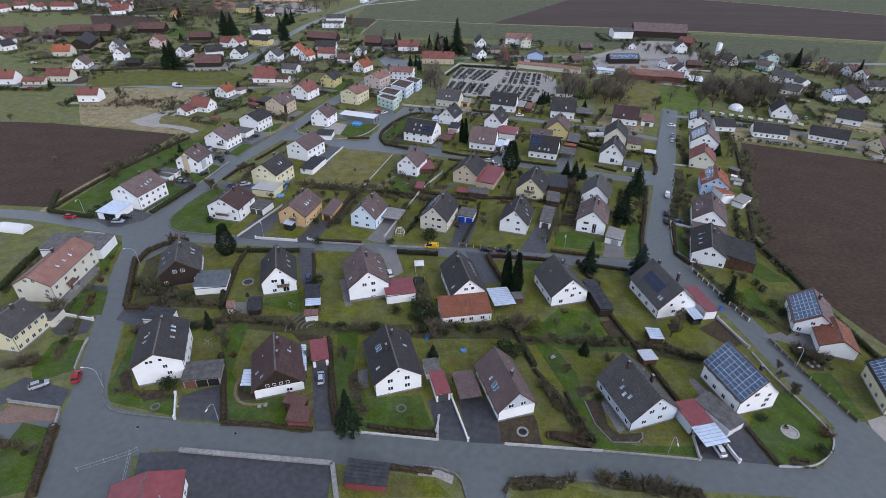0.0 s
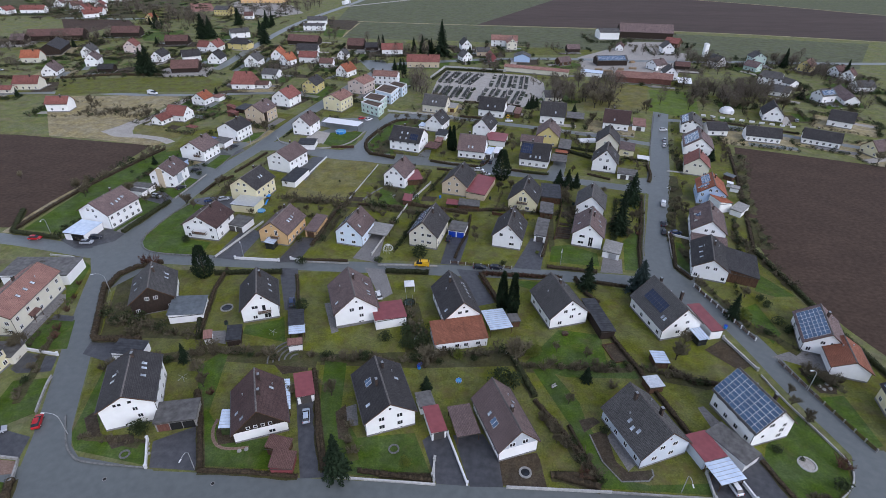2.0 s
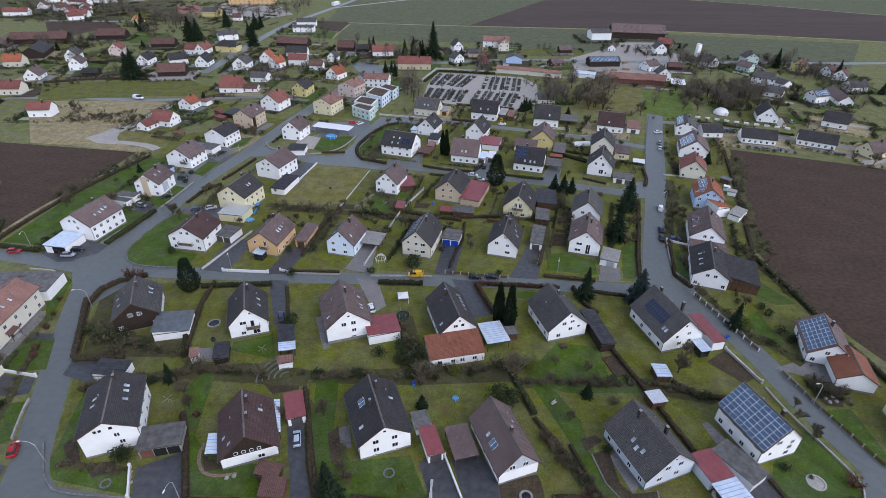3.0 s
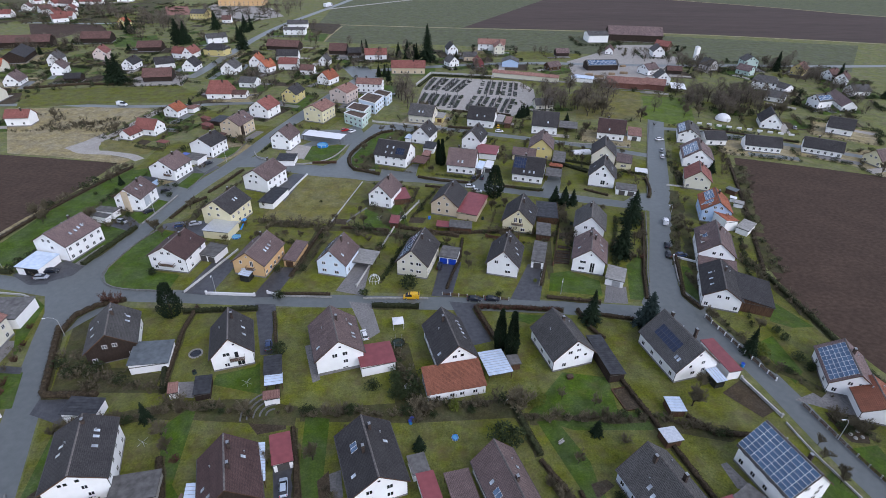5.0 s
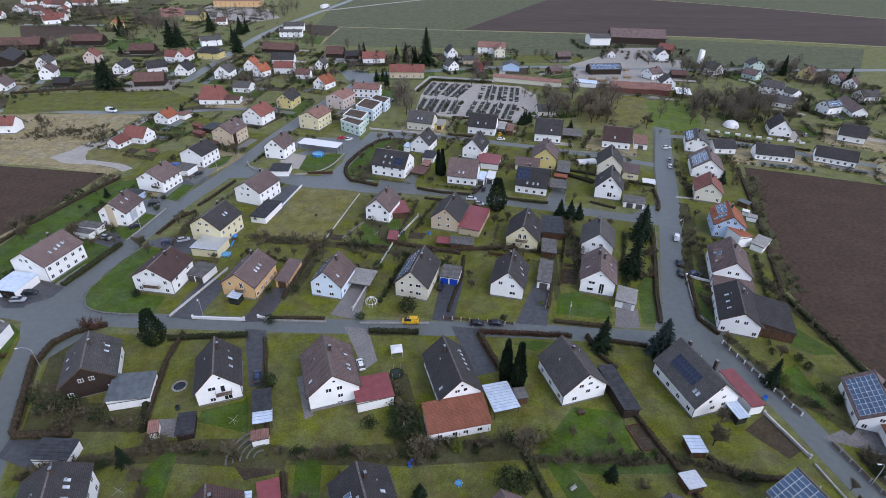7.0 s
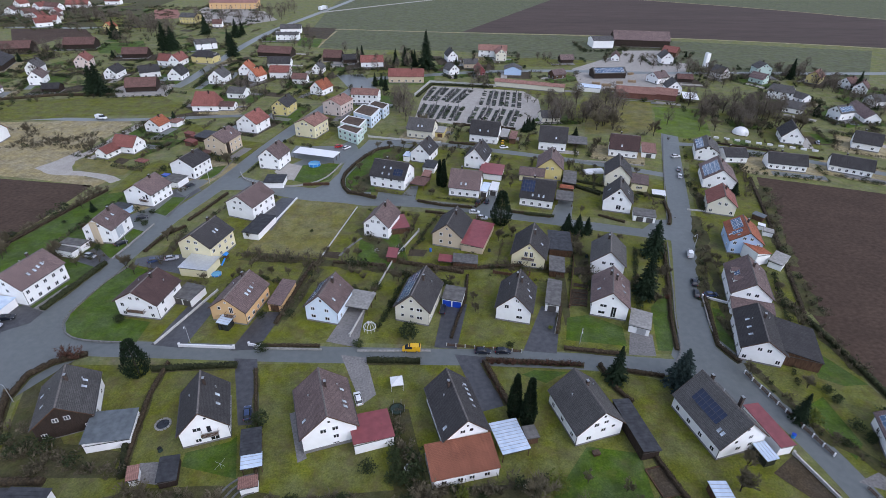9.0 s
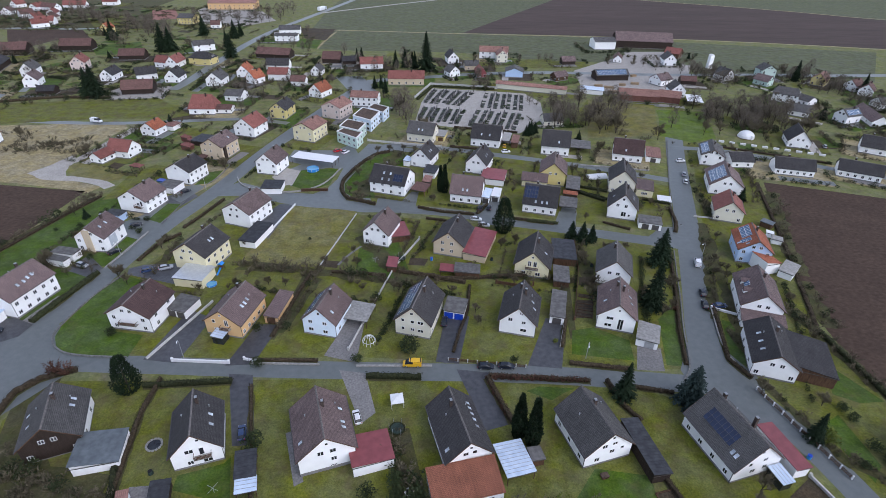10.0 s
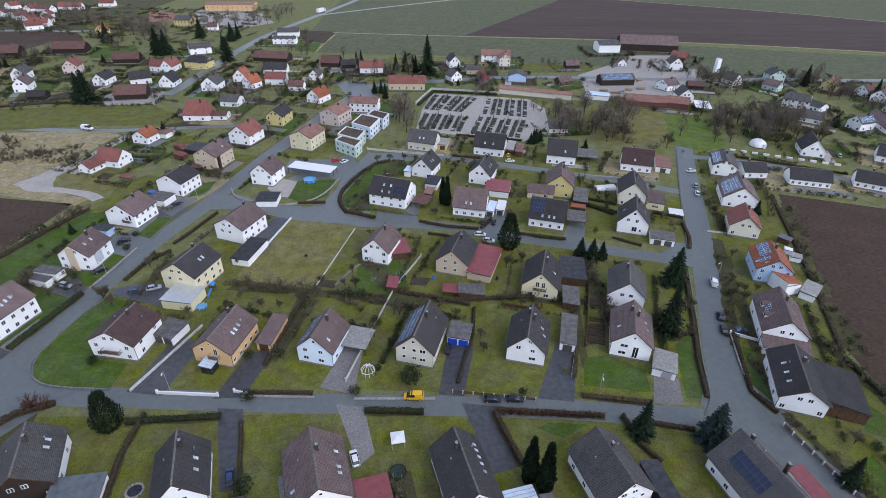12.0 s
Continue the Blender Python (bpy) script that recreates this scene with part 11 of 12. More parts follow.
def trampoline(x, y, r=1.8):
    root = thing("trampoline", pose(x, y, 0), "round garden trampoline with a dark mat", "trampoline")
    part("mat", disc_bm(r * 0.82, 0.85), "net", root)
    part("rim", ring_bm(r * 0.82, r, 0.78, 0.88), "hedge_green", root)
    for k in range(6):
        a = math.pi * k / 3
        part("leg", shared(("tramp_leg",), lambda: boxes((-0.03, -0.03, 0, 0.03, 0.03, 2.3)), "metal_pole"), None, root).location = (math.cos(a) * r * 0.98, math.sin(a) * r * 0.98, 0)


trampoline(-13.6, 130.7)
trampoline(-16.8, 198.7, 1.6)


def round_pool(x, y, r, h, label):
    root = thing("swimming_pool", pose(x, y, 0), label, "pool")
    part("wall", ring_bm(r - 0.12, r, 0, h), "plastic_blue", root)
    part("water", disc_bm(r - 0.12, h - 0.15), "pool_water", root)
    for k in range(8):
        a = math.pi * k / 4
        part("strut", shared(("strut", h), lambda: boxes((-0.05, -0.05, 0, 0.05, 0.05, h)), "frame"), None, root).location = (math.cos(a) * (r + 0.06), math.sin(a) * (r + 0.06), 0)


round_pool(-59.8, 269.5, 2.6, 1.2, "round blue garden swimming pool")
def play_tower(x, y, yaw):
    root = thing("play_tower", pose(x, y, 0.03, 0, 0, yaw), "blue plastic children's play tower with a slide", "play tower")
    for sx in (-0.6, 0.6):
        for sy in (-0.6, 0.6):
            part("post", shared(("play_post",), lambda: boxes((-0.05, -0.05, 0, 0.05, 0.05, 2.4)), "wood"), None, root).location = (sx, sy, 0)
    part("platform", boxes((-0.65, -0.65, 1.2, 0.65, 0.65, 1.28)), "wood", root)
    part("canopy", prism([(-0.85, 2.35), (0.85, 2.35), (0, 2.95)], -0.8, 0.8), "plastic_blue", root)
    part("slide", slab([[(-0.3, -3.2, 0.15), (0.3, -3.2, 0.15), (0.3, -0.65, 1.3), (-0.3, -0.65, 1.3)]], 0.08), "plastic_blue", root)


play_tower(-73.3, 192.4, -10)
dome(156.3, 316.4, 4.2, 3.4, "white domed plastic greenhouse")
round_pool(-73.8, 184.4, 1.5, 0.45, "round blue paddling pool beside a garage")
round_pool(0.8, 101.4, 0.7, 0.5, "small blue paddling tub on the lawn")


def pond(x, y, r):
    root = thing("garden_pond", pose(x, y, 0.045), "round garden pond with a stone rim", "pond")
    part("water", disc_bm(r * 0.8, 0.04), "glass", root)
    rg = random.Random(int(x))
    for k in range(14):
        a = 2 * math.pi * k / 14
        s = part("stone", shared(("rim_stone",), lambda: boxes((-0.28, -0.2, 0, 0.28, 0.2, 0.22)), "concrete"), None, root)
        s.matrix_local = pose(math.cos(a) * r * 0.92, math.sin(a) * r * 0.92, 0, rg.uniform(-8, 8), 0, math.degrees(a) + 90)


pond(-65.4, 126.8, 1.7)


def planting_circle(x, y, r):
    root = thing("planting_circle", pose(x, y, 0.045), "pale stone circle with a low plant on the lawn", "stone circle")
    part("gravel_bed", ring_bm(0.02, r * 0.86, 0.0, 0.05, 24), "gravel", root)
    for k in range(18):
        a = 2 * math.pi * k / 18
        st = part("stone", shared(("circle_stone",), lambda: boxes((-0.27, -0.17, 0, 0.27, 0.17, 0.16)), "pale_wall"), None, root)
        st.matrix_local = pose(math.cos(a) * r, math.sin(a) * r, 0, 0, 0, math.degrees(a) + 90)


planting_circle(73.5, 81.0, 1.7)
plant("bush", 72.9, 81.9, 0.8)
pond(14.4, 77.0, 1.2)


def garden_arbor(x, y, r, h):
    """A white frame of bent tubes over a bench."""
    root = thing("garden_arbor", pose(x, y, 0.05), "white domed garden arbor of bent tubes", "arbor")
    for k in range(5):
        a = math.pi * k / 5
        bm = bmesh.new()
        tube(bm, [Vector((math.cos(a) * r * math.cos(q * math.pi / 8), math.sin(a) * r * math.cos(q * math.pi / 8), h * math.sin(q * math.pi / 8) ** 0.7)) for q in range(9)], [0.05] * 9, 5)
        part("hoop", bm, "white_paint", root)
    part("ring", ring_bm(r - 0.05, r + 0.05, h * 0.42, h * 0.42 + 0.07), "white_paint", root)


garden_arbor(-22.9, 158.8, 1.7, 2.7)


def raised_bed(x, y, yaw, w, l):
    root = thing("raised_bed", pose(x, y, 0.02, 0, 0, yaw), "narrow wooden-edged vegetable bed of dark soil", "vegetable bed", "vegetable beds")
    part("soil", boxes((-w / 2 + 0.05, -l / 2 + 0.05, 0, w / 2 - 0.05, l / 2 - 0.05, 0.2)), "bed", root)
    for sy in (-1, 1):
        part("board", shared(("bed_board", w), lambda: boxes((-w / 2, -0.05, 0, w / 2, 0.05, 0.28)), "wood"), None, root).location = (0, sy * l / 2, 0)
    for sx in (-1, 1):
        part("board", shared(("bed_end", l), lambda: boxes((-0.05, -l / 2 + 0.05, 0, 0.05, l / 2 - 0.05, 0.28)), "wood"), None, root).location = (sx * w / 2, 0, 0)


for bx, by in ((40.0, 179.6), (39.2, 176.6), (38.4, 173.6), (37.5, 170.7)):
    raised_bed(bx, by, -14, 4.4, 1.5)


def stone_ring(x, y, r, label, arcs=1, a0=0, a1=360):
    root = thing("stone_ring", pose(x, y, 0.05), label, "stone ring")
    for q in range(arcs):
        rr = r * (q + 1) / arcs
        n = max(6, int(rr * math.radians(a1 - a0) / 0.6))
        for k in range(n):
            a = math.radians(a0 + (a1 - a0) * k / n)
            s = part("stone", shared(("ring_stone",), lambda: boxes((-0.3, -0.16, 0, 0.3, 0.16, 0.24)), "kerb"), None, root)
            s.matrix_local = pose(math.cos(a) * rr, math.sin(a) * rr, 0, 0, 0, math.degrees(a) + 90)


stone_ring(-12.9, 81.6, 1.0, "ring of pale stones on the lawn")
stone_ring(-68.7, 78.3, 0.9, "heap of stones round a flower bed")
stone_ring(-40.5, 107.5, 7.0, "curved stone edges of a terraced garden", 5, 95, 200)


def gazebo(x, y, yaw, s, label):
    root = thing("gazebo", pose(x, y, 0.03, 0, 0, yaw), label, "gazebo")
    bm = bmesh.new()
    c = [bm.verts.new(p) for p in ((-s / 2, -s / 2, 2.2), (s / 2, -s / 2, 2.2), (s / 2, s / 2, 2.2), (-s / 2, s / 2, 2.2))]
    d = [bm.verts.new((v.co.x, v.co.y, 2.0)) for v in c]
    t = bm.verts.new((0, 0, 2.75))
    for k in range(4):
        bm.faces.new((c[k], c[(k + 1) % 4], t))
        bm.faces.new((d[k], d[(k + 1) % 4], c[(k + 1) % 4], c[k]))
    part("canopy", bm, "white_paint", root)
    for sx in (-1, 1):
        for sy in (-1, 1):
            part("leg", shared(("gazebo_leg",), lambda: boxes((-0.04, -0.04, 0, 0.04, 0.04, 2.1)), "frame"), None, root).location = (sx * s * 0.46, sy * s * 0.46, 0)


gazebo(-14.1, 138.0, 10, 3.0, "white garden gazebo on thin legs")
gazebo(112, 240, -20, 3.0, "white party tent beside the gardens")

for k in range(10):
    b = part("concrete_block", shared(("concrete_block",), lambda: boxes((-1.25, -0.55, 0, 1.25, 0.55, 0.8)), "white_paint"), None, None)
    b.matrix_world = pose(140.2 + 4.63 * k, 309.2 - 1.88 * k, 0, 0, 0, -22)
    tagged(b, "white plastered block along the garden lane", "concrete block", "blocks along the lane")


def log_pile(x, y, yaw, l):
    root = thing("log_pile", pose(x, y, 0, 0, 0, yaw), "stacked firewood logs beside the lawn", "log pile")
    for i in range(int(l / 0.3)):
        for j in range(4):
            lg = part("log", shared(("log",), lambda: wheel_bm(0.15, 1.0, 7), "wood"), None, root)
            lg.matrix_local = pose(i * 0.3 + (j % 2) * 0.15, 0, 0.15 + j * 0.26, 0, 0, 90)


log_pile(-60.4, 248.9, 4, 11)


# ---- garden furniture and small details ----
def rotary_dryer(x, y):
    root = thing("rotary_dryer", pose(x, y, 0, 0, 0, 20), "folding rotary clothes dryer on the lawn", "clothes dryer", "rotary dryers")
    part("pole", boxes((-0.03, -0.03, 0, 0.03, 0.03, 1.7)), "metal_pole", root)
    for k in range(4):
        a = part("arm", shared(("dryer_arm",), lambda: boxes((0, -0.02, 1.55, 1.4, 0.02, 1.59)), "metal_pole"), None, root)
        a.matrix_local = pose(0, 0, 0, 0, 0, 45 + 90 * k)


def drum_bm(r, z0, z1, n=16, taper=1.0):
    bm = bmesh.new()
    lo = [bm.verts.new((r * math.cos(2 * math.pi * k / n), r * math.sin(2 * math.pi * k / n), z0)) for k in range(n)]
    hi = [bm.verts.new((v.co.x * taper, v.co.y * taper, z1)) for v in lo]
    bm.faces.new(lo[::-1])
    bm.faces.new(hi)
    for k in range(n):
        bm.faces.new((lo[k - 1], lo[k], hi[k], hi[k - 1]))
    return bm


def manhole_cover(x, y):
    root = thing("manhole_cover", pose(x, y, 0.058), "round iron manhole cover in the asphalt", "manhole cover", "manhole covers")
    part("rim", drum_bm(0.45, 0, 0.008), "concrete", root)
    part("lid", drum_bm(0.33, 0.008, 0.014), "rubber", root)


def garden_table(x, y):
    root = thing("garden_table", pose(x, y, 0), "round white garden table on the lawn", "table", "garden tables")
    part("tabletop", drum_bm(0.8, 0.7, 0.74), "white_paint", root)
    part("pedestal", drum_bm(0.12, 0, 0.7, 8, 0.6), "white_paint", root)
    part("foot", drum_bm(0.4, 0, 0.05, 8, 0.7), "concrete", root).location = (0, 0, 0.0)


def rain_barrel(x, y):
    root = thing("rain_barrel", pose(x, y, 0.05), "blue plastic rain barrel in a garden", "barrel", "rain barrels")
    part("drum", drum_bm(0.42, 0, 1.0, 14, 1.1), "plastic_blue", root)
    part("lid", drum_bm(0.5, 1.0, 1.06, 14, 0.9), "blue_paint", root)


def bench(x, y):
    root = thing("garden_bench", pose(x, y, 0, 0, 0, 35), "pale wooden garden bench on grass", "bench", "garden benches")
    for k in range(3):
        part("seat_slat", boxes((-0.8, 0.16 * k, 0.42, 0.8, 0.16 * k + 0.12, 0.46)), "pale_wall", root)
        part("back_slat", boxes((-0.8, 0.5, 0.55 + 0.15 * k, 0.8, 0.54, 0.66 + 0.15 * k)), "pale_wall", root)
    for sx in (-0.7, 0.62):
        part("leg", boxes((sx, 0, 0, sx + 0.08, 0.08, 0.42), (sx, 0.46, 0, sx + 0.08, 0.5, 0.97), (sx, 0.08, 0.36, sx + 0.08, 0.46, 0.42)), "wood", root)


def wood_stack(x, y):
    root = thing("wood_stack", pose(x, y, 0, 0, 0, 15), "stack of split firewood under a sheet", "firewood", "firewood stacks")
    for k in range(14):
        lg = part("log", shared(("fire_log",), lambda: drum_bm(0.13, -0.5, 0.5, 7, 0.9), "wood"), None, root)
        lg.matrix_local = pose(0.28 * (k % 5) - 0.55 + 0.13 * (k // 5 % 2), 0, 0.14 + 0.24 * (k // 5), 90, 0, 0)
    part("cover_sheet", prism([(-0.85, 0.78), (0.85, 0.78), (0.8, 0.84), (0, 0.92), (-0.8, 0.84)], -0.6, 0.6), "rust_felt", root)


def compost_bin(x, y):
    root = thing("compost_bin", pose(x, y, 0, 0, 0, 10), "dark green garden compost bin", "compost bin", "compost bins")
    part("bin", drum_bm(0.55, 0, 0.95, 8, 0.8), "net", root)
    part("lid", drum_bm(0.46, 0.95, 1.03, 8, 0.8), "rubber", root)


def rock(x, y):
    rng = random.Random(int(x * 10 + y * 7))
    bm = bmesh.new()
    bmesh.ops.create_icosphere(bm, subdivisions=2, radius=0.5)
    for v in bm.verts:
        v.co *= rng.uniform(0.8, 1.15)
        v.co.z = max(-0.05, v.co.z * 0.75)
    ob = part("garden_rock", bm, "concrete", None)
    ob.matrix_world = pose(x, y, 0.07, 0, 0, rng.uniform(0, 180))
    tagged(ob, "weathered pale rock in a garden bed", "rock", "garden rocks")


def timber_pile(x, y, turn, length):
    root = thing("timber_pile", pose(x, y, 0.03, 0, 0, turn), "pile of sawn pale timber in the farmyard", "timber", "timber piles of the farm")
    for k in range(4):
        for i in range(5):
            b = part("plank", shared(("plank", length), lambda: boxes((-length / 2, -0.2, 0, length / 2, 0.2, 0.28)), "pale_timber"), None, root)
            b.matrix_local = pose(0.15 * ((i * 7 + k * 3) % 4 - 1.5), 0.46 * i - 0.9, 0.34 * k + 0.05, 0, 0, 0)
        part("bearer", shared(("bearer",), lambda: boxes((-0.08, -1.1, 0, 0.08, 1.1, 0.05)), "wood"), None, root).location = (0, 0, 0.34 * k)


patch("garden_bed", [(-75.5, 82.5), (-69.6, 83.5), (-68.2, 81.3), (-72.1, 79.5)], 0.0732, "bed", "dug garden bed with brown soil", "garden bed")
patch("garden_bed", [(-82.6, 87.1), (-81.2, 89.3), (-76.2, 82.7), (-78.7, 82.2)], 0.0744, "bed", "dug garden bed with brown soil", "garden bed")
strip("garden_path", [(-52.9, 88.1), (-53.1, 85.7), (-52.1, 82.8), (-50.0, 80.7), (-46.9, 80.4), (-43.7, 81.0)], 0.7, 0.0756, "clay_path", "curved reddish garden path", "path")
patch("garden_bed", [(-52.3, 87.1), (-48.8, 86.3), (-46.6, 82.2), (-50.3, 81.3), (-52.0, 84.4)], 0.0768, "bed", "dug garden bed with brown soil", "garden bed")
patch("garden_bed", [(27.9, 90.6), (31.4, 91.7), (32.6, 90.3), (28.4, 87.3)], 0.078, "bed", "dark vegetable bed", "garden bed")
patch("garden_bed", [(29.5, 86.8), (33.3, 88.3), (33.6, 80.3), (35.5, 77.9), (40.7, 78.5), (40.1, 76.2), (33.6, 75.7), (30.8, 80.1)], 0.0792, "bed", "planted bed along the terrace", "garden bed")
low_wall([(29.5, 86.8), (30.8, 80.1), (33.6, 75.6), (39.1, 75.9), (40.5, 77.2), (40.6, 78.6)], 0.18, "pale stone edging of a garden bed", "kerb", 0.22, rounded=False)
low_wall([(38.8, 115.6), (42.7, 116.5), (44.6, 110.0), (40.5, 109.2), (38.8, 115.6)], 0.3, "low timber edging of a vegetable bed", "wood", 0.2, rounded=False)
patch("terrace", [(56.2, 95.3), (57.7, 95.8), (60.5, 89.5), (57.1, 89.8)], 0.0804, "paving", "grey paved terrace beside the house", "terrace")
patch("garden_bed", [(86.7, 109.2), (95.3, 108.1), (91.4, 100.6), (87.6, 101.0), (86.7, 104.3)], 0.0816, "bed", "rock garden with brown soil", "garden bed")
patch("garden_bed", [(-27.2, 90.9), (-25.2, 93.2), (-22.9, 83.8), (-25.1, 83.7)], 0.0828, "bed", "dug garden bed with brown soil", "garden bed")
patch("garden_bed", [(-38.1, 129.9), (-36.6, 130.5), (-31.7, 118.2), (-33.4, 117.1)], 0.084, "paving", "narrow paved path beside the house", "path")
patch("garden_bed", [(36.7, 177.8), (41.7, 177.8), (39.8, 170.0), (34.5, 169.4)], 0.0852, "bed", "vegetable beds in rows", "garden bed")
patch("garden_bed", [(40.3, 189.6), (45.9, 190.3), (44.6, 185.7), (39.0, 185.3)], 0.0864, "bed", "vegetable bed beside a hedge", "garden bed")
patch("garden_bed", [(-42.5, 198.3), (-36.9, 197.7), (-37.1, 193.7), (-42.7, 194.8)], 0.0876, "bed", "dug bed at the meadow edge", "garden bed")
patch("garden_bed", [(-13.8, 200.1), (-7.7, 199.5), (-9.0, 195.4), (-14.2, 195.8)], 0.0888, "bed", "dug bed behind the house", "garden bed")
strip("garden_path", [(-30.9, 207.1), (-34.2, 202.1), (-37.0, 195.5)], 0.9, 0.09, "paving", "pale garden path", "path")
low_wall([(13.5, 186.1), (24.0, 183.4), (24.9, 185.2)], 1.1, "brown timber garden fence wall", "wood", 0.12, rounded=False)
low_wall([(43.3, 211.0), (40.7, 193.0), (34.2, 168.9)], 0.9, "brown timber fence between plots", "wood", 0.12, rounded=False)
low_wall([(11.8, 238.3), (9.7, 230.2), (-12.7, 235.8)], 0.4, "low stone wall along the street", "kerb", 0.25, rounded=False)
low_wall([(-107.2, 215.5), (-108.7, 203.4), (-110.5, 192.6)], 0.5, "low pale street wall", "concrete", 0.25, rounded=False)
hedge([(-17.1, 191.6), (-6.4, 189.1), (4.0, 186.0)], 1.5, 1.2, "brown", "tall brown hedge behind the lawns")
hedge([(55.1, 254.9), (65.5, 250.4)], 1.2, 1, "green", "dark clipped hedge behind the house")
hedge([(77.9, 243.8), (88.0, 239.7)], 1.2, 1, "green", "dark clipped hedge behind the garage")
patch("driveway", [(0.7, 67.3), (11.4, 66.7), (9.8, 59.7), (2.5, 59.2)], 0.0912, "asphalt", "asphalt entry between two gardens", "driveway")
patch("path", [(-111.8, 119.6), (-111.7, 122.1), (-106.1, 121.4), (-105.1, 119.2)], 0.0924, "dark_asphalt", "dark path to the house entrance", "path")
low_wall([(-8.2, 67.0), (-3.2, 66.8), (-0.0, 65.7), (1.4, 64.3), (2.6, 60.4)], 0.5, "curved low wall round a corner garden", "kerb", 0.3, rounded=False)
low_wall([(10.2, 60.9), (11.0, 64.2), (12.2, 65.7), (16.0, 66.4), (30.5, 65.7)], 0.5, "curved low wall round a corner garden", "kerb", 0.3, rounded=False)
patch("garden_bed", [(-7.6, 66.5), (-3.2, 66.4), (-0.2, 65.3), (-0.5, 63.4), (-4.0, 64.8), (-7.4, 64.9)], 0.0936, "gravel", "pale gravel bed behind a low wall", "garden bed")
hedge([(-12.2, 235.4), (-2.6, 231.9), (9.2, 230.2)], 1, 0.9, "brown", "brown leafless hedge along the street")
hedge([(23.7, 227.1), (31.3, 225.6), (38.3, 223.4)], 0.9, 0.9, "brown", "brown leafless hedge along the street")
hedge([(-9.0, 226.6), (-3.7, 225.4), (1.1, 224.0)], 1, 0.9, "brown", "brown leafless hedge along the street")
hedge([(57.2, 224.9), (65.7, 219.5)], 0.9, 0.9, "brown", "brown leafless hedge along the street")
hedge([(86.5, 236.5), (84.6, 224.7), (81.7, 218.0)], 1.1, 1, "brown", "brown leafless hedge along the street")
hedge([(53.4, 250.1), (63.9, 243.1)], 1.3, 1, "green", "dark clipped hedge between gardens")
hedge([(14.9, 238.4), (10.3, 230.6)], 0.9, 0.8, "brown", "brown leafless hedge along the street")
hedge([(-38.4, 191.4), (-27.7, 190.6), (-21.0, 189.6)], 1, 1, "brown", "brown hedge at the end of the lawn")
hedge([(-96.0, 218.3), (-93.8, 224.3), (-89.0, 240.7)], 1, 0.9, "brown", "brown leafless hedge along the street")
hedge([(-102.0, 196.9), (-100.1, 207.1), (-95.1, 214.0)], 1, 0.8, "brown", "brown leafless hedge along the street")
hedge([(-60.9, 96.0), (-57.2, 88.8), (-51.6, 75.4)], 1, 1.2, "brown", "brown leafless hedge between drives")
hedge([(-15.2, 75.4), (-9.7, 75.2), (-5.0, 75.1)], 0.7, 1.3, "brown", "low brown hedge along the street wall")
hedge([(19.5, 76.4), (24.1, 76.4), (28.8, 76.3)], 0.9, 1.5, "red", "reddish leafless hedge along the street")
hedge([(25.3, 89.1), (26.6, 84.1), (28.6, 77.7)], 0.7, 0.6, "brown", "thin brown hedge between lawns")
hedge([(-70.7, 121.2), (-67.8, 113.4)], 1.6, 1.3, "green", "clipped green hedge beside a shed")
hedge([(-5.0, 132.9), (-3.6, 124.4)], 1, 0.8, "brown", "brown hedge beside the house")
hedge([(-32.1, 93.9), (-29.7, 84.0), (-26.9, 76.2)], 0.9, 0.9, "brown", "brown hedge along the drive")
low_wall([(-4.5, 75.4), (-4.1, 79.4)], 0.9, "white garden wall beside the drive", "pale_wall", 0.25, rounded=False)
for tx, ty, th in ((-68.5, 84.3, 3.2), (-33.4, 108.0, 1.8), (-32.0, 108.4, 1.6), (-22.5, 107.9, 2.2), (12.7, 100.4, 3.6), (29.5, 75.5, 1.6), (32.7, 87.6, 1.5), (90.0, 126.3, 2.4), (90.9, 133.6, 2.2), (90.6, 122.8, 1.8), (90.4, 137.0, 2.2), (-13.6, 118.1, 2.6), (-12.8, 115.3, 2.4), (-11.5, 112.1, 2.8), (-10.2, 108.7, 2.4), (-13.5, 112.9, 2.2), (4.6, 108.9, 1.6), (-4.0, 107.4, 1.4), (-118.5, 198.1, 2), (-110.3, 215.5, 1.8), (-22.7, 177.2, 2.6), (-2.5, 179.2, 1.2), (-9.6, 205.5, 1.5), (52.9, 186.5, 3.2), (53.5, 189.7, 2.5), (43.6, 182.0, 1.8), (-129.7, 194.1, 1.4), (-139.6, 215.9, 1.2), (-49.5, 211.3, 1),):
    plant("bush", tx, ty, th)
for tx, ty, th in ((23.2, 65.7, 2.2), (29.9, 65.4, 2.6), (35.4, 65.3, 2.2), (39.8, 65.1, 2.8), (41.4, 64.9, 3), (14.2, 65.4, 1.2), (17.6, 65.6, 1.4),):
    plant("twig_bush", tx, ty, th)
for tx, ty, th in ((1.3, 109.5, 2.2), (80.9, 127.8, 3.2), (27.0, 159.7, 1.2),):
    plant("light_bush", tx, ty, th)
for tx, ty, th in ((-57.2, 95.1, 1.8), (26.2, 76.7, 1.6), (64.6, 173.5, 1.4),):
    plant("red_bush", tx, ty, th)
for tx, ty, th in ((-6.9, 98.7, 4.5), (31.9, 102.6, 5), (-134.1, 224.9, 4.5),):
    plant("young_spruce", tx, ty, th)
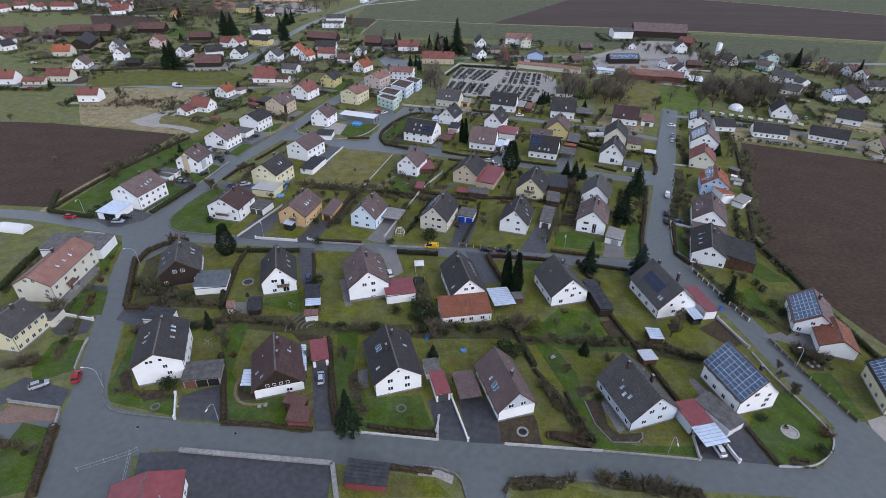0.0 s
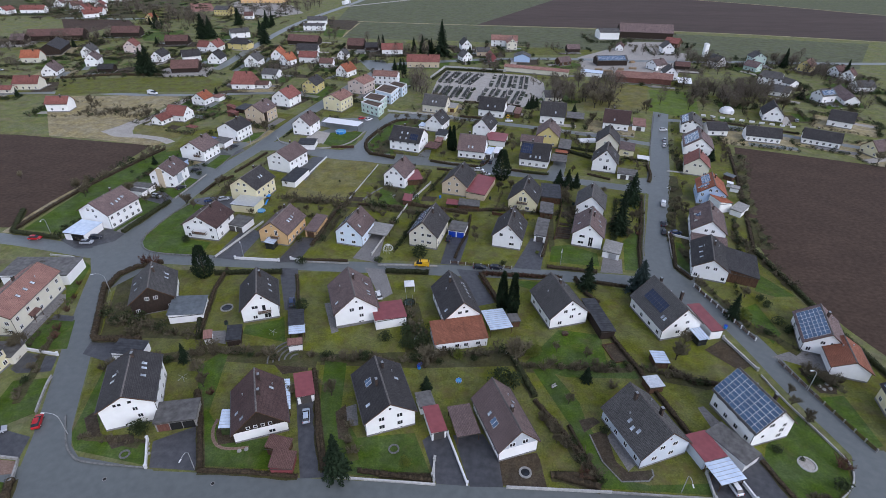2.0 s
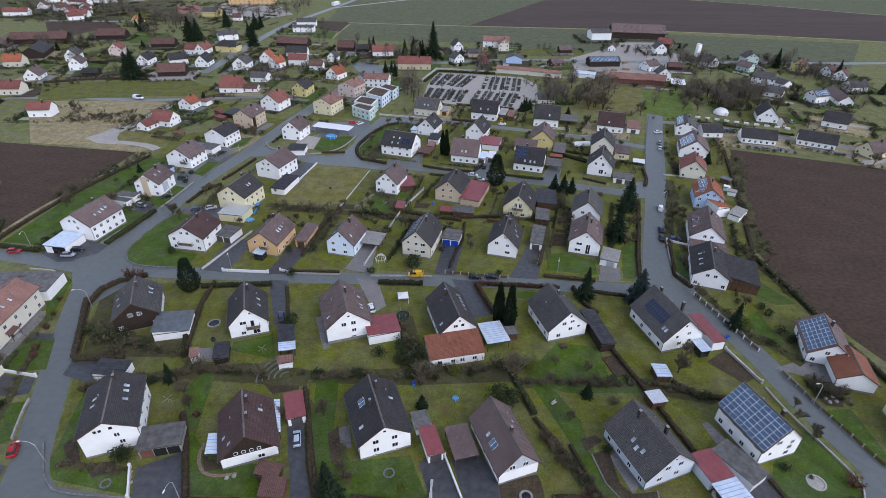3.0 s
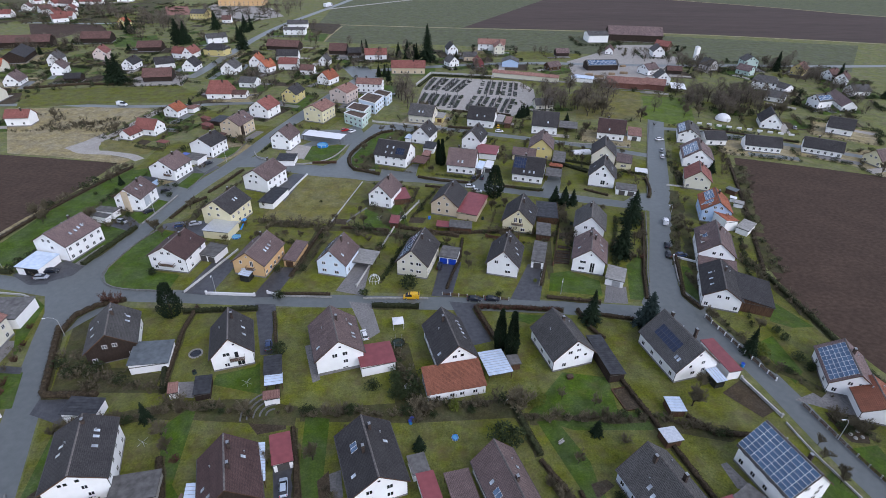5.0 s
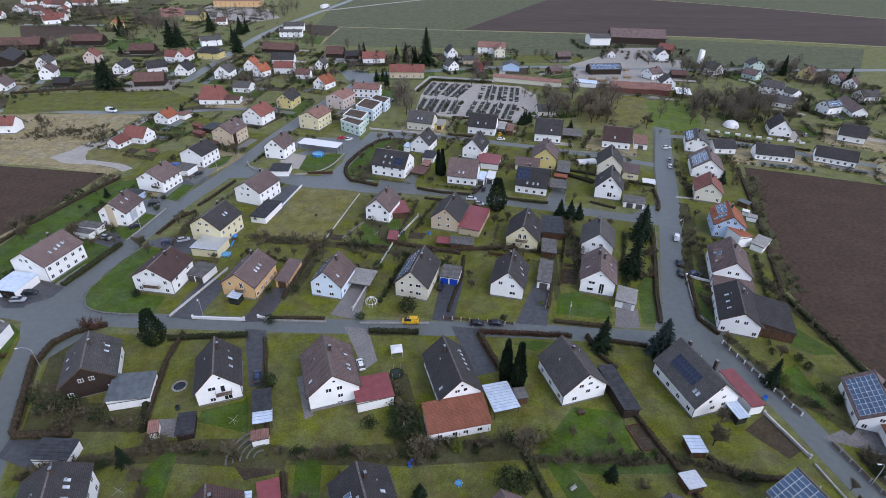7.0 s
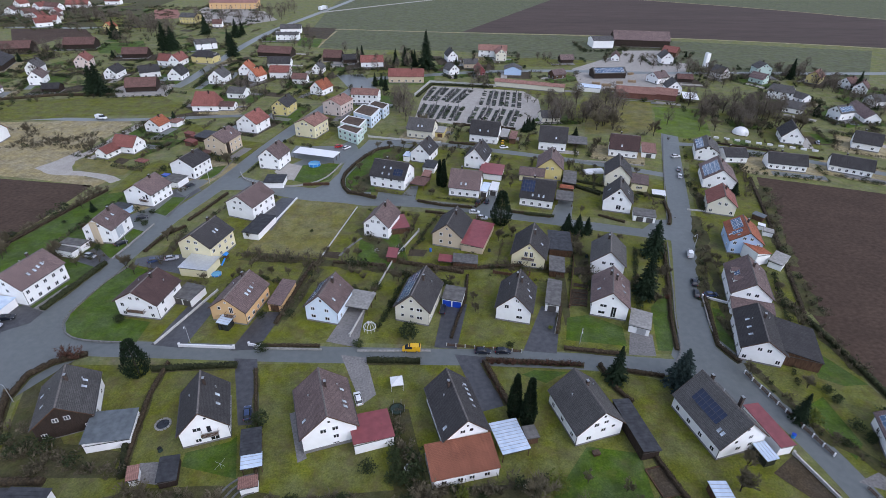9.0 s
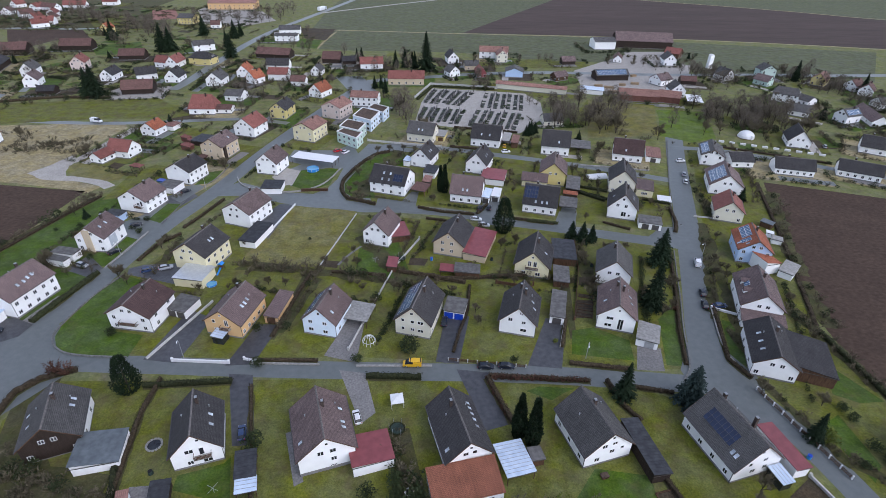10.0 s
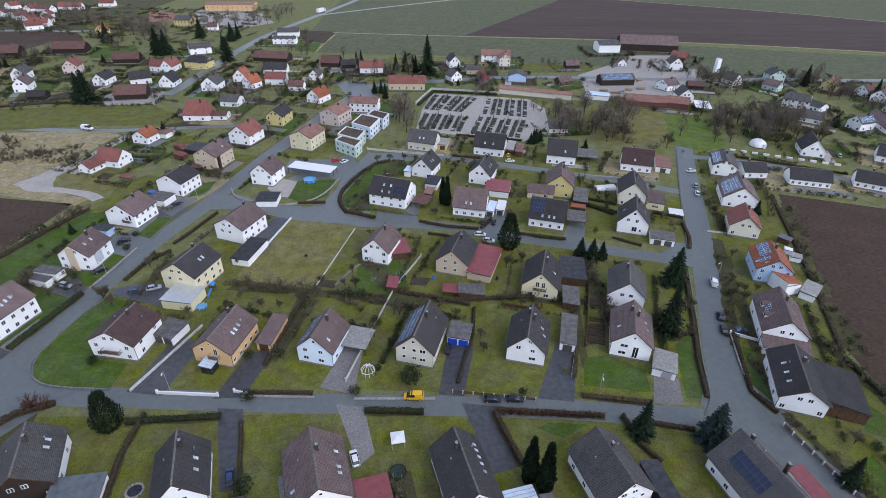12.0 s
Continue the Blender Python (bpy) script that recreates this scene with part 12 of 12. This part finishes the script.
for tx, ty, th in ((-29.0, 95.8, 6), (26.3, 95.4, 4), (21.8, 84.3, 3.5), (78.3, 96.6, 4), (79.8, 92.4, 4), (56.7, 111.2, 6), (56.5, 110.9, 6.5), (-62.4, 100.7, 6), (-59.8, 97.2, 5.5), (-97.5, 204.3, 5), (-96.9, 208.2, 4.5), (-103.3, 187.4, 6), (-99.3, 184.3, 4.5), (-139.8, 227.6, 4.5), (-138.9, 238.7, 4.5), (-119.7, 188.5, 4), (-30.7, 194.9, 5), (-17.9, 182.0, 4.5), (-34.0, 194.9, 4), (-13.7, 210.2, 3.5), (6.2, 171.9, 4), (6.6, 166.6, 4), (67.0, 184.1, 6), (63.5, 173.5, 5), (50.9, 227.0, 3.5), (100.2, 177.2, 4.5), (17.0, 205.8, 5.5), (-64.0, 188.5, 3), (-56.5, 184.7, 3.5), (-51.2, 184.1, 3.5),):
    plant("bare_tree", tx, ty, th)
for tx, ty, th in ((7.6, 146.2, 1.2), (9.5, 146.1, 1.4), (11.3, 146.1, 1.6), (13.2, 146.0, 1.3), (15.0, 145.9, 1.5), (16.9, 145.9, 1.2), (18.7, 145.8, 1.4), (20.6, 145.7, 1.6), (22.4, 145.7, 1.3), (24.2, 145.6, 1.5), (26.1, 145.5, 1.2), (27.9, 145.5, 1.4), (29.7, 145.4, 1.6), (31.6, 145.4, 1.3),):
    plant("red_bush", tx, ty, th)
for tx, ty, th in ((8.3, 144.2, 1.1), (8.8, 142.6, 1.4), (9.3, 141.0, 1.3), (9.8, 139.5, 1.2), (10.3, 137.9, 1.1), (10.8, 136.4, 1.4), (11.3, 134.9, 1.3),):
    plant("red_bush", tx, ty, th)
for tx, ty, th in ((-98.9, 147.6, 3.4), (-96.0, 147.2, 2.8),):
    plant("red_bush", tx, ty, th)
for tx, ty, th in ((-106.9, 115.8, 1.9), (-105.6, 112.6, 1.6), (-109.2, 123.5, 1.5), (-110.9, 129.3, 1.5), (-113.6, 136.0, 1.4)):
    plant("red_bush", tx, ty, th)
for tx, ty, th in ((-60.9, 193.2, 1.8), (-54.4, 191.9, 2.2), (-63.8, 191.8, 1.6), (-31.5, 186.2, 2), (-27.6, 183.1, 2), (-29.4, 185.6, 1.6), (-42.9, 189.3, 1.8), (-46.9, 189.3, 1.6), (37.8, 100.7, 2),):
    plant("twig_bush", tx, ty, th)
for tx, ty in ((21.5, 65.7), (22.1, 65.5), (20.4, 65.5), (-4.6, 65.6), (-2.3, 65.3),):
    rock(tx, ty)
for tx, ty in ((-65.3, 98.8), (-48.7, 115.8), (-25.0, 197.1),):
    rotary_dryer(tx, ty)
for tx, ty in ((-69.7, 72.6), (-47.9, 72.4), (86.2, 223.8), (-83.7, 188.9),):
    manhole_cover(tx, ty)
for tx, ty in ((-10.4, 115.5), (-10.2, 115.8), (-25.5, 169.5),):
    garden_table(tx, ty)
for tx, ty in ((-9.1, 105.3), (-8.8, 106.0), (-6.7, 198.8), (74.5, 123.8),):
    rain_barrel(tx, ty)
for tx, ty in ((13.7, 111.3), (13.8, 111.5), (23.9, 100.1),):
    bench(tx, ty)
for tx, ty in ((29.5, 119.3), (48.5, 86.2), (5.8, 196.0), (-83.7, 185.1),):
    wood_stack(tx, ty)
for tx, ty in ((-63.0, 120.0), (-3.0, 205.6), (13.2, 199.0), (45.7, 195.8),):
    compost_bin(tx, ty)
for tx, ty in ((90.8, 103.9), (90.8, 102.3), (89.1, 102.1), (88.7, 103.1), (-65.2, 80.9), (-64.7, 79.7), (-64.0, 78.6), (-44.0, 80.5), (-45.3, 80.0),):
    rock(tx, ty)
shed(117.7, 222.9, -48, 4.4, 3.3, 2.2, "slate_sheet", "wood", "small shed with a blue-grey roof", "garage", 0.2)
shed(114.9, 215.8, -29, 2.6, 2.3, 1.9, "white_paint", "white", "small white greenhouse by the field", "garage", 0.2)
shed(115.1, 211.5, -27, 3.7, 3.3, 2, "concrete", "white", "pale greenhouse by the field", "garage", 0.2)
shed(-11.6, 249.0, -19, 6.4, 7.8, 2.6, "rust", "wood", "open carport with a brown-red roof", "garage", 0.2, open_front=True)
shed(48.9, 244.9, -14, 5.8, 3.4, 2.5, "orange_roof", "wood", "wooden shed with an orange roof", "shed", 0.2)
shed(-113.0, 249.0, -14, 7.6, 7.0, 2.9, "felt", "white", "white garage with a grey flat roof", "garage", 0.2)
shed(-122.8, 224.7, 77, 4.5, 6.6, 2.9, "dark_felt", "blue", "pale blue garage with a dark flat roof", "garage", 0.2)
shed(-135.8, 268.2, -14, 5.0, 3.4, 2.3, "red", "wood", "open garden pergola with red tiles", "pergola", 0.4, open_front=True)
shed(-128.6, 303.4, -16, 4.2, 3.6, 2.3, "red", "barn_red", "little red wooden garden shed", "shed", 0.6)
shed(-125.0, 300.0, -16, 2.6, 2.6, 2.0, "red", "barn_red", "tiny red wooden garden shed", "shed", 0.5)
shed(-123.7, 292.6, -16, 5.0, 4.0, 2.4, "red", "barn_red", "red wooden summer house with red tiles", "summer house", 0.7)
shed(-119.0, 301.0, -14, 8.4, 9.5, 2.5, "dark_felt", "dark_wood", "broad dark garden shed with a felt roof", "shed", 0.4)
shed(-142.6, 320.6, -14, 6.2, 7.0, 2.6, "pinkish", "white", "white garage with a pale red roof", "garage", 0.3)
shed(-110.9, 278.2, -15, 3.4, 3.4, 2.7, "rust", "wood", "small porch with a red-brown roof", "porch", 0.4, open_front=True)
shed(-120.6, 256.6, -16, 3.0, 2.4, 0.9, "blue_paint", "plastic_blue", "low blue garden pool under a cover", "covered pool", 0.05)
shed(-125.6, 198.8, 79, 4.1, 8.1, 2.9, "felt", "white", "white garage with a grey flat roof", "garage", 0.2)
shed(-125.9, 194.8, 75, 3.0, 7.0, 2.7, "felt", "white", "small white garage with a mossy roof", "garage", 0.2)
timber_pile(102.8, 409.3, -10, 5)
timber_pile(108.8, 405.2, -10, 6)
timber_pile(119.6, 411.9, -10, 4)
timber_pile(134.5, 435.7, 20, 4)
timber_pile(129.2, 415.4, -10, 5)
timber_pile(108.5, 395.2, -8, 6)
shed(94.4, 394.6, -16, 15.0, 8.6, 3, "blue_sheet", "white", "long low building with a pale blue roof", "garage", 0.2)
shed(152.1, 374.1, -16, 9.1, 15.5, 3.2, "white_paint", "wood", "open farm shelter with a pale roof", "garage", 0.2, open_front=True)
for tx, ty, th in ((43.7, 317.4, 7.5), (40.9, 315.4, 6), (46.1, 319.3, 6.5), (-23.9, 465.2, 9), (-30.6, 477.3, 8),):
    plant("young_spruce", tx, ty, th)
for tx, ty, th in ((10.9, 351.4, 2.2), (-7.4, 372.6, 1.6), (34.9, 361.7, 1.8), (21.7, 334.4, 1.6), (1.7, 346.6, 1.5), (42.7, 339.2, 2),):
    plant("bush", tx, ty, th)
